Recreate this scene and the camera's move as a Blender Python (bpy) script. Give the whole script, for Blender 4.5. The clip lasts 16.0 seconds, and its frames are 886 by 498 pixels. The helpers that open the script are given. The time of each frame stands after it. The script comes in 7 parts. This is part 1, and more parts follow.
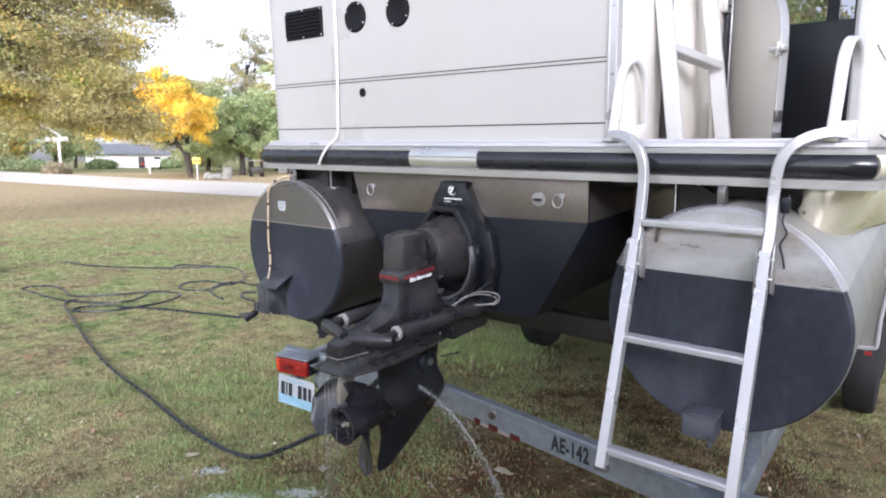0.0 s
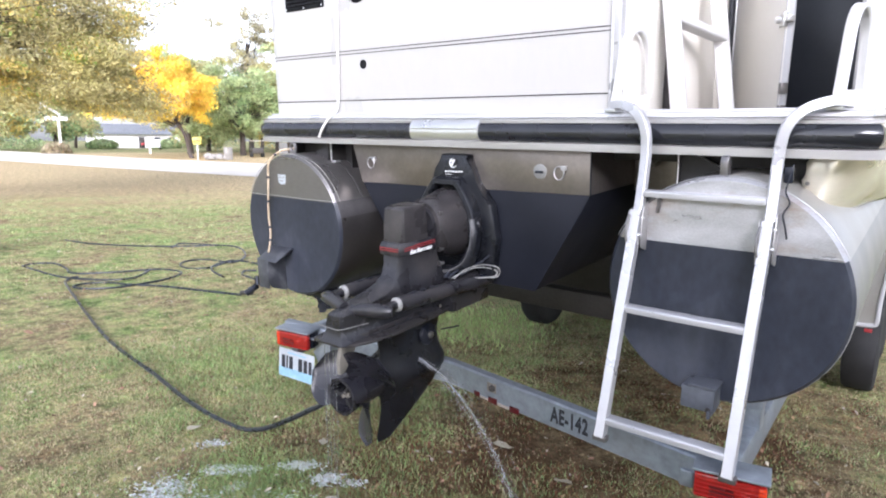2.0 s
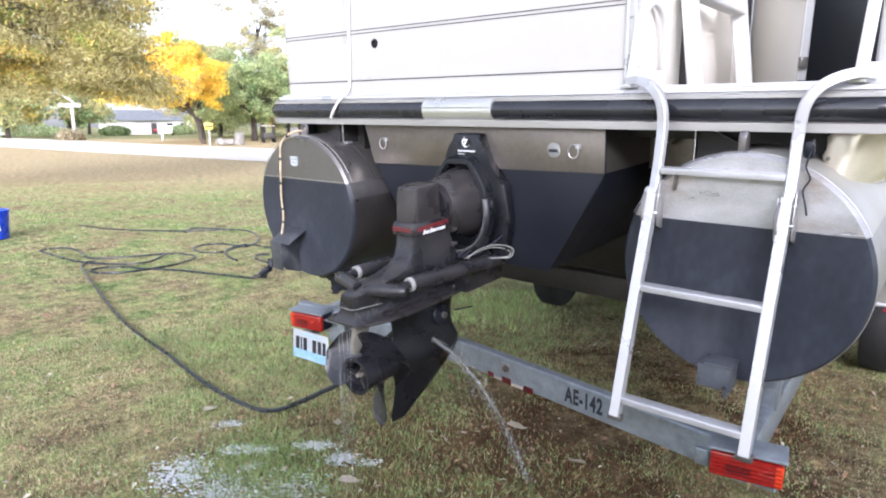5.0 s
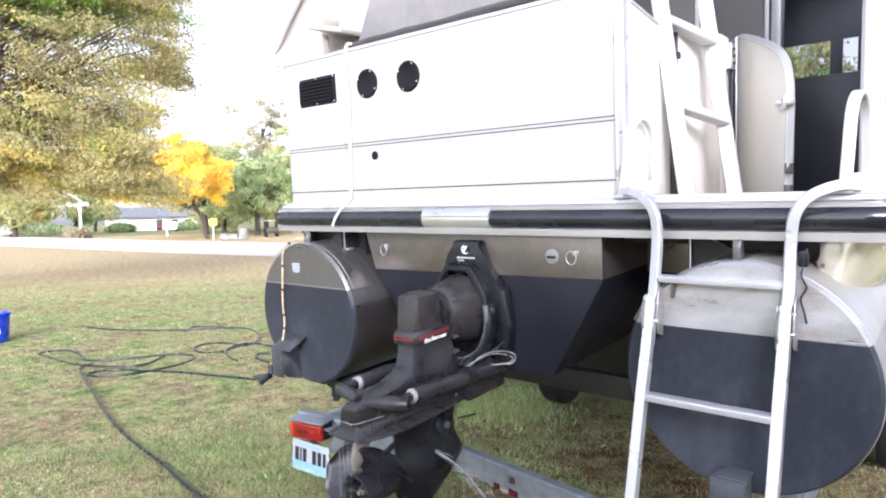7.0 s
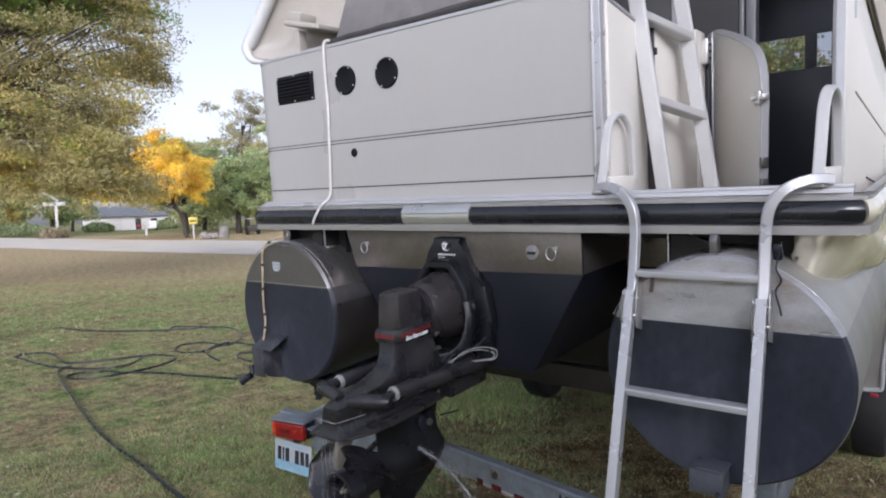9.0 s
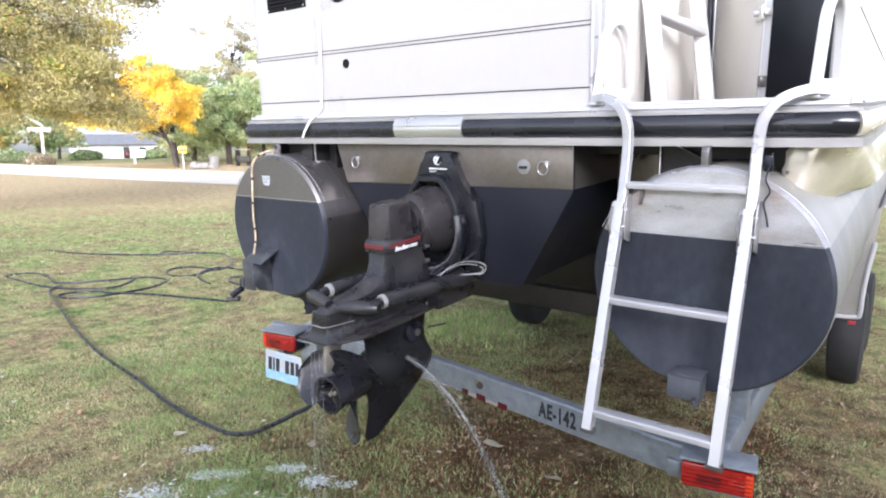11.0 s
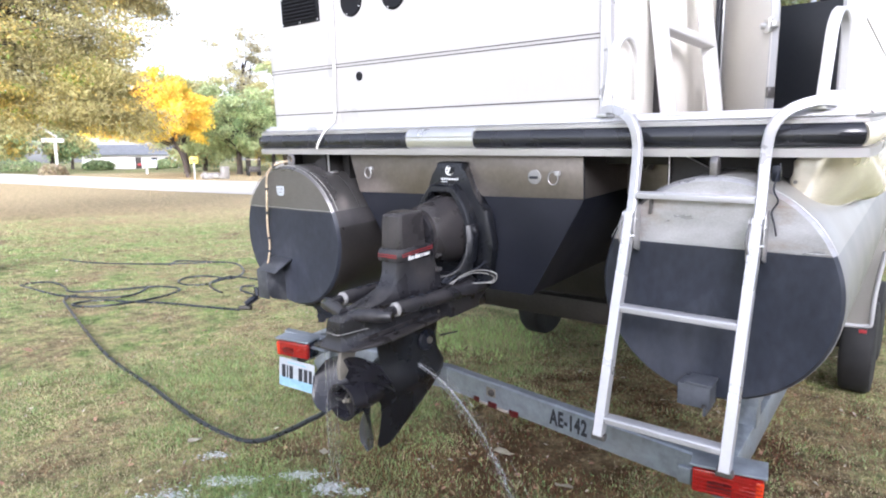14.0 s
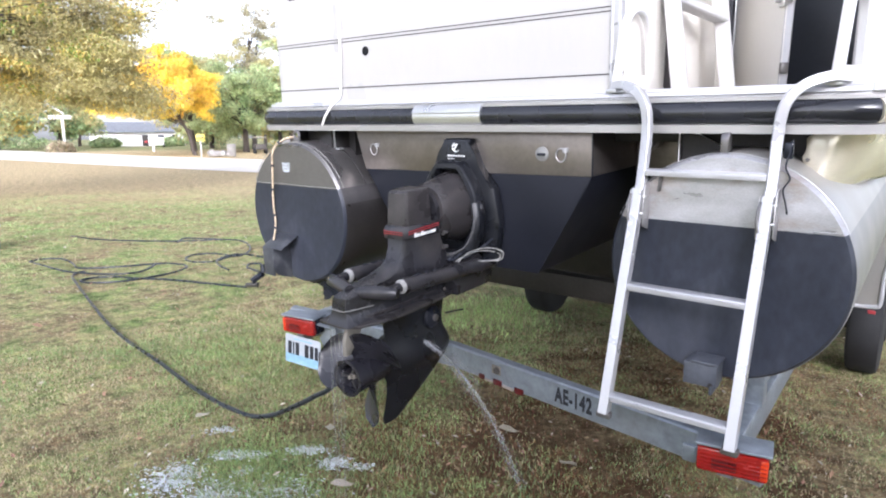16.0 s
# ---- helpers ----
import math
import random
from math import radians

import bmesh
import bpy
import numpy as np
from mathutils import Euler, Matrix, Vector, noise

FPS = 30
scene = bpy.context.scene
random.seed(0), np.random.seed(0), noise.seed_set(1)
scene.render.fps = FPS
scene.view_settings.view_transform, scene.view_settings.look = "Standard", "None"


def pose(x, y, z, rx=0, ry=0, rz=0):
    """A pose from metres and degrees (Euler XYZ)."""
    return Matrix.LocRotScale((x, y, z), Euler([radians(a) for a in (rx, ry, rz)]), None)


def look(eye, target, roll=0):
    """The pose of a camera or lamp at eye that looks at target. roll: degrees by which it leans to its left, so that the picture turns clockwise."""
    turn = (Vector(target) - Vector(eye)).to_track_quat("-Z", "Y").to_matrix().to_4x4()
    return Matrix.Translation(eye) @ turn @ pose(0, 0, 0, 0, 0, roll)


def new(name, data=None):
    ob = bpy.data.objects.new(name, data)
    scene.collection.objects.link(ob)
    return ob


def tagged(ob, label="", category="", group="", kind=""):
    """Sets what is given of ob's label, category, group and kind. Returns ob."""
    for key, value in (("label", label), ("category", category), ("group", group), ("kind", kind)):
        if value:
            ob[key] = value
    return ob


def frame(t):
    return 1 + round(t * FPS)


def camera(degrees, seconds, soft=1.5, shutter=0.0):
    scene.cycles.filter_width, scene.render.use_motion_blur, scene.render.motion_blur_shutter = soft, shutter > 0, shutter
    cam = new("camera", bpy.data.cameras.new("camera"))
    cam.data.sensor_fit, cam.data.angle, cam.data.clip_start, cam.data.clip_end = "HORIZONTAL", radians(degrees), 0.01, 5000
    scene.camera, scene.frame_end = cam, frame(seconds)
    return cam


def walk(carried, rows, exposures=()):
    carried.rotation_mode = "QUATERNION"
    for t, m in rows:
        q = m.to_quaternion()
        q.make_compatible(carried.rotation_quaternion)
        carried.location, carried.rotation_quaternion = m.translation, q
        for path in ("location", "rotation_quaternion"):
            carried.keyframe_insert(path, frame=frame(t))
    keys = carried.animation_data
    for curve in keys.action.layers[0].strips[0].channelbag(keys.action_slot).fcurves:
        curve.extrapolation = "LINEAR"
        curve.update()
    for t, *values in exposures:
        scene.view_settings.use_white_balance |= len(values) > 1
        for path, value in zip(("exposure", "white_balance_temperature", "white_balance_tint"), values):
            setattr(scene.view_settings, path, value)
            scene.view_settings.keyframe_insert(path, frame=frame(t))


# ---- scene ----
EXPO = 1.41
cam = camera(70.67, 16.0, soft=2.0)
# the boat stands bow-up on its trailer; its own axes: x starboard, y forward, z up
BOAT = pose(0.00236, -0.00308, 0.13655, 3.3587, 0.9066, -0.0111)
# t, x, y, z, yaw, pitch, roll in the boat's axes
ROWS = [
    (0.0, 1.399, -1.953, 1.543, 37.876, -11.338, 1.347),
    (0.5, 1.396, -1.954, 1.533, 38.342, -11.854, 2.000),
    (1.0, 1.392, -1.954, 1.510, 38.454, -12.400, 1.251),
    (1.5, 1.398, -1.956, 1.497, 37.993, -13.187, 0.677),
    (2.0, 1.399, -1.952, 1.506, 38.018, -12.972, 1.095),
    (2.5, 1.396, -1.958, 1.504, 39.217, -12.967, 1.584),
    (3.0, 1.393, -1.963, 1.498, 39.428, -13.436, 1.183),
    (3.5, 1.391, -1.955, 1.496, 39.522, -14.172, 1.648),
    (4.0, 1.394, -1.952, 1.492, 38.884, -14.113, 1.615),
    (6.5, 1.384, -1.950, 1.488, 39.203, -14.878, 1.674),
    (7.0, 1.395, -1.947, 1.557, 38.928, -6.218, 2.729),
    (7.5, 1.398, -1.941, 1.603, 37.722, -1.952, 2.168),
    (8.0, 1.398, -1.942, 1.600, 36.537, -1.841, 2.151),
    (8.5, 1.395, -1.936, 1.598, 36.332, -2.282, 2.070),
    (9.0, 1.402, -1.939, 1.561, 37.316, -6.691, 3.239),
    (9.5, 1.395, -1.934, 1.490, 36.996, -12.578, 1.751),
    (12.0, 1.420, -1.964, 1.471, 36.729, -12.273, 1.788),
    (12.5, 1.419, -1.969, 1.474, 37.027, -12.055, 2.026),
    (13.0, 1.421, -1.971, 1.475, 37.213, -11.889, 2.056),
    (13.5, 1.422, -1.979, 1.482, 37.351, -11.616, 1.869),
    (14.0, 1.424, -1.984, 1.478, 37.601, -11.559, 1.968),
    (14.5, 1.423, -1.987, 1.477, 38.099, -11.612, 1.420),
    (15.0, 1.423, -1.988, 1.476, 38.100, -11.681, 1.408),
    (15.5, 1.421, -1.986, 1.478, 38.126, -12.313, 1.658),
    (16.0, 1.418, -1.975, 1.469, 38.241, -13.451, 1.788),
]
EXPOSURES = [(t, EXPO + e, 5780, 17) for t, e in ((0.0, -0.2), (1.0, 0.08), (2.5, 0.2), (4.0, 0.22), (6.5, 0.25), (7.0, 0.3), (7.5, -0.14), (8.0, -0.52), (8.5, -0.74), (9.0, -0.97), (9.5, -0.65), (10.6, 0.05), (12.0, 0.3), (12.5, 0.25), (14.0, 0.25), (16.0, 0.2))]
walk(cam, [(t, BOAT @ pose(x, y, z, 90 + pitch, roll, yaw)) for t, x, y, z, yaw, pitch, roll in ROWS], EXPOSURES)

# ---- world and sun ----
SUN_AZ, SUN_EL = 145.0, 21.0
world = bpy.data.worlds.new("world")
scene.world = world
world.use_nodes = True
wn = world.node_tree
sky = wn.nodes.new("ShaderNodeTexSky")
sky.sky_type = "NISHITA"
sky.sun_disc = False
sky.sun_elevation, sky.sun_rotation = radians(SUN_EL), radians(SUN_AZ)
sky.air_density, sky.dust_density, sky.ozone_density = 1.0, 2.2, 0.7
wn.nodes["Background"].inputs["Strength"].default_value = 0.15
haze = wn.nodes.new("ShaderNodeHueSaturation")
haze.inputs["Saturation"].default_value = 0.25
wn.links.new(sky.outputs["Color"], haze.inputs["Color"])
wn.links.new(haze.outputs["Color"], wn.nodes["Background"].inputs["Color"])
sun_data = bpy.data.lights.new("sun", "SUN")
sun_data.energy, sun_data.angle, sun_data.color = 1.05, radians(30), (1.0, 0.95, 0.89)
sun = new("sun", sun_data)
sun_from = Vector((math.sin(radians(SUN_AZ)) * math.cos(radians(SUN_EL)), math.cos(radians(SUN_AZ)) * math.cos(radians(SUN_EL)), math.sin(radians(SUN_EL))))
sun.matrix_world = look(sun_from * 40, (0, 0, 0))


# ---- materials ----
def material(name, color, rough=0.5, metal=0.0, var=0.12, scale=6.0, fine=60.0, bump=0.15, dirt=None, dirt_amount=0.5, dirt_scale=2.5, transmission=0.0, coat=0.0, stretch=(1, 1, 1), random_tint=0.0, island=False, rough_var=0.12, spec=0.5):
    """A procedural material: base colour with cloudy and fine variation, stains, uneven gloss and a fine relief."""
    mat = bpy.data.materials.new(name)
    mat.use_nodes = True
    nt = mat.node_tree
    n, link = nt.nodes, nt.links.new
    bsdf = n["Principled BSDF"]
    coord = n.new("ShaderNodeTexCoord")
    mapping = n.new("ShaderNodeMapping")
    mapping.inputs["Scale"].default_value = stretch
    link(coord.outputs["Object"], mapping.inputs["Vector"])
    coarse = n.new("ShaderNodeTexNoise")
    coarse.inputs["Scale"].default_value, coarse.inputs["Detail"].default_value = scale, 5
    link(mapping.outputs["Vector"], coarse.inputs["Vector"])
    grain = n.new("ShaderNodeTexNoise")
    grain.inputs["Scale"].default_value, grain.inputs["Detail"].default_value = fine, 4
    link(mapping.outputs["Vector"], grain.inputs["Vector"])
    both = n.new("ShaderNodeMath")
    both.operation = "MULTIPLY_ADD"
    both.inputs[1].default_value = 0.4
    link(grain.outputs["Fac"], both.inputs[0])
    link(coarse.outputs["Fac"], both.inputs[2])
    ramp = n.new("ShaderNodeMapRange")
    ramp.inputs["From Min"].default_value, ramp.inputs["From Max"].default_value = 0.45, 0.95
    ramp.inputs["To Min"].default_value, ramp.inputs["To Max"].default_value = 1 - var, 1 + var
    link(both.outputs[0], ramp.inputs["Value"])
    tone = n.new("ShaderNodeVectorMath")
    tone.operation = "SCALE"
    tone.inputs[0].default_value = color
    link(ramp.outputs["Result"], tone.inputs["Scale"])
    out = tone.outputs["Vector"]
    if dirt:
        stain = n.new("ShaderNodeTexNoise")
        stain.inputs["Scale"].default_value, stain.inputs["Detail"].default_value = dirt_scale, 7
        stain.inputs["Roughness"].default_value = 0.65
        link(mapping.outputs["Vector"], stain.inputs["Vector"])
        mask = n.new("ShaderNodeMapRange")
        mask.inputs["From Min"].default_value, mask.inputs["From Max"].default_value = 0.52, 0.72
        mask.inputs["To Max"].default_value = dirt_amount
        link(stain.outputs["Fac"], mask.inputs["Value"])
        mix = n.new("ShaderNodeMix")
        mix.data_type = "RGBA"
        link(mask.outputs["Result"], mix.inputs["Factor"])
        link(out, mix.inputs["A"])
        mix.inputs["B"].default_value = (*dirt, 1)
        out = mix.outputs["Result"]
    if random_tint:
        source = n.new("ShaderNodeNewGeometry") if island else n.new("ShaderNodeObjectInfo")
        hue = n.new("ShaderNodeHueSaturation")
        vary = n.new("ShaderNodeMapRange")
        vary.inputs["To Min"].default_value, vary.inputs["To Max"].default_value = 1 - random_tint, 1 + random_tint
        link(source.outputs["Random Per Island" if island else "Random"], vary.inputs["Value"])
        link(vary.outputs["Result"], hue.inputs["Value"])
        shift = n.new("ShaderNodeMapRange")
        shift.inputs["To Min"].default_value, shift.inputs["To Max"].default_value = 0.5 - random_tint * 0.07, 0.5 + random_tint * 0.07
        wrap = n.new("ShaderNodeMath")
        wrap.operation = "FRACT"
        times = n.new("ShaderNodeMath")
        times.operation = "MULTIPLY"
        times.inputs[1].default_value = 7.31
        link(source.outputs["Random Per Island" if island else "Random"], times.inputs[0])
        link(times.outputs[0], wrap.inputs[0])
        link(wrap.outputs[0], shift.inputs["Value"])
        link(shift.outputs["Result"], hue.inputs["Hue"])
        link(out, hue.inputs["Color"])
        out = hue.outputs["Color"]
    link(out, bsdf.inputs["Base Color"])
    gloss = n.new("ShaderNodeMapRange")
    gloss.inputs["From Min"].default_value, gloss.inputs["From Max"].default_value = 0.3, 0.7
    gloss.inputs["To Min"].default_value, gloss.inputs["To Max"].default_value = max(0.02, rough - rough_var), min(1, rough + rough_var)
    link(coarse.outputs["Fac"], gloss.inputs["Value"])
    link(gloss.outputs["Result"], bsdf.inputs["Roughness"])
    bsdf.inputs["Metallic"].default_value = metal
    bsdf.inputs["Specular IOR Level"].default_value = spec
    bsdf.inputs["Transmission Weight"].default_value = transmission
    bsdf.inputs["Coat Weight"].default_value = coat
    if bump:
        relief = n.new("ShaderNodeBump")
        relief.inputs["Strength"].default_value, relief.inputs["Distance"].default_value = bump, 0.004
        link(both.outputs[0], relief.inputs["Height"])
        link(relief.outputs["Normal"], bsdf.inputs["Normal"])
    return mat


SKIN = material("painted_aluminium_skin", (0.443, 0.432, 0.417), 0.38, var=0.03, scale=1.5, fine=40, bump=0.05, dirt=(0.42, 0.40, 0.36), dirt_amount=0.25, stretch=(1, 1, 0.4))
PINLINE = material("dark_pinstripe", (0.05, 0.045, 0.045), 0.5)
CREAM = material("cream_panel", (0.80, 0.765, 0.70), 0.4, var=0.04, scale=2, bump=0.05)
# the cream toned down for the gate, its shade put into the colour
SHADED_CREAM = material("shaded_cream_panel", (0.70, 0.68, 0.635), 0.35, 0.1, var=0.04, scale=2, bump=0.05)
ALU = material("bare_aluminium", (0.72, 0.72, 0.71), 0.34, 0.85, var=0.08, scale=8, fine=150, bump=0.06)
ALU_WHITE = material("anodised_aluminium", (0.49, 0.49, 0.505), 0.38, 0.25, var=0.05, scale=9, fine=120, bump=0.05)
LADDER_WHITE = material("pale_anodised_aluminium", (0.50, 0.50, 0.515), 0.34, 0.4, var=0.06, scale=9, fine=120, bump=0.05)
ROOF_WHITE = material("bright_anodised_aluminium", (0.62, 0.612, 0.605), 0.4, 0.15, var=0.06, scale=9, fine=120, bump=0.05)
BUMPER_BLACK = material("glossy_black_bumper", (0.016, 0.017, 0.022), 0.27, var=0.25, scale=6, bump=0.06, rough_var=0.12, spec=0.7)
# the yellow that the metal mirrors is put into its base colour
POLISHED = material("polished_aluminium", (0.93, 0.87, 0.72), 0.2, 0.45, var=0.10, scale=5, fine=60, bump=0.06, rough_var=0.1, stretch=(1, 1, 3))
RAIL_ALU = material("dull_rail_aluminium", (0.46, 0.45, 0.445), 0.36, 0.6, var=0.08, scale=6, fine=90, bump=0.05, dirt=(0.26, 0.25, 0.235), dirt_amount=0.4, dirt_scale=5, stretch=(0.3, 0.3, 2))
ALU_DULL = material("dull_mill_aluminium", (0.21, 0.20, 0.198), 0.33, 0.75, var=0.14, scale=4, fine=70, bump=0.08, dirt=(0.16, 0.15, 0.14), dirt_amount=0.5, stretch=(0.5, 0.5, 1))
ALU_TRANSOM = material("weathered_transom_plate", (0.24, 0.215, 0.197), 0.36, 0.75, var=0.2, scale=3, fine=60, bump=0.06, dirt=(0.13, 0.105, 0.075), dirt_amount=0.5)
ALU_CAP = material("smeared_bare_aluminium", (0.46, 0.46, 0.475), 0.34, 0.5, var=0.3, scale=4, fine=120, bump=0.06, dirt=(0.30, 0.20, 0.13), dirt_amount=0.8, dirt_scale=2.6, stretch=(1.4, 1, 3.2))
GREY_SIDE = material("mid_grey_side", (0.27, 0.27, 0.265), 0.4, 0.2, var=0.1, scale=3, fine=60, bump=0.06)
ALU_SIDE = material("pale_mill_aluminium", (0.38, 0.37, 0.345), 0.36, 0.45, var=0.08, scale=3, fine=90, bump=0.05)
BOTTOM_PAINT = material("dark_grey_bottom_paint", (0.027, 0.031, 0.044), 0.40, var=0.5, scale=2.2, fine=45, bump=0.12, dirt=(0.12, 0.125, 0.145), dirt_amount=0.42, dirt_scale=2.4, spec=0.4, stretch=(1, 1, 0.6))
TUBE_PAINT = material("worn_tube_paint", (0.030, 0.0275, 0.027), 0.33, var=0.35, scale=3, fine=60, bump=0.1, dirt=(0.05, 0.046, 0.045), dirt_amount=0.45, dirt_scale=3, spec=0.6)
OLD_COAT = material("older_grey_coat", (0.055, 0.052, 0.054), 0.33, var=0.3, scale=4, fine=60, bump=0.1, dirt=(0.12, 0.115, 0.115), dirt_amount=0.5, dirt_scale=4, spec=0.6)
BRACKET_PAINT = material("worn_grey_paint", (0.095, 0.102, 0.12), 0.5, 0.15, var=0.2, scale=20, fine=80, bump=0.1)
SCUFFED = material("scuffed_dark_paint", (0.05, 0.053, 0.062), 0.4, var=0.4, scale=14, fine=70, bump=0.15, dirt=(0.20, 0.20, 0.20), dirt_amount=0.5, dirt_scale=14)
POD_PAINT = material("pod_bottom_paint", (0.013, 0.0145, 0.021), 0.42, var=0.2, scale=4, fine=45, bump=0.1, dirt=(0.02, 0.02, 0.025), dirt_amount=0.5, spec=0.2)
RUBBER = material("black_rubber", (0.010, 0.012, 0.020), 0.26, var=0.15, bump=0.08, dirt=(0.06, 0.06, 0.065), dirt_amount=0.4, spec=0.35)
TYRE = material("tyre_rubber", (0.013, 0.013, 0.014), 0.75, var=0.2, bump=0.3)
MOTOR = material("dark_grey_drive_paint", (0.022, 0.0215, 0.025), 0.30, var=0.4, scale=9, fine=90, bump=0.18, dirt=(0.075, 0.068, 0.064), dirt_amount=0.55, dirt_scale=7, spec=0.5, rough_var=0.18)
MOTOR_WORN = material("faded_drive_cover_paint", (0.036, 0.033, 0.034), 0.32, var=0.35, scale=9, fine=110, bump=0.16, dirt=(0.085, 0.076, 0.072), dirt_amount=0.55, dirt_scale=7, spec=0.5, rough_var=0.18)
MOTOR_BLACK = material("black_drive_casting", (0.011, 0.012, 0.0155), 0.28, var=0.25, scale=8, bump=0.15, dirt=(0.04, 0.04, 0.045), dirt_amount=0.4, dirt_scale=6, spec=0.4)
PROP = material("black_propeller_paint", (0.019, 0.0185, 0.024), 0.27, var=0.25, scale=10, fine=90, bump=0.1, dirt=(0.06, 0.06, 0.07), dirt_amount=0.45, dirt_scale=6, spec=0.45)
WHITE_MARK = material("white_lettering", (0.8, 0.8, 0.8), 0.5, bump=0)
RED_MARK = material("red_stripe", (0.30, 0.025, 0.03), 0.45, bump=0)
PALE_CHALK = material("chalky_bare_metal", (0.33, 0.325, 0.315), 0.6, 0.2, var=0.35, scale=40, fine=160, bump=0.3)
ZINC = material("zinc_anode", (0.24, 0.22, 0.19), 0.6, 0.3, var=0.2, scale=20, bump=0.3)
GALV = material("galvanised_steel", (0.30, 0.335, 0.375), 0.45, 0.6, var=0.22, scale=25, fine=70, bump=0.12, dirt=(0.25, 0.24, 0.22), dirt_amount=0.35)
RED_LENS = material("red_lens", (0.25, 0.009, 0.007), 0.18, var=0.2, scale=40, bump=0.2, coat=0.6)
AMBER_LENS = material("amber_lens", (0.60, 0.05, 0.012), 0.18, var=0.15, scale=40, bump=0.2, coat=0.6)
PLATE = material("pale_plate", (0.40, 0.43, 0.46), 0.4, var=0.12, scale=9, bump=0.05, dirt=(0.36, 0.44, 0.50), dirt_amount=0.6)
PLATE_BLUE = material("faded_blue_print", (0.26, 0.44, 0.56), 0.4, var=0.25, scale=14, bump=0.05, dirt=(0.42, 0.5, 0.56), dirt_amount=0.7, dirt_scale=9)
INK = material("dark_ink", (0.018, 0.02, 0.028), 0.5, bump=0)
ROPE = material("white_rope", (0.74, 0.72, 0.68), 0.8, var=0.2, fine=300, bump=0.5)
TAN_LINE = material("tan_drain_line", (0.48, 0.38, 0.26), 0.7, var=0.35, scale=30, bump=0.2)
HOSE = material("black_hose", (0.016, 0.02, 0.026), 0.32, var=0.2, scale=20, bump=0.1)
VENT_BLACK = material("black_vent_plastic", (0.007, 0.007, 0.009), 0.6, bump=0.1, spec=0.2)
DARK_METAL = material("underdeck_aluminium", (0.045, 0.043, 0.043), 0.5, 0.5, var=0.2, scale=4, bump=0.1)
CABIN_GREY = material("grey_cabin_panel", (0.095, 0.092, 0.092), 0.45, 0.2, var=0.08, scale=2, bump=0.05)
CABIN_DARK = material("dark_cabin_trim", (0.09, 0.10, 0.12), 0.5, var=0.15, bump=0.05)
GREY_SHELL = material("weathered_grey_gelcoat", (0.225, 0.212, 0.212), 0.6, var=0.14, scale=5, fine=26, bump=0.7, dirt=(0.15, 0.14, 0.135), dirt_amount=0.6, dirt_scale=6)
GREY_EDGE = material("dark_dirty_edge", (0.055, 0.051, 0.051), 0.7, var=0.35, scale=12, bump=0.3)
WHITE_GEL = material("white_gelcoat", (0.66, 0.66, 0.65), 0.35, var=0.05, scale=3, bump=0.04)
CREAM_GEL = material("yellowed_gelcoat", (0.43, 0.4, 0.36), 0.4, var=0.08, scale=3, bump=0.05, dirt=(0.38, 0.34, 0.29), dirt_amount=0.5)
RED_DARK = material("dark_red_reflector", (0.075, 0.006, 0.008), 0.3, var=0.2, bump=0.1)
PALE_TAPE = material("pale_reflective_tape", (0.34, 0.30, 0.26), 0.5, var=0.2, bump=0.05)
CANVAS = material("beige_canvas", (0.52, 0.47, 0.40), 0.85, var=0.12, fine=200, bump=0.3)
BLUE = material("blue_plastic", (0.01, 0.045, 0.48), 0.3, var=0.08, bump=0.03)
ROAD = material("pale_concrete_road", (0.72, 0.66, 0.57), 0.8, var=0.1, scale=0.5, fine=6, bump=0.1)
BARK = material("bark", (0.07, 0.056, 0.047), 0.9, var=0.4, scale=6, fine=25, bump=0.8)
YELLOW_SIGN = material("yellow_sign_face", (0.72, 0.56, 0.10), 0.45, bump=0)
HOUSE_WHITE = material("white_siding", (0.72, 0.70, 0.68), 0.6, var=0.06, scale=0.6)
SHINGLE = material("grey_shingle", (0.20, 0.21, 0.23), 0.85, var=0.2, scale=2)
POST_WHITE = material("white_post_paint", (0.55, 0.54, 0.53), 0.5)
STONE = material("pale_stone", (0.27, 0.255, 0.235), 0.8, var=0.25, scale=3, bump=0.5)
STEEL_DARK = material("dark_steel", (0.06, 0.055, 0.05), 0.6, 0.4, var=0.3)
CAR_WHITE = material("white_car_paint", (0.75, 0.75, 0.76), 0.25, coat=0.6, var=0.03, bump=0)


def glass(name, color, rough):
    mat = bpy.data.materials.new(name)
    mat.use_nodes = True
    b = mat.node_tree.nodes["Principled BSDF"]
    b.inputs["Base Color"].default_value = (*color, 1)
    b.inputs["Roughness"].default_value = rough
    b.inputs["IOR"].default_value = 1.5
    return mat


TINTED = glass("tinted_window_glass", (0.36, 0.36, 0.38), 0.02)
TINTED.node_tree.nodes["Principled BSDF"].inputs["IOR"].default_value = 1.15
TINTED.node_tree.nodes["Principled BSDF"].inputs["Transmission Weight"].default_value = 1.0
CAR_GLASS = glass("car_glass", (0.03, 0.035, 0.04), 0.05)

# ---- mesh helpers ----
ORIGIN = {}


def thing(name, base, label, category, group="", on_boat=True, turn=0.0):
    """An Empty at the thing's base; its parts are then given in the boat's axes or the world's."""
    ob = new(name)
    ob.empty_display_size = 0.1
    ob.matrix_world = (BOAT if on_boat else Matrix()) @ pose(*base, 0, 0, turn)
    ORIGIN[ob.name] = Vector(base)
    return tagged(ob, label, category, group)


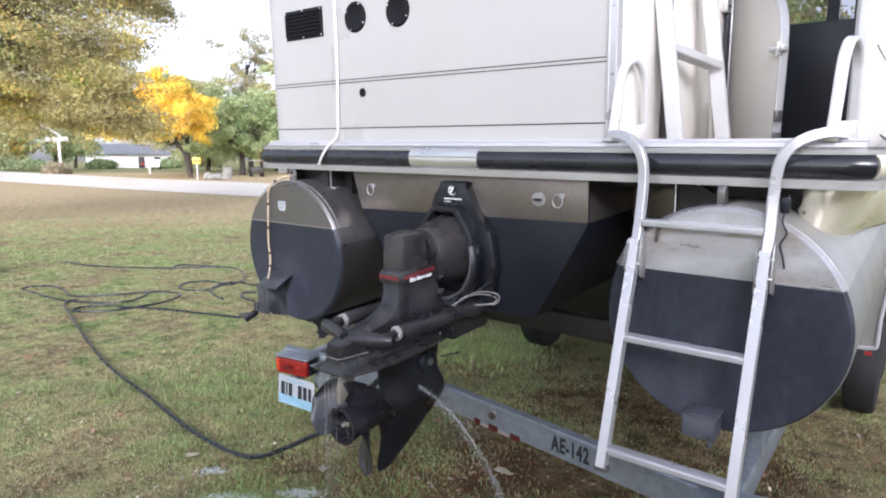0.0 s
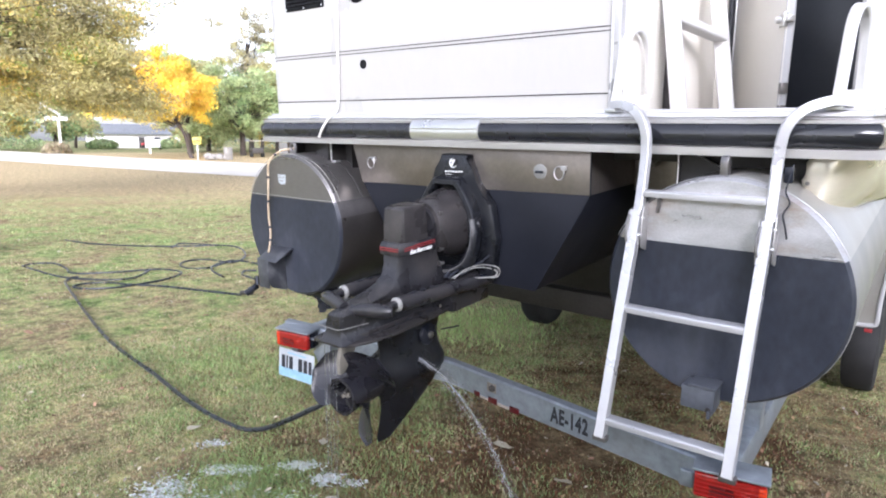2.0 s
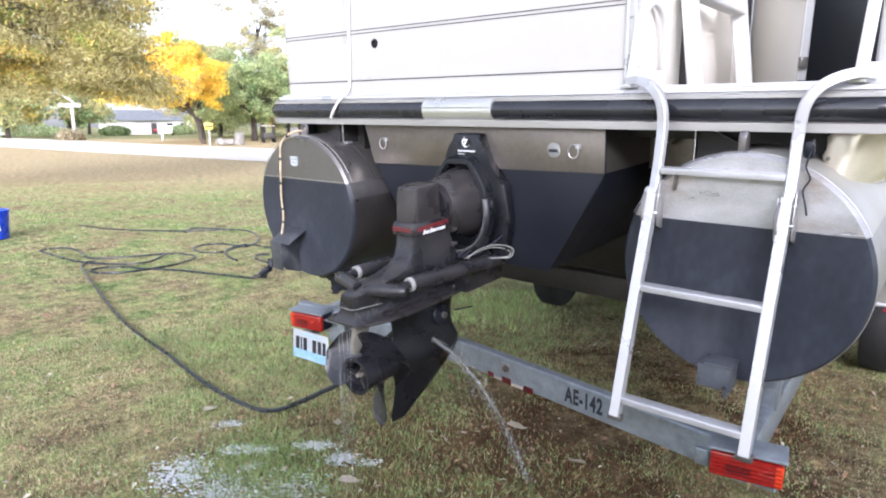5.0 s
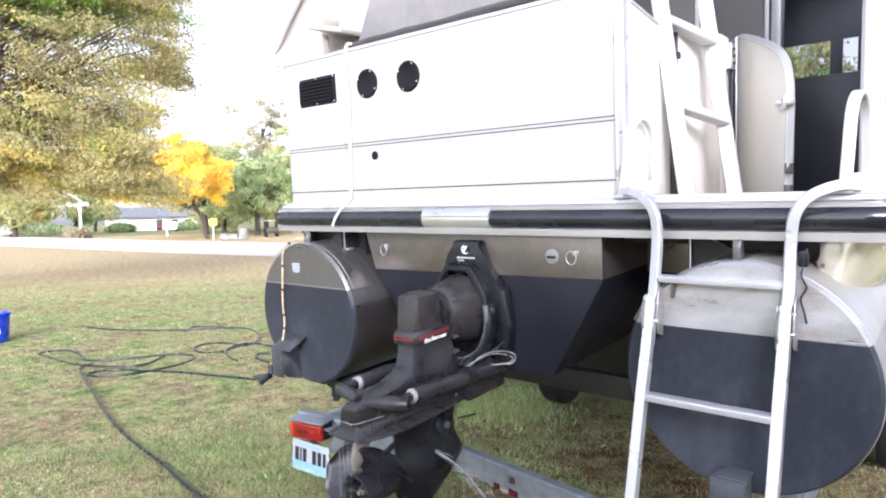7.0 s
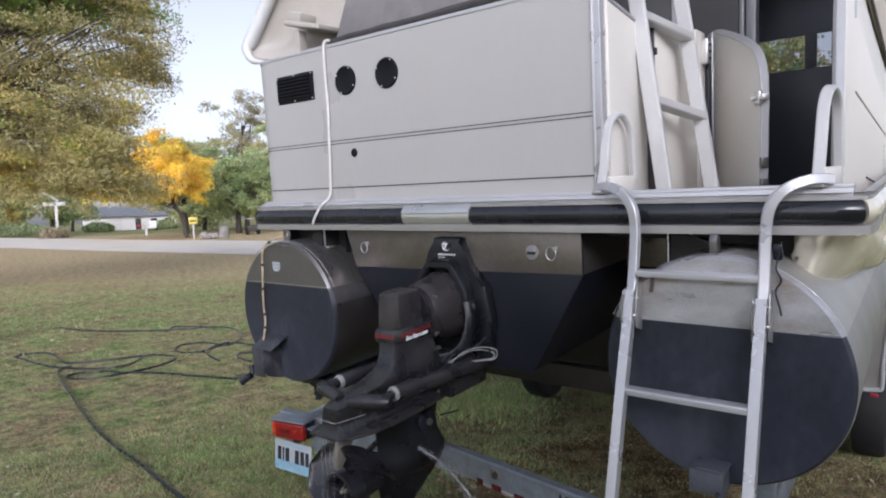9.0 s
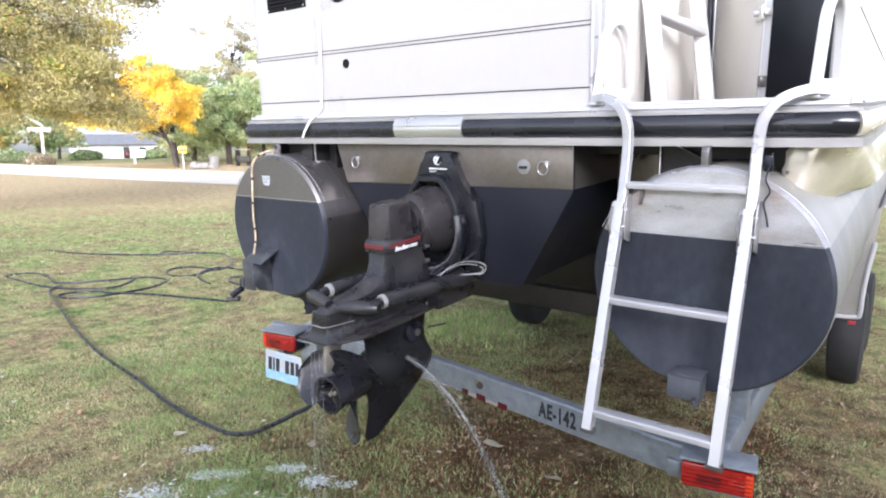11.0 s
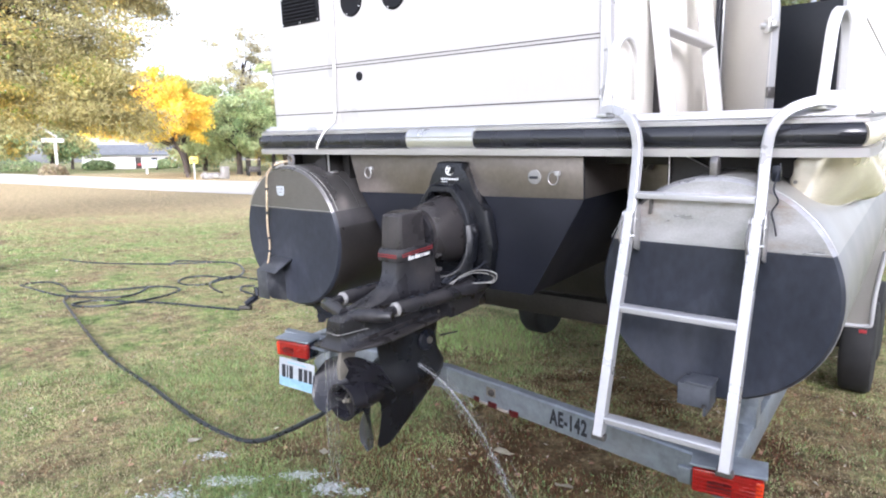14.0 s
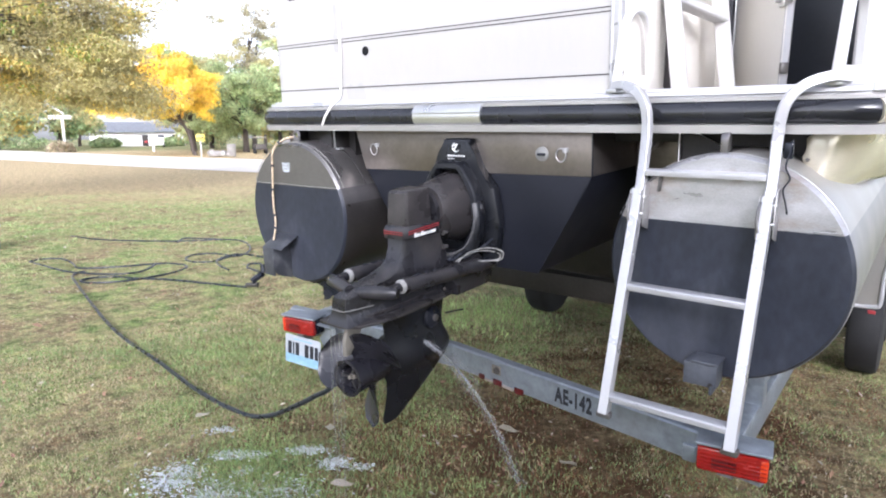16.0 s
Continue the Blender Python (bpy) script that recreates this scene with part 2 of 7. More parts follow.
def finish(name, bm, mats, smooth=35):
    me = bpy.data.meshes.new(name)
    bmesh.ops.recalc_face_normals(bm, faces=bm.faces)
    bm.to_mesh(me)
    bm.free()
    for m in (mats if isinstance(mats, (list, tuple)) else [mats]):
        me.materials.append(m)
    if smooth:
        me.polygons.foreach_set("use_smooth", [True] * len(me.polygons))
        me.set_sharp_from_angle(angle=radians(smooth))
    return me


def part(name, bm, mats, parent, label="", smooth=35):
    """Links a bmesh as one mesh object under a thing or a part, with its origin in its middle."""
    lo = Vector([min(v.co[k] for v in bm.verts) for k in range(3)])
    hi = Vector([max(v.co[k] for v in bm.verts) for k in range(3)])
    mid = (lo + hi) / 2
    for v in bm.verts:
        v.co -= mid
    ob = new(name, finish(name, bm, mats, smooth))
    ob.parent = parent
    ob.location = mid - ORIGIN[parent.name]
    ORIGIN[ob.name] = mid
    return tagged(ob, label)


def setting(name, bm, mats, label, category, on_boat=False, kind="structure", smooth=35):
    ob = new(name, finish(name, bm, mats, smooth))
    if on_boat:
        ob.matrix_world = BOAT
    ORIGIN[ob.name] = Vector()
    return tagged(ob, label, category, kind=kind)


def box(bm, x0, x1, y0, y1, z0, z1, bev=0.0, m=None, seg=2, mi=0):
    geo = bmesh.ops.create_cube(bm, size=1.0)
    vs = geo["verts"]
    for v in vs:
        v.co = Vector(((x0 + x1) / 2 + v.co.x * (x1 - x0), (y0 + y1) / 2 + v.co.y * (y1 - y0), (z0 + z1) / 2 + v.co.z * (z1 - z0)))
    faces = {f for v in vs for f in v.link_faces}
    for f in faces:
        f.material_index = mi
    if bev:
        es = {e for v in vs for e in v.link_edges}
        out = bmesh.ops.bevel(bm, geom=list(es), offset=bev, segments=seg, affect="EDGES", profile=0.5)
        vs = list({v for f in out["faces"] for v in f.verts} | {v for f in faces if f.is_valid for v in f.verts})
    if m is not None:
        for v in vs:
            v.co = m @ v.co
    return bm


def loft(bm, rings, closed=True, caps=True, mi=0):
    """Skins rings of points, one after another."""
    made = [[bm.verts.new(p) for p in ring] for ring in rings]
    k = len(made[0])
    for a, b in zip(made, made[1:]):
        for i in range(k if closed else k - 1):
            j = (i + 1) % k
            f = bm.faces.new((a[i], a[j], b[j], b[i]))
            f.material_index = mi
    if caps and closed:
        for ring in (made[0], made[-1]):
            f = bm.faces.new(ring)
            f.material_index = mi
    return bm


def prism(bm, poly, axis, a0, a1, bev=0.0, m=None, mi=0):
    """A polygon in the two other axes, drawn out along axis (0 x, 1 y, 2 z) from a0 to a1."""
    def at(p, a):
        q = list(p)
        q.insert(axis, a)
        return Vector(q)
    lo = [bm.verts.new(at(p, a0)) for p in poly]
    hi = [bm.verts.new(at(p, a1)) for p in poly]
    n = len(poly)
    fs = [bm.faces.new(lo), bm.faces.new(hi)] + [bm.faces.new((lo[i], lo[(i + 1) % n], hi[(i + 1) % n], hi[i])) for i in range(n)]
    for f in fs:
        f.material_index = mi
    vs = lo + hi
    if bev:
        es = {e for v in vs for e in v.link_edges}
        out = bmesh.ops.bevel(bm, geom=list(es), offset=bev, segments=2, affect="EDGES", profile=0.5)
        vs = list({v for f in out["faces"] for v in f.verts} | {v for f in fs if f.is_valid for v in f.verts})
    if m is not None:
        for v in vs:
            v.co = m @ v.co
    return bm


def smooth_path(pts, steps=6):
    """A Catmull-Rom line through the points."""
    pts = [Vector(p) for p in pts]
    out = []
    for i in range(len(pts) - 1):
        a, b, c, d = pts[max(i - 1, 0)], pts[i], pts[i + 1], pts[min(i + 2, len(pts) - 1)]
        for s in range(steps):
            t = s / steps
            out.append(0.5 * ((2 * b) + (c - a) * t + (2 * a - 5 * b + 4 * c - d) * t * t + (3 * b - a - 3 * c + d) * t ** 3))
    out.append(pts[-1])
    return out


def tube(bm, pts, r, seg=8, profile=None, up=(0, 0, 1), caps=True, mi=0):
    """A round tube, or a bar with the given profile (side, up), along the points."""
    pts = [Vector(p) for p in pts]
    rings = []
    side = None
    for i, p in enumerate(pts):
        t = (pts[min(i + 1, len(pts) - 1)] - pts[max(i - 1, 0)]).normalized()
        if side is None:
            u = Vector(up)
            if abs(u.dot(t)) > 0.95:
                u = Vector((1, 0, 0))
            side = t.cross(u).normalized()
        side = (side - t * side.dot(t)).normalized()
        top = side.cross(t)
        rr = r[i] if isinstance(r, (list, tuple)) else r
        if profile:
            rings.append([p + side * a + top * b for a, b in profile])
        else:
            rings.append([p + side * rr * math.cos(2 * math.pi * k / seg) + top * rr * math.sin(2 * math.pi * k / seg) for k in range(seg)])
    return loft(bm, rings, caps=caps, mi=mi)


def lathe(bm, prof, origin, axis, seg=24, mi=0, m=None):
    """Turns (distance along, radius) pairs round an axis."""
    o, ax = Vector(origin), Vector(axis).normalized()
    u = ax.orthogonal().normalized()
    w = ax.cross(u)
    rings = [[o + ax * h + (u * math.cos(2 * math.pi * k / seg) + w * math.sin(2 * math.pi * k / seg)) * max(r, 1e-4) for k in range(seg)] for h, r in prof]
    if m is not None:
        rings = [[m @ p for p in ring] for ring in rings]
    return loft(bm, rings, mi=mi)


def flat(w, h, c=0.004):
    """A profile for a flat bar with small chamfers."""
    a, b = w / 2, h / 2
    return [(-a + c, -b), (a - c, -b), (a, -b + c), (a, b - c), (a - c, b), (-a + c, b), (-a, b - c), (-a, -b + c)]


B = bmesh.new

# ---- pontoon boat ----
DECK_Z, FLOOR_Z = 1.458, 1.392
boat = thing("pontoon_boat", (-0.03, 2.5, 0.6), "cream and bare aluminium pontoon houseboat standing on a trailer", "boat")
PR, PZ, PY, PAINT, TOP = 0.34, 0.957, -0.095, 1.096, 30


def ring_xz(cx, r, y, z=PZ, n=84):
    a0 = math.asin((PAINT - PZ) / PR)
    up = [a0 + (math.pi - 2 * a0) * k / TOP for k in range(TOP + 1)]
    low = [math.pi - a0 + (math.pi + 2 * a0) * k / (n - TOP) for k in range(1, n - TOP)]
    return [Vector((cx + r * math.cos(a), y, z + r * math.sin(a))) for a in up + low]


def paint_by_height(bm, level, low, high):
    for f in bm.faces:
        f.material_index = high if f.calc_center_median().z > level else low


def pontoon(cx):
    bm = B()
    loft(bm, [ring_xz(cx, PR - 0.004, PY + 0.012), ring_xz(cx, PR, PY + 0.02), ring_xz(cx, PR, PY + 0.16), ring_xz(cx, PR, 3.0), ring_xz(cx, PR, 7.2)], caps=False)
    paint_by_height(bm, PAINT, 1, 0)
    if cx < 0:
        # an older, greyer coat shows in a band under the paint edge
        for f in bm.faces:
            if PAINT - 0.07 < f.calc_center_median().z < PAINT:
                f.material_index = 3
    # outboard half of the starboard tube: paler above the paint edge, grey below
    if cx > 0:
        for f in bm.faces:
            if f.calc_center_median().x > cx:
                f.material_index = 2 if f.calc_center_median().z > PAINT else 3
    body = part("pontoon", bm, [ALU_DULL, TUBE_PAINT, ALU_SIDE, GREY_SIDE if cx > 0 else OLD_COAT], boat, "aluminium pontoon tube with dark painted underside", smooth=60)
    bm = B()
    rings = [ring_xz(cx, PR - 0.003, PY + 0.012), ring_xz(cx, PR - 0.012, PY)]
    made = [[bm.verts.new(p) for p in r] for r in rings]
    k = len(made[0])
    for i in range(k):
        bm.faces.new((made[0][i], made[0][(i + 1) % k], made[1][(i + 1) % k], made[1][i]))
    bm.faces.new(made[1][:TOP + 1])
    bm.faces.new(made[1][TOP:] + [made[1][0]])
    paint_by_height(bm, PAINT, 1, 0)
    part("end_cap", bm, [ALU_DULL if cx < 0 else ALU_CAP, BOTTOM_PAINT], body, "flat welded end cap, bare above a dark painted lower part", smooth=20)
    for y in ((PY + 0.006, PY + 0.03) if cx < 0 else (PY + 0.006,)):
        bm = B()
        pts = ring_xz(cx, PR + 0.001, y)
        top = pts[:TOP + 1]
        tube(bm, top, 0.0015 if cx < 0 else 0.001, 6)
        part("weld_bead", bm, ALU_SIDE if cx < 0 else ALU_CAP, body)
    bm = B()
    tube(bm, [(cx - 0.29, PY - 0.001, PAINT), (cx - 0.1, PY - 0.002, PAINT + 0.002), (cx + 0.1, PY - 0.001, PAINT), (cx + 0.3, PY - 0.001, PAINT + 0.002)], 0.0008, 5)
    part("paint_edge", bm, ALU if cx < 0 else ALU_CAP, body)
    if cx < 0:
        # welded seam round the tube
        bm = B()
        tube(bm, ring_xz(cx, PR + 0.0005, PY + 0.17)[:TOP + 8], 0.0022, 6)
        part("weld_seam", bm, DARK_METAL, body)
    # lifting lug on the crown
    bm = B()
    if cx > 0:
        prism(bm, [(PY + 0.03, 1.28), (PY + 0.03, 1.335), (PY + 0.038, 1.35), (PY + 0.055, 1.352), (PY + 0.068, 1.335), (PY + 0.075, 1.28)], 0, cx - 0.03, cx - 0.008, 0.003)
    else:
        eye = [Vector((cx - 0.012 + 0.017 * math.cos(q), PY + 0.05, 1.325 + 0.02 * math.sin(q))) for q in [2 * math.pi * k / 16 for k in range(17)]]
        tube(bm, eye, 0.0075, 8)
        box(bm, cx - 0.032, cx + 0.008, PY + 0.042, PY + 0.058, 1.285, 1.312, 0.003)
    part("lifting_lug", bm, ALU_DULL, body)
    # riser brackets between the tube and the deck
    for k in range(5):
        y = 0.18 + k * 0.8
        bm = B()
        side = 1 if cx < 0 else -1
        box(bm, cx - 0.2, cx + 0.2, y, y + 0.008, 1.15, 1.36)
        box(bm, cx - 0.21, cx - 0.2, y - 0.06, y + 0.3, 1.15, 1.36)
        box(bm, cx + 0.2, cx + 0.21, y - 0.06, y + 0.3, 1.15, 1.36)
        prism(bm, [(cx + 0.06 * side, 1.29), (cx + 0.2 * side, 1.36), (cx + 0.2 * side, 1.18)], 1, y - 0.05, y - 0.044)
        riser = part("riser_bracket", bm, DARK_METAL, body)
        if cx > 0 and k == 0:
            bm = B()
            tube(bm, [(cx - 0.06, y - 0.047, 1.29), (cx - 0.2, y - 0.047, 1.36)], 0.0025, 6)
            tube(bm, [(cx - 0.205, y - 0.06, 1.17), (cx - 0.205, y - 0.06, 1.36)], 0.0025, 6)
            tube(bm, [(cx - 0.06, y - 0.047, 1.29), (cx - 0.14, y - 0.047, 1.245)], 0.002, 6)
            part("gusset_edge", bm, ALU, body, "bright edges of a gusset plate")
    return body


left_tube = pontoon(-0.98)
bm = B()
prism(bm, [(0.045, 1.362), (0.045, 1.262), (0.10, 1.25), (0.14, 1.225), (2.4, 1.225), (2.4, 1.362)], 0, -0.83, -0.823, 0.001)
prism(bm, [(-0.825, 1.225), (-0.805, 1.205), (-0.80, 1.21), (-0.82, 1.232)], 1, 0.05, 2.4)
prism(bm, [(-0.965, 1.27), (-0.834, 1.35), (-0.834, 1.22)], 1, 0.03, 0.036)
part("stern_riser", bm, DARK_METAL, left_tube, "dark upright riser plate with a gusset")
bm = B()
box(bm, -0.8225, -0.80, 0.04, 0.075, 1.255, 1.263, 0.001)
box(bm, -0.8305, -0.8225, 0.0385, 0.0445, 1.262, 1.36, 0.001)
part("riser_flange", bm, ALU, left_tube, "bright plate edge")
right_tube = pontoon(0.948)

# sponson bracket and small sticker on the port tube
bm = B()
prism(bm, [(PY - 0.002, 0.845), (PY - 0.1, 0.80), (PY - 0.1, 0.68), (PY - 0.085, 0.66), (PY - 0.002, 0.63)], 0, -1.055, -1.049, 0.001)
prism(bm, [(PY - 0.002, 0.85), (PY - 0.105, 0.80), (PY - 0.105, 0.795), (PY - 0.002, 0.842)], 0, -1.13, -0.985, 0.001)
box(bm, -1.13, -1.05, PY - 0.106, PY - 0.1, 0.66, 0.80, 0.001)
part("sponson_bracket", bm, SCUFFED, left_tube, "bent dark painted plate bracket")
bm = B()
tube(bm, [(-1.16, PY - 0.1, 0.655), (-1.19, PY - 0.115, 0.635), (-1.2, PY - 0.14, 0.618)], 0.016, 8)
tube(bm, [(-1.17, PY - 0.09, 0.70), (-1.155, PY - 0.1, 0.66)], 0.011, 6)
part("pitot_head", bm, RUBBER, left_tube, "black plastic speed sensor")
bm = B()
prism(bm, [(-1.055, 1.2), (-1.0, 1.2), (-1.004, 1.162), (-1.015, 1.155), (-1.04, 1.155), (-1.051, 1.162)], 1, PY - 0.0025, PY + 0.001)
sticker = part("sticker", bm, PLATE, left_tube, "small pale sticker with faded print")
for k, (x0, z0, w) in enumerate(((-1.046, 1.185, 0.012), (-1.03, 1.181, 0.008), (-1.019, 1.185, 0.012), (-1.04, 1.168, 0.024))):
    bm = B()
    box(bm, x0, x0 + w, PY - 0.0032, PY - 0.002, z0, z0 + 0.006)
    part("print_bar", bm, GREY_SIDE, sticker)
bm = B()
line_pts = smooth_path([(-1.0, -0.03, 1.318), (-1.05, -0.075, 1.308), (-1.10, -0.108, 1.26), (-1.115, -0.112, 1.15), (-1.13, -0.113, 1.0), (-1.125, -0.115, 0.9), (-1.10, -0.16, 0.80)], 6)
tube(bm, line_pts, 0.0052, 8)
part("sensor_line", bm, TAN_LINE, left_tube, "yellowed sensor line tied down with wraps")
for i in (8, 16, 21, 27, 31):
    bm = B()
    a, b = line_pts[i], line_pts[i + 1]
    tube(bm, [a, a + (b - a).normalized() * 0.012], 0.0072, 8)
    part("tie_wrap", bm, INK, left_tube)
# starboard bracket
bm = B()
box(bm, 0.885, 0.98, PY - 0.075, PY - 0.002, 0.615, 0.685, 0.004)
box(bm, 0.905, 0.985, PY - 0.08, PY - 0.002, 0.687, 0.695, 0.002)
box(bm, 0.965, 0.973, PY - 0.09, PY, 0.60, 0.625, 0.001)
part("sensor_bracket", bm, BRACKET_PAINT, right_tube, "grey painted box bracket")
bm = B()
lathe(bm, [(0, 0.004), (0.002, 0.007), (0.006, 0.006)], (0.965, PY - 0.075, 0.625), (0, -1, 0), 8)
part("bolt", bm, STEEL_DARK, right_tube)
# curved corner skirt of polished sheet under the starboard rail
bm = B()
BROW = smooth_path([(1.110, 0.105, 1.325), (1.135, 0.092, 1.346), (1.2, 0.08, 1.346), (1.245, 0.1, 1.346), (1.275, 0.2, 1.346), (1.29, 0.5, 1.37), (1.292, 2.0, 1.40), (1.292, 6.5, 1.40)], 6)
HEM = smooth_path([(1.103, 0.106, 1.275), (1.113, 0.105, 1.225), (1.155, 0.11, 1.184), (1.2, 0.3, 1.165), (1.24, 0.55, 1.16), (1.306, 0.9, 1.165), (1.312, 2.2, 1.175), (1.312, 6.5, 1.175)], 6)
rings = []
for k, (p, q) in enumerate(zip(HEM, BROW)):
    turn = math.radians(60) * (1 - min(1.0, max(0.0, (p.y - 0.1) / 0.8)))
    out = Vector((math.cos(turn), -math.sin(turn), -0.3))
    belly = 0.012
    face = [p.lerp(q, w) + out * belly * math.sin(math.pi * w) for w in (0, 0.1, 0.2, 0.35, 0.5, 0.65, 0.8, 0.9, 1.0)]
    rings.append(face + [v + Vector((-0.003, 0.008, 0)) for v in reversed(face)])
loft(bm, rings)
skirt = part("corner_skirt", bm, POLISHED, boat, "polished aluminium skirt sheet curving round the corner", smooth=60)
bm = B()
lathe(bm, [(0, 0.006), (0.002, 0.006), (0.003, 0.003)], (1.119, 0.088, 1.268), (-0.3, -1, 0), 10)
part("rivet", bm, ALU_DULL, skirt)

# ---- deck and rub rail ----
bm = B()
box(bm, -1.26, 1.272, 0.02, 7.4, 1.365, FLOOR_Z, 0.004)
part("deck", bm, ALU_DULL, boat, "aluminium edged deck")
for k in range(9):
    bm = B()
    box(bm, -1.2, 1.15, 0.25 + 0.75 * k, 0.3 + 0.75 * k, 1.30, 1.365, 0.003)
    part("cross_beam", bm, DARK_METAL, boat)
RAIL = [(-1.29, 3.0), (-1.29, 0.07), (-1.278, 0.03), (-1.25, 0.004), (-1.22, 0.0), (1.22, 0.0), (1.255, 0.004), (1.28, 0.025), (1.288, 0.06), (1.288, 6.5)]
BUMP = [(-0.006 + 0.0, -0.031), (0.010, -0.031), (0.022, -0.022), (0.028, -0.008), (0.028, 0.008), (0.022, 0.022), (0.010, 0.031), (-0.006, 0.031)]


def rail_strip(name, z, profile, mat, pts, label=""):
    bm = B()
    tube(bm, [(x, y, z) for x, y in pts], 1, profile=profile)
    return part(name, bm, mat, boat, label)


rail_strip("rail_track", 1.405, [(-0.012, -0.058), (0.02, -0.058), (0.02, -0.034), (0.002, -0.03), (0.002, 0.03), (0.012, 0.034), (0.012, 0.044), (0.002, 0.046), (0.002, 0.05), (0.014, 0.053), (-0.012, 0.053)], RAIL_ALU, RAIL, "ribbed aluminium rub rail track")
rail_strip("bumper_strip", 1.407, BUMP, BUMPER_BLACK, RAIL[:7] + [(1.272, 0.016)], "glossy black rubber bumper strip")
# the black strip's grazing reflection is painted here as bright metal
rail_strip("sheen_strip", 1.407, BUMP, POLISHED, [(1.273, 0.017), (1.28, 0.025), (1.288, 0.06), (1.288, 6.5)], "bumper strip in bright metal standing in for its grazing sheen")
bm = B()
cover = [(-0.008, -0.037), (0.012, -0.036), (0.026, -0.026), (0.0305, -0.014), (0.0325, -0.004), (0.031, 0.006), (0.0325, 0.012), (0.029, 0.02), (0.022, 0.03), (0.012, 0.041), (-0.008, 0.043)]
tube(bm, [(-0.275, 0, 1.408), (0.055, 0, 1.408)], 1, profile=cover)
part("joint_cover", bm, ALU, boat, "ribbed aluminium cover over the bumper joint", smooth=20)
bm = B()
box(bm, -1.22, 1.26, -0.004, 0.07, FLOOR_Z, DECK_Z + 0.012, 0.002)
box(bm, -1.22, 1.26, 0.02, 0.07, DECK_Z + 0.012, DECK_Z + 0.022, 0.002)
part("deck_edge_trim", bm, ALU_WHITE, boat, "stepped aluminium deck edge")

# ---- transom pod ----
YT = 0.06
bm = B()
prism(bm, [(-0.645, 1.172), (-0.40, 0.805), (0.252, 0.805), (0.468, 1.19)], 1, YT, 6.6, 0.004)
pod = part("transom_pod", bm, POD_PAINT, boat, "dark painted motor pod with slanting sides")
bm = B()
prism(bm, [(-0.70, 1.352), (-0.646, 1.171), (0.469, 1.189), (0.467, 1.352)], 1, YT - 0.003, 6.6, 0.003)
part("transom_plate", bm, ALU_TRANSOM, pod, "bare weathered aluminium band across the top")
bm = B()
tube(bm, [(0.468, YT - 0.003, 1.35), (0.47, YT - 0.004, 1.192), (0.46, YT - 0.002, 1.17), (0.255, YT - 0.002, 0.808)], 0.0025, 6)
part("weld_bead", bm, POD_PAINT, pod)
for x in (-0.578, 0.352):
    bm = B()
    tube(bm, [Vector((x + 0.02 * math.cos(a), YT - 0.012, 1.262 + 0.024 * math.sin(a))) for a in [math.pi * 2 * k / 16 for k in range(17)]], 0.0026, 6)
    box(bm, x + 0.006, x + 0.026, YT - 0.014, YT, 1.272, 1.288, 0.002)
    part("tie_ring", bm, ALU_CAP, pod, "small steel ring on a plate")
bm = B()
lathe(bm, [(0, 0.027), (0.005, 0.027), (0.007, 0.022)], (0.272, YT - 0.002, 1.264), (0, -1, 0), 20)
drain = part("drain_fitting", bm, GREY_SIDE, pod, "round white fitting")
bm = B()
box(bm, 0.256, 0.288, YT - 0.016, YT - 0.009, 1.258, 1.268, 0.001)
part("slot", bm, INK, drain)
bm = B()
box(bm, 0.472, 0.742, 0.445, 0.452, 1.165, 1.364, 0.002)
part("inner_bulkhead", bm, ALU_TRANSOM, boat, "bare aluminium plate between pod and pontoon")
bm = B()
lathe(bm, [(0, 0.028), (0.05, 0.028), (0.05, 0.02), (0.09, 0.02)], (0.56, 0.42, 1.29), (0, -1, 0), 14)
part("hose_fitting", bm, ALU_DULL, boat, "pipe fitting under the deck")

# ---- cabin end wall ----
WALL = [(0.545, 0.05), (-1.15, 0.05), (-1.19, 0.058), (-1.218, 0.08), (-1.23, 0.12), (-1.23, 3.0)]


def wall_strip(name, z0, z1, off, mat, label="", thick=0.028, pts=WALL, parent=None):
    bm = B()
    tube(bm, [(x, y, 0) for x, y in pts], 1, profile=[(-thick, z0), (off, z0), (off, z1), (-thick, z1)])
    return part(name, bm, mat, parent or boat, label)


back = list(reversed(WALL))
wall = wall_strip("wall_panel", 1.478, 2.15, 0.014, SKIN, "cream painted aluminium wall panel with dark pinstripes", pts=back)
for z, h in ((1.531, 0.0045), (1.7275, 0.0035), (1.741, 0.0035)):
    wall_strip("pinstripe", z, z + h, 0.0155, PINLINE, pts=back, parent=wall)
wall_strip("wall_cap", 2.15, 2.163, 0.018, ALU_WHITE, "rounded cap", pts=back, parent=wall)
bm = B()
box(bm, 0.532, 0.566, 0.03, 0.075, 1.478, 2.166, 0.004)
post = part("corner_post", bm, LADDER_WHITE, boat, "aluminium corner post")
bm = B()
tube(bm, [(0.539, 0.03, 1.478), (0.539, 0.03, 2.168)], 0.0055, 10)
tube(bm, [(0.5625, 0.033, 1.478), (0.5625, 0.033, 2.168)], 0.005, 10)
part("rolled_edge", bm, LADDER_WHITE, post)
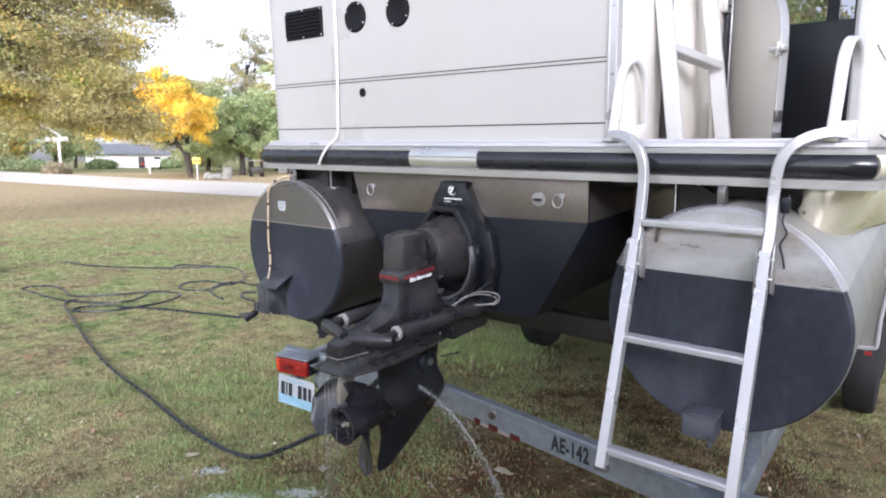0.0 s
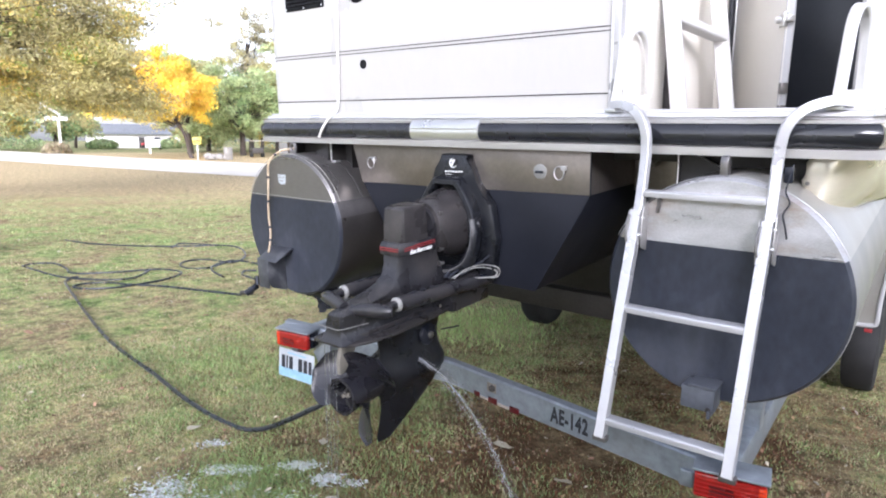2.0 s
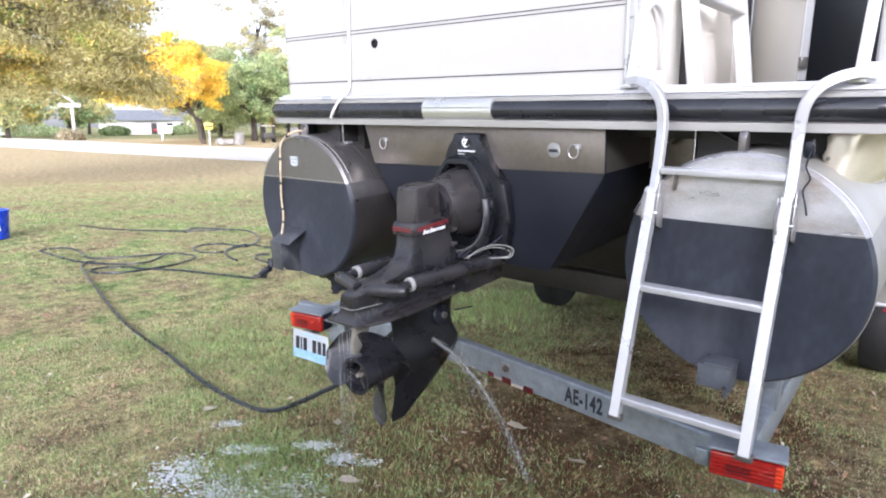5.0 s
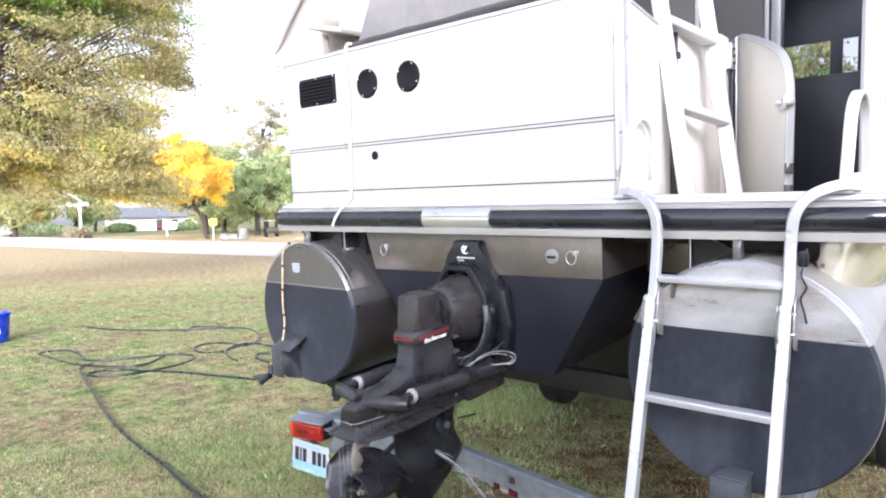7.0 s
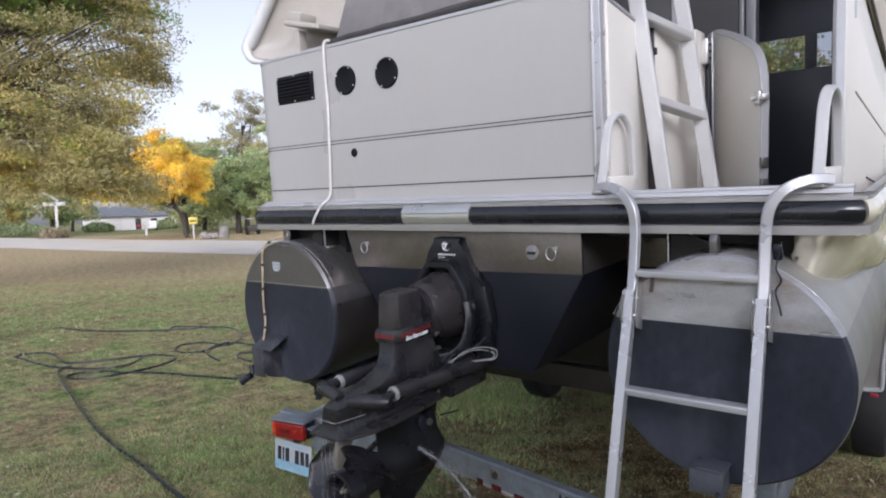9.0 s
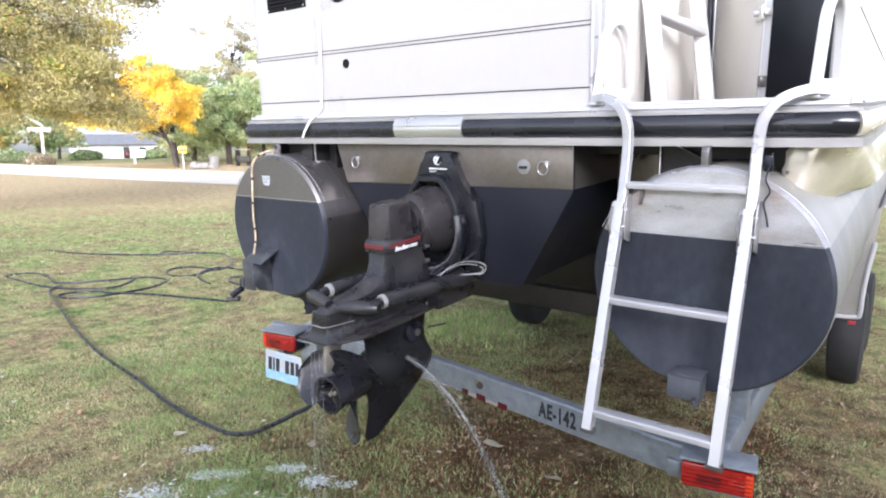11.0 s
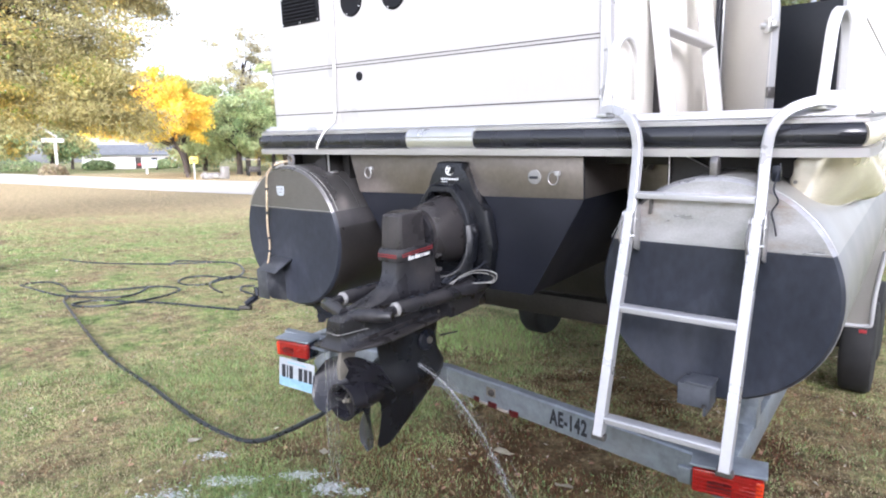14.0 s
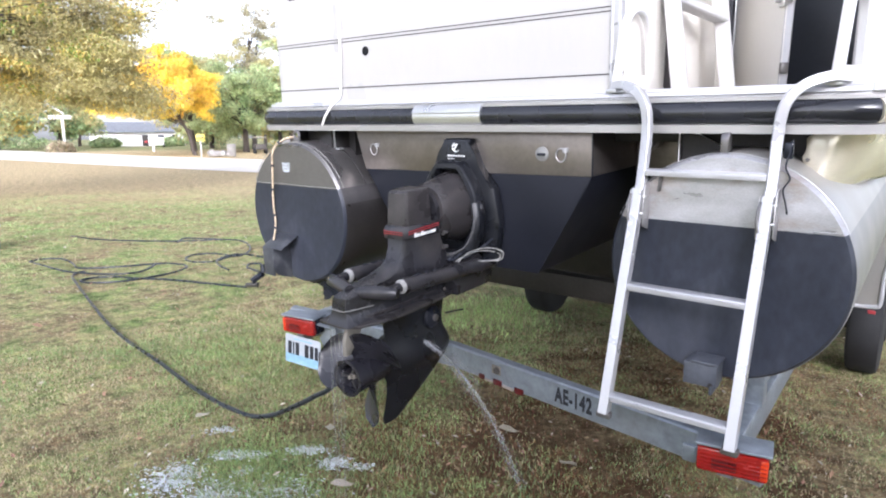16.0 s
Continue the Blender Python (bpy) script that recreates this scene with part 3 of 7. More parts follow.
# louvred vent
bm = B()
box(bm, -1.068, -0.812, 0.028, 0.04, 1.94, 2.068, 0.004)
vent = part("louvre_vent", bm, VENT_BLACK, wall, "black louvred vent")
for k in range(7):
    bm = B()
    z = 1.955 + k * 0.0155
    prism(bm, [(0.028, z), (0.021, z + 0.003), (0.021, z + 0.006), (0.028, z + 0.011)], 0, -1.052, -0.828)
    part("slat", bm, VENT_BLACK, vent)
for x, z in ((-1.06, 1.948), (-0.82, 1.948), (-1.06, 2.06), (-0.82, 2.06), (-0.94, 2.062), (-0.94, 1.946)):
    bm = B()
    lathe(bm, [(0, 0.004), (0.003, 0.004)], (x, 0.03, z), (0, -1, 0), 8)
    part("screw", bm, ALU, vent)
for x, z in ((-0.607, 1.996), (-0.365, 1.994)):
    bm = B()
    lathe(bm, [(0, 0.063), (0.006, 0.063), (0.009, 0.055), (0.006, 0.05), (0.005, 0.0)], (x, 0.038, z), (0, -1, 0), 28)
    spk = part("round_vent", bm, VENT_BLACK, wall, "round black vent")
    for k in range(4):
        a = math.pi / 4 + k * math.pi / 2 + 0.3
        bm = B()
        lathe(bm, [(0, 0.004), (0.003, 0.003)], (x + 0.056 * math.cos(a), 0.031, z + 0.056 * math.sin(a)), (0, -1, 0), 6)
        part("screw", bm, ALU, spk)
bm = B()
lathe(bm, [(0, 0.02), (0.004, 0.019), (0.006, 0.014), (0.004, 0.011), (0.004, 0)], (-0.585, 0.038, 1.683), (0, -1, 0), 16)
part("drain_hole", bm, VENT_BLACK, wall)

# side of the cabin box beside the boarding gap
bm = B()
prism(bm, [(0.076, FLOOR_Z), (0.076, 2.098), (0.43, 2.05), (0.43, FLOOR_Z)], 0, 0.548, 0.574, 0.004)
side = part("side_panel", bm, CREAM, boat, "cream side panel beside the gangway")
bm = B()
prism(bm, [(0.076, 2.099), (0.076, 2.110), (0.43, 2.062), (0.43, 2.051)], 0, 0.543, 0.578, 0.003)
part("top_trim", bm, ALU_WHITE, side)
bm = B()
box(bm, 0.575, 0.60, 0.452, 0.99, FLOOR_Z, 2.07, 0.004)
side2 = part("side_panel", bm, CREAM, boat, "cream side panel beside the gangway")
bm = B()
box(bm, 0.56, 0.60, 0.434, 0.450, FLOOR_Z, 2.07, 0.003)
part("panel_seam", bm, PINLINE, side2)
bm = B()
box(bm, 0.545, 0.60, 0.992, 1.13, FLOOR_Z, 2.135, 0.008)
gpost = part("gate_post", bm, CREAM, boat, "cream gate post")
# dark strip painted where the gap beside the gate lies in shade
bm = B()
box(bm, 0.606, 0.622, 1.11, 1.17, FLOOR_Z, 2.09, 0.003)
part("gap_shade", bm, INK, gpost, "dark strip standing for the shade in the gap")
for z in (1.56, 1.99):
    bm = B()
    box(bm, 0.6, 0.628, 1.06, 1.13, z, z + 0.11, 0.004)
    hp = part("gate_hinge", bm, ALU, gpost, "aluminium hinge leaf")
    for q in (0.025, 0.055, 0.085):
        bm = B()
        lathe(bm, [(0, 0.007), (0.005, 0.007), (0.007, 0.003)], (0.628, 1.09, z + q), (1, -0.4, 0), 8)
        part("bolt", bm, STEEL_DARK, hp)

# open gate with a rounded upper corner, swung into the gangway
GATE = pose(0.60, 1.2, 1.472, 0, 0, -59.0)
outline = [(0.03, -0.078), (0.605, -0.078), (0.617, 0.30), (0.612, 0.37), (0.598, 0.42), (0.572, 0.462), (0.535, 0.495), (0.49, 0.522), (0.41, 0.555), (0.25, 0.61), (0.12, 0.648), (0.03, 0.668)]
bm = B()
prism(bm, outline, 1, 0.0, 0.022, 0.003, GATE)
gate = part("gate", bm, SHADED_CREAM, boat, "open cream gate with a rounded corner")
bm = B()
tube(bm, [GATE @ Vector((x, 0.012, z + 0.002)) for x, z in outline[1:]], 1, profile=flat(0.009, 0.03, 0.002), up=(1, 0, 0))
part("gate_frame", bm, ALU_WHITE, gate)
bm = B()
box(bm, -0.012, 0.055, -0.008, 0.028, -0.078, 0.665, 0.004, GATE)
part("hinge_stile", bm, ALU_WHITE, gate, "bright aluminium hinge stile")
bm = B()
box(bm, 0.58, 0.63, -0.016, 0.0, 0.285, 0.335, 0.004, GATE)
box(bm, 0.612, 0.65, -0.012, 0.016, 0.30, 0.322, 0.003, GATE)
lathe(bm, [(0, 0.012), (0.016, 0.011), (0.02, 0.006)], (0.60, -0.016, 0.31), (0, -1, 0), 10, m=GATE)
part("latch", bm, ALU, gate)
for z in (-0.03, 0.05):
    bm = B()
    box(bm, 0.61, 0.635, -0.006, 0.02, z, z + 0.04, 0.003, GATE)
    part("keeper", bm, ALU_DULL, gate)

# starboard side: low panel with a rounded corner, upright and window cover above
bm = B()
prism(bm, [(0.24, FLOOR_Z), (0.24, 1.98), (0.25, 2.01), (0.28, 2.03), (0.5, 2.04), (0.6, 2.9), (6.5, 2.9), (6.5, FLOOR_Z)], 0, 1.19, 1.218, 0.004)
star = part("starboard_wall", bm, CREAM, boat, "bright cream starboard wall panel")
bm = B()
tube(bm, [(1.2, 0.235, FLOOR_Z), (1.2, 0.235, 1.97), (1.2, 0.25, 2.02), (1.2, 0.29, 2.04), (1.2, 0.46, 2.05)], 1, profile=flat(0.034, 0.03, 0.01), up=(1, 0, 0))
part("edge_tube", bm, ALU_WHITE, star, "aluminium edge tube")
bm = B()
tube(bm, [(1.2, 0.49, 1.98), (1.2, 0.44, 2.3), (1.2, 0.42, 2.6), (1.2, 0.44, 3.2)], 1, profile=flat(0.04, 0.045, 0.012), up=(1, 0, 0))
part("upright", bm, ALU_WHITE, star, "aluminium upright")
bm = B()
prism(bm, [(1.15, 2.88), (1.26, 2.26), (2.28, 2.29), (4.1, 2.24), (5.8, 2.46), (5.8, 2.88)], 0, 1.2185, 1.222)
part("side_window", bm, CABIN_GREY, star, "dull grey side window")
bm = B()
prism(bm, [(0.96, 2.6), (0.97, 2.43), (0.90, 2.11), (1.6, 2.07), (2.7, 2.02), (4.85, 2.03), (4.48, 2.2), (3.4, 2.262), (2.28, 2.295), (1.7, 2.29), (1.24, 2.255), (1.5, 2.6)], 0, 1.2225, 1.232, 0.003)
part("canvas_flap", bm, CANVAS, star, "beige canvas flap hanging below the window")
bm = B()
tube(bm, smooth_path([(1.234, 0.90, 2.115), (1.234, 1.6, 2.07), (1.234, 2.7, 2.02), (1.234, 4.85, 2.0)], 5), 0.007, 6)
part("seam_cord", bm, STEEL_DARK, star)

bm = B()
tube(bm, [(1.2195, 0.552, 1.757), (1.2195, 3.498, 1.603)], 0.003, 6)
part("panel_seam", bm, RAIL_ALU, star, "slanting seam in the panel")
bm = B()
tube(bm, smooth_path([(1.2195, 1.108, 1.459), (1.2195, 3.282, 1.291), (1.2195, 5.456, 1.147)], 4), 0.003, 6)
part("panel_seam", bm, STEEL_DARK, star)
for k in range(6):
    bm = B()
    z = 1.594 - 0.026 * k
    box(bm, 1.2188, 1.2194, 2.457, 2.517, z - 0.018, z, 0)
    part("mark_bar", bm, RAIL_ALU, star)

# cabin: end bulkhead, posts, dark inside with far windows, roof
bm = B()
box(bm, -1.2, 0.30, 1.7, 1.74, FLOOR_Z, 3.2, 0.003)
box(bm, 0.30, 0.66, 1.71, 1.735, FLOOR_Z, 2.56, 0.003)
box(bm, 0.30, 0.66, 1.70, 1.74, 2.56, 3.2, 0.003)
part("bulkhead", bm, CABIN_GREY, boat, "grey cabin bulkhead")
bm = B()
for x0, x1 in ((0.28, 0.30), (0.625, 0.645)):
    box(bm, x0, x1, 1.685, 1.70, FLOOR_Z, 2.56, 0.002)
box(bm, 0.28, 0.66, 1.685, 1.70, 2.54, 2.56, 0.002)
part("door_frame", bm, ALU_WHITE, boat, "thin aluminium door frame")
bm = B()
box(bm, 0.66, 0.705, 1.67, 1.76, FLOOR_Z, 3.2, 0.005)
part("cabin_post", bm, ALU_WHITE, boat, "aluminium door post")
# roof out of view; its aft overhang is added to darken the gangway
bm = B()
box(bm, -1.2, 1.2, 1.74, 7.0, 3.2, 3.24, 0.004)
box(bm, -1.27, 1.25, 0.45, 7.3, 3.24, 3.3, 0.01)
part("cabin_roof", bm, CABIN_GREY, boat, "flat cabin roof")
bm = B()
box(bm, -1.22, -1.2, 1.74, 7.0, FLOOR_Z, 3.2, 0.003)
part("port_wall", bm, CABIN_GREY, boat)
bm = B()
for a in ((-1.2, 0.15, FLOOR_Z, 3.2), (0.15, 1.2, FLOOR_Z, 2.20), (0.15, 1.2, 2.60, 3.2), (0.55, 0.64, 2.20, 2.60), (0.75, 1.2, 2.20, 2.60)):
    box(bm, a[0], a[1], 4.5, 4.53, a[2], a[3])
part("far_wall", bm, CABIN_DARK, boat, "dark far wall with two small windows")
bm = B()
box(bm, 0.66, 1.10, 2.2, 2.7, FLOOR_Z, 1.99, 0.02)
part("console", bm, CABIN_DARK, boat, "dark cabinet inside the cabin")
bm = B()
tube(bm, [(1.02, 2.0, 2.05), (1.06, 2.1, 2.35)], 0.012, 8)
part("curtain_rod", bm, ALU, boat)

bm = B()
box(bm, 0.71, 1.19, 1.688, 1.706, FLOOR_Z, 1.985, 0.004)
part("kick_panel", bm, material("slate_door_panel", (0.040, 0.044, 0.054), 0.4, var=0.12, scale=3, bump=0.05), boat, "dark slate panel across the lower door")
bm = B()
box(bm, 0.71, 1.2, 1.715, 1.72, FLOOR_Z, 3.19)
pane = part("glass_door", bm, TINTED, boat, "dark tinted glass door")
pane.visible_shadow = False
# ---- grab hoops on the gangway ----
def grab_hoop(x, y, turn, deep, high, label):
    ob = thing("grab_handle", (x, y, DECK_Z + 0.022), label, "handle", "gangway grab handles")
    m = pose(x, y, DECK_Z + 0.022, 0, 0, turn)
    bm = B()
    arc = [(0, 0.16 - 0.108 * math.cos(a), high - 0.105 + 0.105 * math.sin(a)) for a in [math.pi * k / 14 for k in range(1, 14)]]
    pts = [(0, 0.0, -0.005), (0, 0.03, high - 0.17)] + arc + [(0, 0.272, high - 0.16), (0, 0.276, 0.04)]
    tube(bm, [m @ Vector((p[0], p[1] * deep, p[2])) for p in pts], 1, profile=flat(0.014, 0.03, 0.004), up=(1, 0, 0))
    part("hoop", bm, ROOF_WHITE, ob)
    bm = B()
    box(bm, -0.012, 0.012, 0.055 * deep, 0.265 * deep, -0.006, 0.045, 0.004, m)
    part("foot_block", bm, CREAM, ob)
    bm = B()
    box(bm, -0.02, 0.02, -0.02, 0.03, -0.006, 0.004, 0.002, m)
    part("foot_plate", bm, ALU, ob)
    return ob


grab_hoop(0.566, 0.0, -14, 0.66, 0.25, "white aluminium grab handle beside the wall corner")
grab_hoop(1.178, 0.0, -8, 0.75, 0.262, "white aluminium grab handle beside the starboard wall")

# ---- boarding ladder ----
ladder = thing("boarding_ladder", (0.88, -0.33, 0.53), "folding aluminium boarding ladder hung over the stern", "ladder")
for x, s in ((0.709, -1), (1.068, 1)):
    bm = B()
    up = smooth_path([(x + s * 0.145, 0.0, 1.492), (x + s * 0.10, -0.03, 1.496), (x + s * 0.045, -0.06, 1.475), (x + s * 0.01, -0.075, 1.43), (x, -0.08, 1.36), (x, -0.098, 1.25), (x, -0.125, 1.15)], 6)
    tube(bm, up, 1, profile=flat(0.029, 0.022, 0.003), up=(1, 0, 0))
    part("upper_rail", bm, LADDER_WHITE, ladder)
    bm = B()
    tube(bm, [(x, -0.128, 1.185), (x, -0.16, 1.07), (x, -0.215, 0.91), (x, -0.335, 0.53)], 1, profile=flat(0.034, 0.029, 0.0015), up=(1, 0, 0))
    rail = part("lower_rail", bm, LADDER_WHITE, ladder)
    bm = B()
    box(bm, x - 0.022, x + 0.022, -0.345, -0.32, 0.517, 0.535, 0.003)
    part("end_plug", bm, ALU_DULL, rail)
    bm = B()
    prism(bm, [(-0.112, 1.19), (-0.096, 1.165), (-0.092, 1.13), (-0.10, 1.095), (-0.118, 1.075), (-0.15, 1.07), (-0.155, 1.12), (-0.14, 1.185)], 0, x - 0.022, x - 0.018, 0.0015)
    prism(bm, [(-0.105, 1.21), (-0.085, 1.20), (-0.08, 1.11), (-0.088, 1.066), (-0.10, 1.06), (-0.14, 1.075), (-0.145, 1.13), (-0.13, 1.20)], 0, x + 0.0175, x + 0.0215, 0.0015)
    hinge = part("hinge_plate", bm, RAIL_ALU, ladder)
    for y, z in ((-0.13, 1.165), (-0.147, 1.115)):
        bm = B()
        lathe(bm, [(-0.0235, 0.0042), (0.0235, 0.0042)], (x, y, z), (1, 0, 0), 8)
        part("bolt", bm, ALU, hinge)
    bm = B()
    tube(bm, smooth_path([(x - 0.014, -0.152, 1.175), (x - 0.017, -0.165, 1.15), (x - 0.017, -0.172, 1.12), (x - 0.012, -0.172, 1.095)], 4), 0.004, 6)
    part("spring_clip", bm, ALU_DULL, hinge)
for y, z, w in ((-0.105, 1.236, 0.03), (-0.214, 0.903, 0.03), (-0.318, 0.582, 0.032)):
    bm = B()
    prism(bm, [(y - 0.018, z - 0.009), (y - 0.018, z + 0.007), (y - 0.014, z + 0.010), (y + 0.02, z + 0.010), (y + 0.02, z + 0.002), (y - 0.008, z + 0.002), (y - 0.008, z - 0.009)], 0, 0.722, 1.055, 0.001)
    part("rung", bm, LADDER_WHITE, ladder)
bm = B()
tube(bm, smooth_path([(1.106, -0.08, 1.335), (1.102, -0.09, 1.30), (1.097, -0.1, 1.265), (1.110, -0.105, 1.235), (1.097, -0.108, 1.205), (1.106, -0.11, 1.17), (1.112, -0.11, 1.14)], 5), 1, profile=flat(0.010, 0.004, 0.001))
box(bm, 1.086, 1.110, -0.092, -0.075, 1.285, 1.33, 0.006)
part("rubber_strap", bm, RUBBER, ladder, "black rubber hold-down strap")
bm = B()
tube(bm, [(0.765, -0.1, 1.235), (0.765, -0.105, 1.2), (0.76, -0.1, 1.18)], 0.006, 6)
part("stand_off", bm, ALU_DULL, ladder)

# ---- roof ladder leaning in the gangway ----
roof_ladder = thing("roof_ladder", (0.70, 0.49, FLOOR_Z), "aluminium ladder leaning up from the deck to the roof", "ladder")
A0, A1, C0, C1 = Vector((0.667, 0.33, 1.462)), Vector((0.465, 0.33, 3.0)), Vector((0.742, 0.66, 1.462)), Vector((0.512, 0.66, 3.0))
for p, q in ((A0, A1), (C0, C1)):
    bm = B()
    tube(bm, [p + (p - q) * 0.046, q], 1, profile=flat(0.055, 0.026, 0.005), up=(0, 1, 0))
    part("side_rail", bm, ROOF_WHITE, roof_ladder)
for za, zb in ((1.785, 1.735), (2.085, 2.042), (2.385, 2.342), (2.685, 2.645)):
    a = A0.lerp(A1, (za - A0.z) / (A1.z - A0.z))
    b = C0.lerp(C1, (zb - C0.z) / (C1.z - C0.z))
    bm = B()
    tube(bm, [a, b], 1, profile=flat(0.06, 0.03, 0.004))
    part("rung", bm, ROOF_WHITE, roof_ladder)
bm = B()
box(bm, 0.60, 0.63, 0.37, 0.39, 1.95, 1.975, 0.003)
part("wall_hook", bm, INK, roof_ladder)

# ---- stern drive ----
DRIVE = pose(-0.10, 0.0, 1.0)
drive = thing("stern_drive", (-0.10, -0.3, 0.9), "dark grey stern drive with three-bladed propeller on the transom", "stern drive")


def egg(rx, zt, zb, n=36, cz=0.04, sq=2.6):
    """A rounded contour, wide at mid height, in the plane of the transom."""
    out = []
    for k in range(n):
        a = 2 * math.pi * k / n
        c, s = math.cos(a), math.sin(a)
        x = rx * math.copysign(abs(c) ** (2 / sq), c)
        z = (zt - cz if s > 0 else cz - zb) * math.copysign(abs(s) ** (2 / sq), s)
        out.append((x, cz + z))
    return out


def dpart(name, bm, mat, label="", smooth=40, parent=None, m=DRIVE):
    for v in bm.verts:
        v.co = m @ v.co
    return part(name, bm, mat, parent or drive, label, smooth)


# transom shield with a raised top that carries a badge
bm = B()
cx = -0.09
prism(bm, [(cx - 0.066, 1.318), (cx + 0.066, 1.318), (cx + 0.078, 1.26), (cx + 0.10, 1.205), (cx + 0.175, 1.13), (cx + 0.20, 1.0), (cx + 0.18, 0.84), (cx - 0.18, 0.84), (cx - 0.20, 1.0), (cx - 0.175, 1.13), (cx - 0.10, 1.205), (cx - 0.078, 1.26)], 1, 0.012, YT, 0.012)
shield = part("transom_shield", bm, MOTOR_BLACK, drive, "black cast transom shield")
bm = B()
lathe(bm, [(0, 0.019), (0.0015, 0.019)], (cx, 0.0115, 1.284), (0, -1, 0), 20)
part("badge", bm, WHITE_MARK, shield, "round white emblem")
bm = B()
lathe(bm, [(0, 0.0165), (0.0015, 0.0165)], (cx + 0.004, 0.0102, 1.286), (0, -1, 0), 20)
part("badge_centre", bm, MOTOR_BLACK, shield)
bm = B()
prism(bm, [(cx - 0.012, 1.272), (cx - 0.004, 1.272), (cx + 0.012, 1.298), (cx + 0.004, 1.298)], 1, 0.007, 0.0087)
prism(bm, [(cx - 0.014, 1.290), (cx + 0.004, 1.290), (cx + 0.002, 1.296), (cx - 0.010, 1.296)], 1, 0.007, 0.0087)
part("badge_stroke", bm, WHITE_MARK, shield)
for k in range(7):
    bm = B()
    x = cx - 0.042 + k * 0.0127
    prism(bm, [(x, 1.2475), (x + 0.0078, 1.2475), (x + 0.0102, 1.2540), (x + 0.0024, 1.2540)], 1, 0.0105, 0.0122)
    part("letter_bar", bm, WHITE_MARK, shield)
bm = B()
box(bm, cx - 0.041, cx - 0.008, 0.0095, 0.012, 1.2385, 1.2405)
part("small_print_bar", bm, WHITE_MARK, shield)
# gimbal ring
bm = B()
GIM = pose(-0.10, 0.0, 1.0)
contour = [(0.0, 0.232), (0.046, 0.232), (0.072, 0.214), (0.124, 0.135), (0.142, 0.06), (0.14, -0.04), (0.11, -0.13), (0.05, -0.175), (-0.05, -0.175), (-0.11, -0.13), (-0.14, -0.04), (-0.142, 0.06), (-0.124, 0.135), (-0.072, 0.214), (-0.046, 0.232)]
outer = smooth_path([(x, 0, z) for x, z in contour + contour[:1]], 3)
rings = []
for p in outer:
    inw = (Vector((0, 0, 0.03)) - p).normalized()
    rings.append([p + Vector((0, 0.03, 0)), p + Vector((0, -0.03, 0)), p + inw * 0.008 + Vector((0, -0.04, 0)), p + inw * 0.026 + Vector((0, -0.042, 0)), p + inw * 0.036 + Vector((0, -0.03, 0)), p + inw * 0.04 + Vector((0, 0.03, 0))])
loft(bm, rings, caps=False)
dpart("gimbal_ring", bm, MOTOR_BLACK, "heavy black gimbal ring", m=GIM)
bm = B()
lathe(bm, [(0, 0.028), (0.02, 0.028), (0.028, 0.02), (0.03, 0.0)], (0.135, -0.025, 0.055), (0.5, -1, 0), 16)
box(bm, 0.105, 0.16, -0.045, 0.0, 0.025, 0.085, 0.012)
dpart("pivot_boss", bm, MOTOR, m=GIM)
bm = B()
tube(bm, smooth_path([(0.137, -0.03, 0.075), (0.15, -0.04, 0.02), (0.148, -0.055, -0.04), (0.125, -0.075, -0.095), (0.085, -0.10, -0.125), (0.05, -0.12, -0.13)], 5), 1, profile=[(0.022 * math.cos(a), 0.034 * math.sin(a)) for a in [2 * math.pi * k / 12 for k in range(12)]], up=(0, 1, 0))
dpart("ring_arm", bm, MOTOR_BLACK, m=GIM)
# bell housing
bm = B()
loft(bm, [[Vector((x * s, v, 0.055 + (z - 0.055) * s)) for x, z in egg(0.112, 0.182, -0.078, sq=2.2)] for v, s in ((0.03, 0.9), (-0.005, 1.03), (-0.025, 1.05), (-0.04, 1.02), (-0.09, 0.93), (-0.135, 0.88), (-0.165, 0.84), (-0.178, 0.78))])
dpart("bell_housing", bm, MOTOR_WORN, "round bell housing")
bm = B()
for k in range(3):
    loft(bm, [[Vector((x * s, 0.005 + k * 0.018 + dv, 0.055 + (z - 0.055) * s)) for x, z in egg(0.098, 0.168, -0.09)] for dv, s in ((0, 0.92), (0.009, 1.06), (0.018, 0.92))])
dpart("bellows", bm, INK, "black rubber bellows")
bm = B()
loft(bm, [[Vector((x * s, v, 0.03 + (z - 0.03) * s)) for x, z in egg(0.072, 0.135, -0.10, cz=0.03)] for v, s in ((-0.178, 1.0), (-0.198, 1.0))])
dpart("bolt_flange", bm, MOTOR)
for z in (0.115, 0.065, -0.02, -0.075):
    bm = B()
    lathe(bm, [(0, 0.011), (0.007, 0.011), (0.008, 0.007), (0.022, 0.007)], (0.074, -0.172, z), (0.25, 1, 0), 6)
    dpart("bolt", bm, ALU_DULL)


def sect(half_a, half_f, va, vf, z, c=0.02, du=0.0):
    """A chamfered plan section of the housing, from aft va to fore vf."""
    return [Vector((p[0] + du, p[1], p[2])) for p in ((-half_a + c * 0.6, va, z), (half_a - c * 0.6, va, z), (half_a, va + c, z), (half_f, vf - c, z), (half_f - c, vf, z), (-half_f + c, vf, z), (-half_f, vf - c, z), (-half_a, va + c, z))]


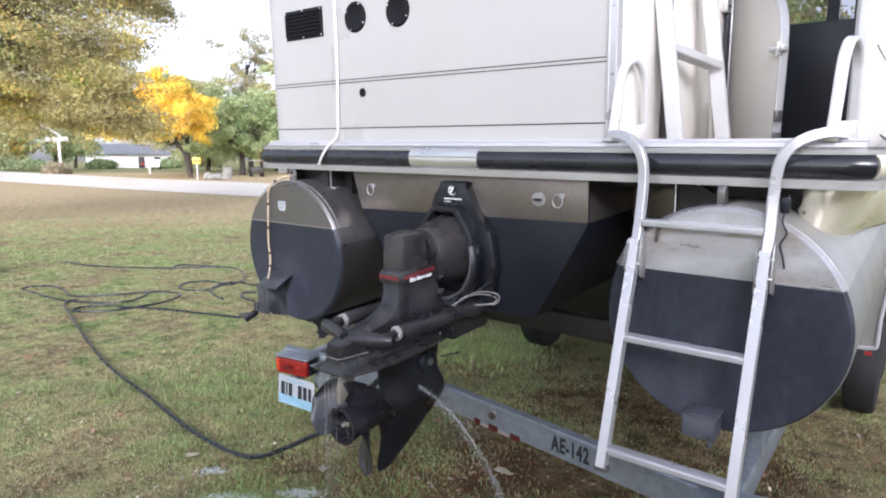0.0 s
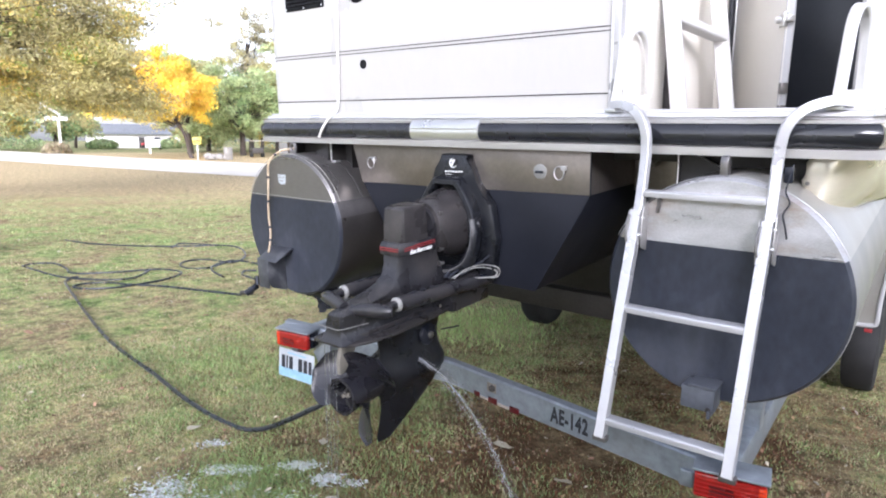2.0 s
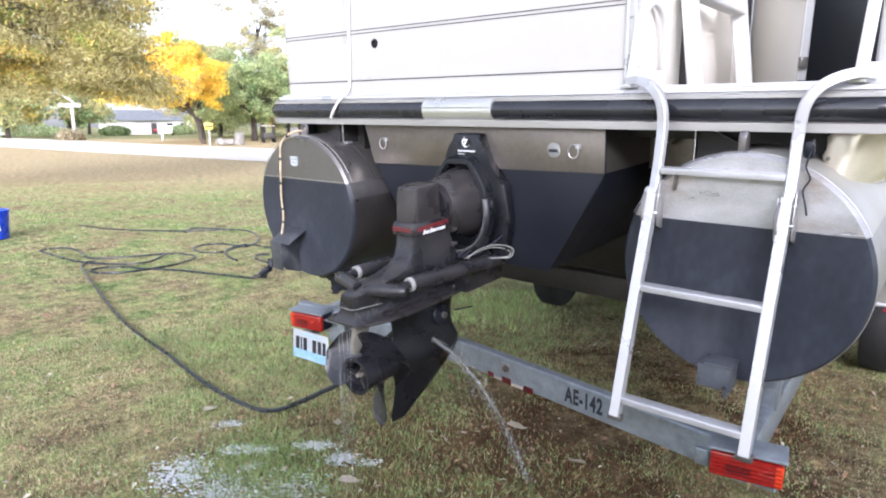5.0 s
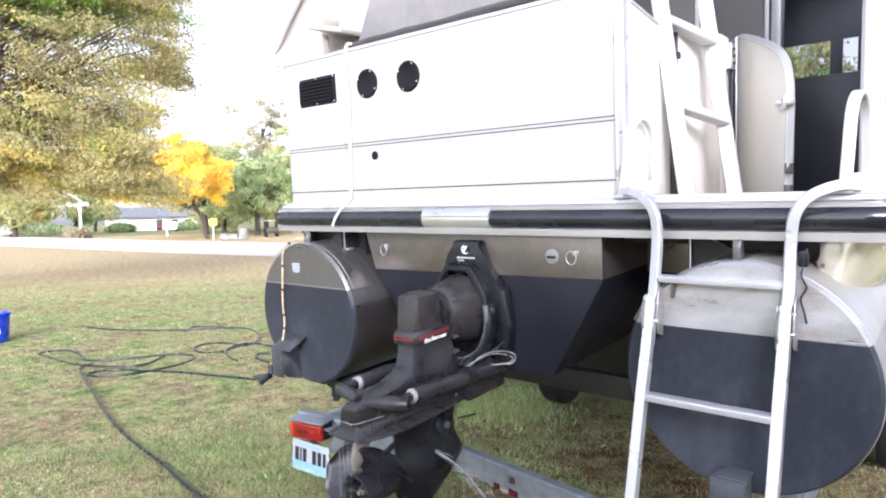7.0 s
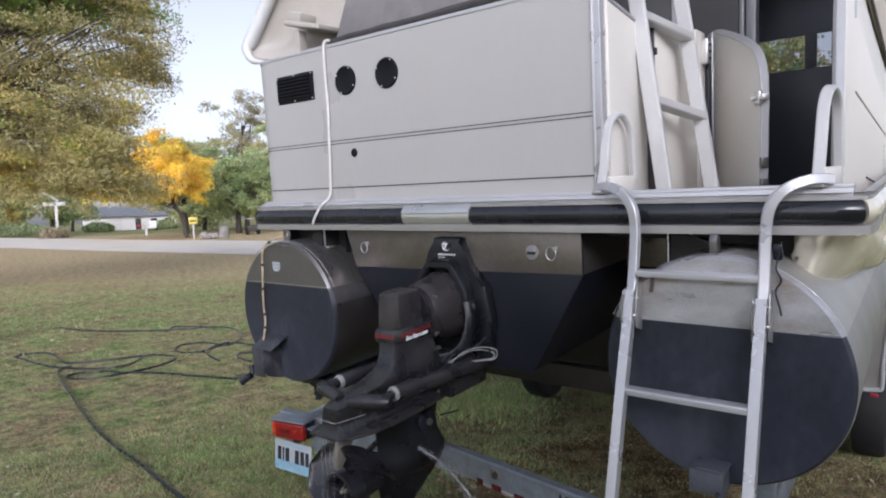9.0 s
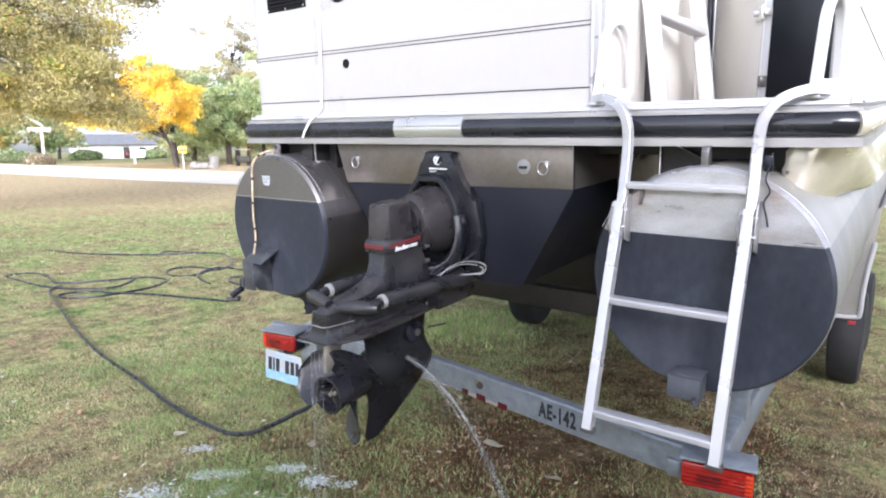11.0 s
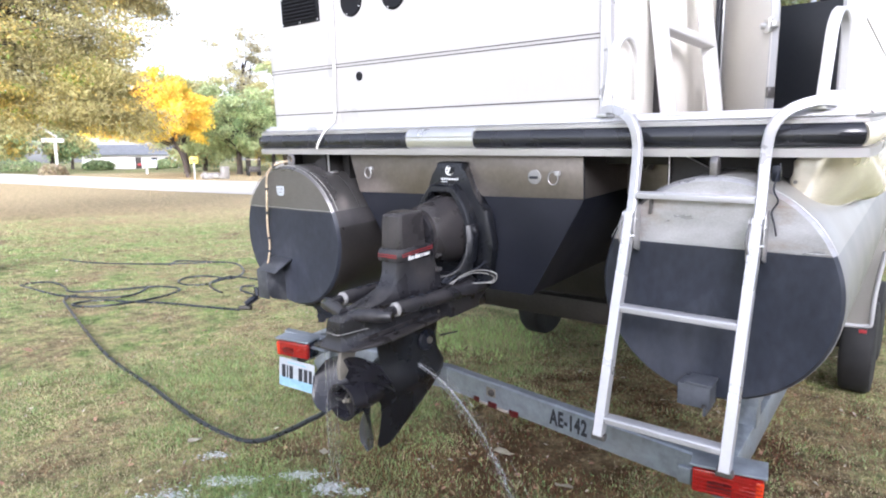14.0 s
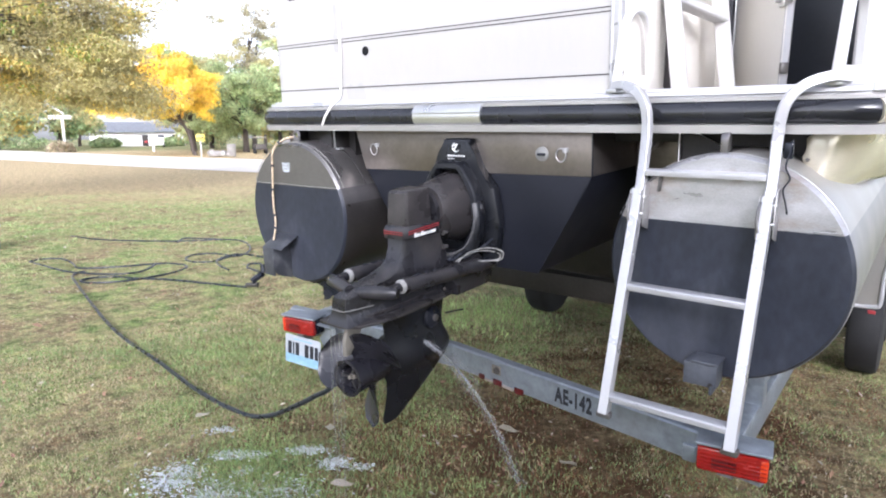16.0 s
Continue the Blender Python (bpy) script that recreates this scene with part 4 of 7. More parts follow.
# top cover
bm = B()
loft(bm, [sect(0.050, 0.062, -0.345, -0.205, 0.026, 0.014), sect(0.048, 0.059, -0.340, -0.210, 0.09, 0.009), sect(0.045, 0.056, -0.334, -0.214, 0.146, 0.008), sect(0.042, 0.053, -0.328, -0.218, 0.154, 0.008), sect(0.037, 0.047, -0.318, -0.224, 0.1575, 0.007)])
cover = dpart("top_cover", bm, MOTOR_WORN, "faded brown-grey top cover", smooth=24)
bm = B()
lathe(bm, [(0, 0.008), (0.004, 0.008), (0.001, 0.006)], (-0.008, -0.326, 0.125), (0, -1, 0.1), 10)
dpart("plug", bm, INK, parent=cover)
bm = B()
box(bm, 0.036, 0.056, -0.235, -0.215, 0.148, 0.158, 0.003)
dpart("ear", bm, MOTOR_WORN, parent=cover)
# band with stripes and lettering
bm = B()
loft(bm, [sect(0.056, 0.074, -0.362, -0.172, -0.016, 0.02), sect(0.057, 0.075, -0.364, -0.17, -0.008, 0.02), sect(0.057, 0.075, -0.362, -0.17, 0.02, 0.02), sect(0.053, 0.07, -0.355, -0.175, 0.03, 0.018)])
band = dpart("band", bm, MOTOR, "dark band with red stripes")
side_a, side_b = Vector((0.0577, -0.3447, 0)), Vector((0.0757, -0.19, 0))
ang = math.degrees(math.atan2((side_b - side_a).y, (side_b - side_a).x))
TXT = pose(*side_a, 0, 0, ang)
for z in (0.0095, 0.0015):
    # level across the back, then rising along the side
    bm = B()
    box(bm, -0.046, 0.046, -0.3656, -0.363, z, z + 0.0028)
    dpart("stripe", bm, RED_MARK, parent=band)
    bm = B()
    prism(bm, [(0.0, z), (0.06, z + 0.006), (0.152, z + 0.012), (0.152, z + 0.015), (0.06, z + 0.009), (0.0, z + 0.003)], 1, -0.0012, 0.0005, 0, TXT)
    dpart("stripe", bm, RED_MARK, parent=band)
for k in range(10):
    v0 = 0.026 + k * 0.0112
    bm = B()
    hgt = 0.0165 if k in (0, 3) else 0.0115
    wide = 0.0058 if k in (2, 5, 6, 9) else 0.0084
    rise = -0.0125 + 0.045 * (v0 - 0.026)
    prism(bm, [(v0, rise), (v0 + wide, rise + 0.0003), (v0 + wide + hgt * 0.25, rise + hgt), (v0 + hgt * 0.25, rise + hgt)], 1, -0.0014, 0.0005, 0, TXT)
    dpart("letter_bar", bm, WHITE_MARK, parent=band)
# upper gear housing, flaring into the tail
bm = B()
loft(bm, [sect(0.050, 0.07, -0.352, -0.165, -0.01, 0.02), sect(0.046, 0.068, -0.358, -0.15, -0.05, 0.02), sect(0.044, 0.066, -0.375, -0.13, -0.09, 0.018), sect(0.046, 0.068, -0.405, -0.12, -0.115, 0.018), sect(0.05, 0.072, -0.46, -0.11, -0.135, 0.016), sect(0.045, 0.078, -0.58, -0.10, -0.152, 0.014), sect(0.038, 0.078, -0.64, -0.08, -0.165, 0.012), sect(0.04, 0.075, -0.648, -0.08, -0.20, 0.012), sect(0.042, 0.07, -0.645, -0.06, -0.215, 0.012), sect(0.05, 0.072, -0.655, -0.06, -0.242, 0.010), sect(0.062, 0.08, -0.662, -0.06, -0.254, 0.010)])
dpart("gear_housing", bm, MOTOR, "dark grey gear housing flaring to the tail")
# anti-ventilation plate
bm = B()
prism(bm, [(-0.085, -0.662), (0.03, -0.662), (0.075, -0.628), (0.105, -0.55), (0.112, -0.47), (0.108, -0.26), (0.095, -0.08), (0.06, 0.02), (-0.06, 0.02), (-0.095, -0.08), (-0.11, -0.26), (-0.12, -0.52)], 2, -0.262, -0.252, 0.002)
prism(bm, [(-0.04, -0.62), (0.04, -0.62), (0.06, -0.55), (0.066, -0.3), (0.066, 0.0), (-0.066, 0.0), (-0.066, -0.55)], 2, -0.254, -0.236, 0.004)
plate = dpart("cavitation_plate", bm, MOTOR_WORN, "broad flat plate above the propeller")
bm = B()
tube(bm, [(-0.055, -0.659, -0.2), (0.036, -0.661, -0.2), (0.048, -0.644, -0.2), (0.06, -0.54, -0.206)], 0.0016, 5)
dpart("worn_seam", bm, PALE_CHALK, parent=plate)
for k, (u, v) in enumerate(((0.0765, -0.42), (0.0765, -0.36), (0.0765, -0.29), (0.076, -0.17))):
    bm = B()
    lathe(bm, [(0, 0.007), (0.003, 0.006), (0.003, 0.0)], (u - 0.002, v, -0.242), (1, 0, 0), 8)
    dpart("bolt", bm, INK if k < 3 else ZINC, parent=plate)
# trim rams and their cross pins
for s in (-1, 1):
    bm = B()
    lathe(bm, [(0, 0.016), (0.006, 0.024), (0.02, 0.0265), (0.36, 0.0275), (0.40, 0.0275), (0.405, 0.031), (0.43, 0.031), (0.435, 0.024), (0.56, 0.02)], (0.13 * s, -0.475, -0.146), (0.035 * s, 1, -0.05), 16)
    ram = dpart("trim_ram", bm, MOTOR, "hydraulic trim cylinder")
    bm = B()
    lathe(bm, [(-0.006, 0.004), (-0.004, 0.012), (0.002, 0.014), (0.003, 0.022), (0.010, 0.0255), (0.016, 0.0255)], (0.129 * s, -0.486, -0.145), (0.035 * s, 1, -0.05), 14)
    dpart("end_nut", bm, PALE_CHALK, "pale end nut", parent=ram)
    for k in range(3):
        bm = B()
        box(bm, 0.13 * s - 0.005, 0.13 * s + 0.007, -0.40 + 0.05 * k, -0.375 + 0.05 * k, -0.124 - 0.0025 * k, -0.1205 - 0.0025 * k, 0.001)
        dpart("scraped_patch", bm, INK, parent=ram)
    bm = B()
    tube(bm, smooth_path([(0.02 * s, -0.575, -0.158), (0.07 * s, -0.56, -0.152), (0.12 * s, -0.545, -0.15), (0.165 * s, -0.53, -0.15)], 3), [0.020, 0.021, 0.022, 0.023, 0.024, 0.024, 0.024, 0.024, 0.022, 0.016], 12)
    tube(bm, [(0.13 * s, -0.55, -0.15), (0.129 * s, -0.485, -0.146)], 0.018, 10)
    dpart("ram_yoke", bm, MOTOR)
# lower unit: leg, torpedo and skeg
def foil(half, va, vf, z, n=9):
    top = []
    for k in range(n + 1):
        t = k / n
        w = half * (math.sin(math.pi * t ** 0.62) ** 0.7 if 0 < t < 1 else 0.08)
        top.append((w, vf + (va - vf) * t))
    return [Vector((w, v, z)) for w, v in top] + [Vector((-w, v, z)) for w, v in reversed(top)]


bm = B()
loft(bm, [foil(0.06, -0.45, -0.10, -0.26), foil(0.048, -0.44, -0.105, -0.32), foil(0.040, -0.436, -0.106, -0.36), foil(0.044, -0.436, -0.105, -0.40), foil(0.056, -0.455, -0.095, -0.43), foil(0.062, -0.47, -0.075, -0.458), foil(0.058, -0.46, -0.075, -0.49), foil(0.042, -0.45, -0.08, -0.518), foil(0.02, -0.44, -0.085, -0.545), foil(0.012, -0.44, -0.15, -0.585), foil(0.010, -0.452, -0.24, -0.635), foil(0.008, -0.468, -0.345, -0.686), foil(0.006, -0.462, -0.392, -0.708)])
dpart("lower_unit", bm, MOTOR_BLACK, "black lower unit with skeg", smooth=55)
bm = B()
lathe(bm, [(-0.005, 0.02), (0.0, 0.04), (0.010, 0.044), (0.018, 0.04), (0.024, 0.02)], (0.038, -0.22, -0.345), (1, 0, 0), 16)
cup = dpart("flush_cup", bm, RUBBER, "black rubber flushing cup")
bm = B()
lathe(bm, [(0, 0.014), (0.010, 0.013), (0.013, 0.0)], (0.061, -0.22, -0.345), (1, 0, 0), 12)
dpart("cup_nut", bm, ALU_DULL, parent=cup)
bm = B()
tube(bm, [(0.02, -0.10, -0.37), (0.05, -0.02, -0.372)], 0.0035, 6)
dpart("cup_wire", bm, STEEL_DARK, parent=cup)
# trim tab anode
bm = B()
prism(bm, [(-0.53, -0.261), (-0.615, -0.261), (-0.632, -0.33), (-0.632, -0.378), (-0.612, -0.378), (-0.565, -0.32)], 0, -0.012, 0.006, 0.004)
dpart("trim_tab", bm, ZINC, "pale zinc trim tab")
# propeller
HUB = DRIVE @ pose(-0.004, -0.552, -0.461)
bm = B()
prof = [(-0.085, 0.054), (-0.07, 0.057), (-0.03, 0.059), (0.02, 0.0595), (0.055, 0.062), (0.075, 0.067), (0.075, 0.056), (0.05, 0.051), (-0.02, 0.047), (-0.025, 0.02), (-0.02, 0.0)]
rings = [[HUB @ Vector((max(r, 1e-4) * math.cos(a), -h, max(r, 1e-4) * math.sin(a))) for a in [2 * math.pi * k / 32 for k in range(32)]] for h, r in prof]
loft(bm, rings, caps=False)
prop = part("propeller", bm, PROP, drive, "black three-bladed propeller")
bm = B()
for k in range(3):
    box(bm, -0.005, 0.005, -0.06, 0.015, 0.014, 0.05, 0.0015, HUB @ Matrix.Rotation(math.pi * 2 * k / 3 + 0.5, 4, "Y"))
part("hub_web", bm, MOTOR, prop)
bm = B()
lathe(bm, [(0, 0.02), (0.03, 0.02), (0.034, 0.013), (0.05, 0.013), (0.052, 0.008), (0.066, 0.007), (0.067, 0.0)], (0, 0.0, 0), (0, -1, 0), 12, m=HUB)
part("hub_nut", bm, ZINC, prop, "worn hub nut")
for k in range(3):
    # each blade: sections at growing radius, twisted, with a rounded outline
    rot = HUB @ Matrix.Rotation(radians(-27 + 120 * k), 4, "Y")
    rings = []
    for j in range(13):
        t = j / 12
        r = 0.046 + 0.152 * t
        chord = 0.235 * (0.55 + 0.95 * t - 0.35 * t * t) * math.sqrt(max(0.0, 1 - (max(0.0, t - 0.35) / 0.65) ** 2.4)) + 0.004
        pitch = math.atan2(0.52, 2 * math.pi * r)
        thick = 0.0065 * (1 - 0.7 * t) + 0.001
        skew = -0.01 - 0.02 * t * t
        row = [(q, thick * (1 - (2 * abs(q)) ** 2) + 0.0004) for q in (-0.5, -0.35, -0.15, 0.0, 0.15, 0.35, 0.5)]
        ring = []
        for q, w in row + [(q, -w) for q, w in reversed(row[1:-1])]:
            s = q * chord + skew
            arc = s * math.cos(pitch) / max(r, 0.06)
            rake = 0.03 - 0.06 * t - s * math.sin(pitch) - 0.012 * (2 * q) ** 2 * t
            ring.append(rot @ Vector((math.sin(arc) * r, rake + w, -math.cos(arc) * r)))
        rings.append(ring)
    bm = B()
    loft(bm, rings)
    part("blade", bm, PROP, prop, smooth=60)
# looped trim lines beside the starboard ram
for dx, dz, rr in ((0.015, 0.0, 0.0022), (0.028, 0.012, 0.0022), (0.002, 0.010, 0.004), (-0.012, -0.006, 0.005), (-0.02, 0.014, 0.0045)):
    bm = B()
    tube(bm, smooth_path([(0.0 + dx, -0.15, 0.868), (0.015 + dx, -0.11, 0.882 + dz), (0.035 + dx, -0.05, 0.892 + dz), (0.06 + dx, 0.0, 0.886 + dz), (0.085 + dx, 0.03, 0.868 + dz), (0.08 + dx, 0.02, 0.85), (0.05 + dx, -0.03, 0.852), (0.03 + dx, -0.07, 0.858)], 6), rr, 8)
    part("trim_hose", bm, PALE_CHALK if dx > 0.01 else RUBBER, drive, "thin looped trim hose")
bm = B()
tube(bm, smooth_path([(0.02, -0.1, 0.87), (0.06, -0.02, 0.91), (0.085, 0.035, 0.95), (0.095, 0.05, 0.99)], 6), 0.005, 8)
part("black_line", bm, RUBBER, drive)
# underside of the gimbal housing
bm = B()
prism(bm, [(-0.16, 0.735), (0.08, 0.735), (0.08, 0.85), (-0.02, 0.875), (-0.16, 0.84)], 0, -0.22, 0.03, 0.01)
part("gimbal_housing", bm, MOTOR, drive)

# ---- trailer ----
trailer = thing("boat_trailer", (0.0, 1.2, 0.2), "galvanised boat trailer under the pontoons", "trailer")
APEX, LEFT_END, RIGHT_END = Vector((-0.14, 0.035, -0.058)), Vector((-0.90, -0.225, 0.045)), Vector((1.14, -0.245, 0.008))
bm = B()
# upright rectangular section, mitred in plan at the bend
rings = []
for k, p in enumerate((LEFT_END, APEX, RIGHT_END)):
    d0 = (APEX - LEFT_END if k < 2 else RIGHT_END - APEX).xy.normalized()
    d1 = (RIGHT_END - APEX if k > 0 else APEX - LEFT_END).xy.normalized()
    mid = Vector((-(d0 + d1).y, (d0 + d1).x)).normalized()
    mid /= mid.dot(Vector((-d0.y, d0.x)))
    rings.append([bm.verts.new((p.x + mid.x * o, p.y + mid.y * o, p.z + 0.447 + q)) for o, q in ((-0.0225, -0.046), (-0.0165, -0.051), (0.0165, -0.051), (0.0225, -0.046), (0.0225, 0.046), (0.0165, 0.051), (-0.0165, 0.051), (-0.0225, 0.046))])
for r0, r1 in zip(rings, rings[1:]):
    for k in range(8):
        bm.faces.new((r0[k], r0[(k + 1) % 8], r1[(k + 1) % 8], r1[k]))
bm.faces.new(rings[0][::-1])
bm.faces.new(rings[-1])
bar = part("cross_bar", bm, GALV, trailer, "bent galvanised cross bar", smooth=20)
U = (RIGHT_END - APEX).normalized()
bar_m = Matrix.Translation(APEX + Vector((0, 0, 0.447)) + U * 0.16) @ Matrix(((U.x, -U.y, 0, 0), (U.y, U.x, 0, 0), (U.z, 0, 1, 0), (0, 0, 0, 1)))
for s0, s1, z0, z1, mat, nm in ((0.02, 0.05, -0.05, -0.03, RED_DARK, "reflector_red"), (0.055, 0.10, -0.05, -0.042, PALE_TAPE, "reflector_white"), (0.103, 0.15, -0.052, -0.03, RED_DARK, "reflector_red"), (0.156, 0.215, -0.052, -0.042, PALE_TAPE, "reflector_white"), (0.222, 0.268, -0.056, -0.032, RED_DARK, "reflector_red")):
    bm = B()
    box(bm, s0, s1, -0.028, -0.0225, z0, z1, 0.001, bar_m)
    part(nm, bm, mat, bar)
bm = B()
lathe(bm, [(0, 0.015), (0.01, 0.015), (0.011, 0.01), (0.02, 0.009)], bar_m @ Vector((0.125, -0.0225, 0.012)), (0.2, -1, 0), 6)
part("bolt_head", bm, STEEL_DARK, bar)
bm = B()
box(bm, 0.095, 0.145, -0.026, -0.0225, -0.008, 0.03, 0.002, bar_m)
part("bolt_plate", bm, ZINC, bar)
# stencilled code on the bar
text = bpy.data.curves.new("stencil", "FONT")
text.body, text.size, text.extrude = "AE-142", 0.080, 0.0004
text.offset = 0.003
text.space_character = 1.12
text.fill_mode = "BOTH"
letters = new("letters", text)
bpy.context.view_layer.update()
ink_mesh = bpy.data.meshes.new_from_object(letters.evaluated_get(bpy.context.evaluated_depsgraph_get()))
bpy.data.objects.remove(letters)
ink_mesh.materials.clear()
ink_mesh.materials.append(INK)
stencil = new("stencil_code", ink_mesh)
stencil.parent = bar
ink_mesh.transform(Matrix.Translation(-ORIGIN[bar.name]) @ bar_m @ pose(0.424, -0.0232, -0.024, 90, 0, 0) @ Matrix.Diagonal((0.62, 1, 1, 1)))
tagged(stencil, "black stencilled code")


def tail_light(x, y, z, side, label):
    m = pose(x, y, z, 0, 0, 10 if side > 0 else 9)
    bm = B()
    box(bm, -0.092, 0.092, -0.035, 0.02, -0.03, 0.045, 0.006, m)
    lamp = part("tail_light", bm, RUBBER, trailer, label)
    bm = B()
    box(bm, -0.09, 0.09, -0.058, -0.034, -0.032, 0.04, 0.008, m)
    lens = part("lens", bm, RED_LENS, lamp, "red ribbed lens")
    bm = B()
    for k in range(5):
        box(bm, -0.086, 0.086, -0.0605, -0.057, -0.024 + k * 0.012, -0.021 + k * 0.012, 0, m)
    part("lens_ribs", bm, RED_LENS, lamp)
    bm = B()
    box(bm, -0.05, 0.012, -0.0598, -0.057, -0.016, 0.014, 0.0, m)
    part("lens_patch", bm, RED_DARK, lamp, "dark red patch on the lens")
    bm = B()
    x0 = 0.068 if side > 0 else -0.091
    box(bm, x0, x0 + 0.022, -0.0595, -0.04, -0.028, 0.036, 0.006, m)
    part("amber_lens", bm, AMBER_LENS, lamp)
    bm = B()
    box(bm, -0.095, 0.097, -0.06, 0.03, 0.046, 0.054, 0.002, m)
    part("light_bracket", bm, GALV, lamp)


tail_light(1.062, -0.262, 0.474, 1, "red tail light under the end of the cross bar")
tail_light(-0.80, -0.235, 0.478, -1, "red tail light with amber side")
bm = B()
box(bm, 0.915, 0.955, -0.235, -0.22, 0.395, 0.45, 0.006)
part("light_tab", bm, GALV, trailer)
PL = pose(-0.80, -0.268, 0.352, -6, 0.5, 4)
bm = B()
box(bm, -0.118, 0.112, 0, 0.002, -0.07, 0.066, 0.0008, PL)
plate_ob = part("licence_plate", bm, PLATE, trailer, "pale licence plate fading to blue below")
bm = B()
box(bm, -0.116, 0.11, -0.0008, 0.0, -0.068, -0.024, 0, PL)
part("blue_band", bm, PLATE_BLUE, plate_ob)
for x0, w in ((-0.098, 0.022), (-0.066, 0.008), (-0.048, 0.022), (0.012, 0.024), (0.046, 0.022), (0.078, 0.018)):
    bm = B()
    box(bm, x0, x0 + w, -0.002, 0.0, -0.026, 0.034, 0, PL)
    part("plate_bar", bm, INK, plate_ob)
bm = B()
box(bm, -0.06, 0.06, -0.002, 0.0, 0.046, 0.053, 0, PL)
part("plate_bar", bm, PLATE_BLUE, plate_ob)
bm = B()
prism(bm, [(-0.715, 0.43), (-0.66, 0.47), (-0.60, 0.50), (-0.60, 0.455), (-0.64, 0.415), (-0.69, 0.385)], 1, -0.235, -0.229, 0.001)
box(bm, -0.70, -0.60, -0.26, -0.20, 0.498, 0.504, 0.001)
part("plate_arm", bm, GALV, trailer, "galvanised light and plate bracket")
# long beams, bunks and wheels
for x in (-0.9, 1.03):
    bm = B()
    box(bm, x - 0.025, x + 0.025, -0.2, 6.0, 0.36, 0.47, 0.006)
    part("side_beam", bm, GALV, trailer)
    bm = B()
    box(bm, x - 0.05, x + 0.05, 0.0, 5.0, 0.58, 0.615, 0.006)
    part("bunk", bm, GALV, trailer, "galvanised support rail")
    for y in (0.1, 1.8, 3.5):
        bm = B()
        box(bm, x - 0.03, x + 0.03, y, y + 0.06, 0.46, 0.59, 0.004)
        part("bunk_stand", bm, GALV, trailer)
# torn black carpet hanging off the end of a bunk
bm = B()
RAG = [(-1.01, 0.602), (-0.975, 0.594), (-0.94, 0.60), (-0.905, 0.588), (-0.898, 0.565), (-0.912, 0.552), (-0.893, 0.54), (-0.905, 0.522), (-0.862, 0.53), (-0.842, 0.552), (-0.80, 0.56), (-0.75, 0.585), (-0.72, 0.63), (-1.01, 0.63)]
prism(bm, RAG, 1, -0.034, -0.026, 0.001)
part("bunk_carpet", bm, RUBBER, trailer, "torn black carpet hanging off the bunk")
# dark steel instead of galvanised, so the colour carries the shade underneath
for y in (1.1, 3.4):
    bm = B()
    box(bm, -0.9, 1.03, y, y + 0.08, 0.36, 0.485, 0.006)
    part("cross_beam", bm, STEEL_DARK, trailer)
# dark plates added where only the darkness under the boat shows
bm = B()
box(bm, -0.85, 0.98, 2.06, 2.1, 0.12, 0.5, 0.004)
box(bm, 0.1, 0.98, 2.08, 2.12, 0.5, 0.8, 0.004)
part("dark_filler", bm, STEEL_DARK, trailer, "dark plates added to fill the dark gap under the boat")
bm = B()
tube(bm, [(-0.95, 2.53, 0.0), (1.1, 2.5, 0.02)], 0.03, 10)
part("axle", bm, STEEL_DARK, trailer)


def wheel(x, y, z, label):
    bm = B()
    lathe(bm, [(-0.085, 0.17), (-0.088, 0.23), (-0.08, 0.275), (-0.06, 0.288), (0.06, 0.288), (0.08, 0.275), (0.088, 0.23), (0.085, 0.17)], (x, y, z), (1, 0, 0), 36)
    ob = part("wheel", bm, TYRE, trailer, label)
    bm = B()
    lathe(bm, [(-0.075, 0.0), (-0.07, 0.06), (-0.05, 0.1), (-0.075, 0.168), (-0.08, 0.172), (0.08, 0.172), (0.075, 0.165), (0.04, 0.1), (0.06, 0.05), (0.065, 0.0)], (x, y, z), (1, 0, 0), 24)
    part("rim", bm, GALV, ob)


wheel(1.185, 2.5, 0.022, "black tyre beside the trailer beam")
wheel(-1.05, 2.53, -0.015, "black tyre beside the trailer beam")
wheel(1.185, 3.25, -0.02, "black tyre beside the trailer beam")
wheel(-1.05, 3.28, -0.057, "black tyre beside the trailer beam")
bm = B()
arc = [(2.14, 0.10), (2.17, 0.28), (2.28, 0.36), (2.9, 0.38), (3.5, 0.36), (3.62, 0.28), (3.65, 0.10)]
tube(bm, [(-1.05, p.x, p.y) for p in smooth_path([(y, z, 0) for y, z in arc], 4)], 1, profile=[(-0.12, 0), (0.12, 0), (0.12, 0.006), (-0.12, 0.006)])
part("fender", bm, GALV, trailer)
# starboard fender with a broad rear apron and a rolled lip
bm = B()
APRON = [(1.03, 0.345), (1.262, 0.362), (1.266, 0.5), (1.276, 0.63), (1.292, 0.76), (1.305, 0.95), (1.25, 0.885), (1.135, 0.71), (1.03, 0.55)]
prism(bm, APRON, 1, 1.80, 1.812, 0.003)
loft(bm, [[Vector((x, y, z)) for x, z in ((1.135, 0.71), (1.25, 0.885), (1.305, 0.95), (1.318, 0.95), (1.262, 0.875), (1.147, 0.70))] for y in (1.81, 2.4, 3.4)])
fend = part("fender", bm, ALU_SIDE, trailer, "pale fender with a broad rear apron")
bm = B()
tube(bm, smooth_path([(1.03, 1.796, 0.345), (1.15, 1.796, 0.35), (1.245, 1.796, 0.358), (1.264, 1.797, 0.38), (1.267, 1.797, 0.5), (1.278, 1.797, 0.63), (1.294, 1.797, 0.76)], 4), 0.011, 8)
part("rolled_lip", bm, ALU_WHITE, fend)
bm = B()
box(bm, 1.215, 1.25, 1.79, 1.797, 0.318, 0.338, 0.002)
part("red_marker", bm, RED_MARK, fend)

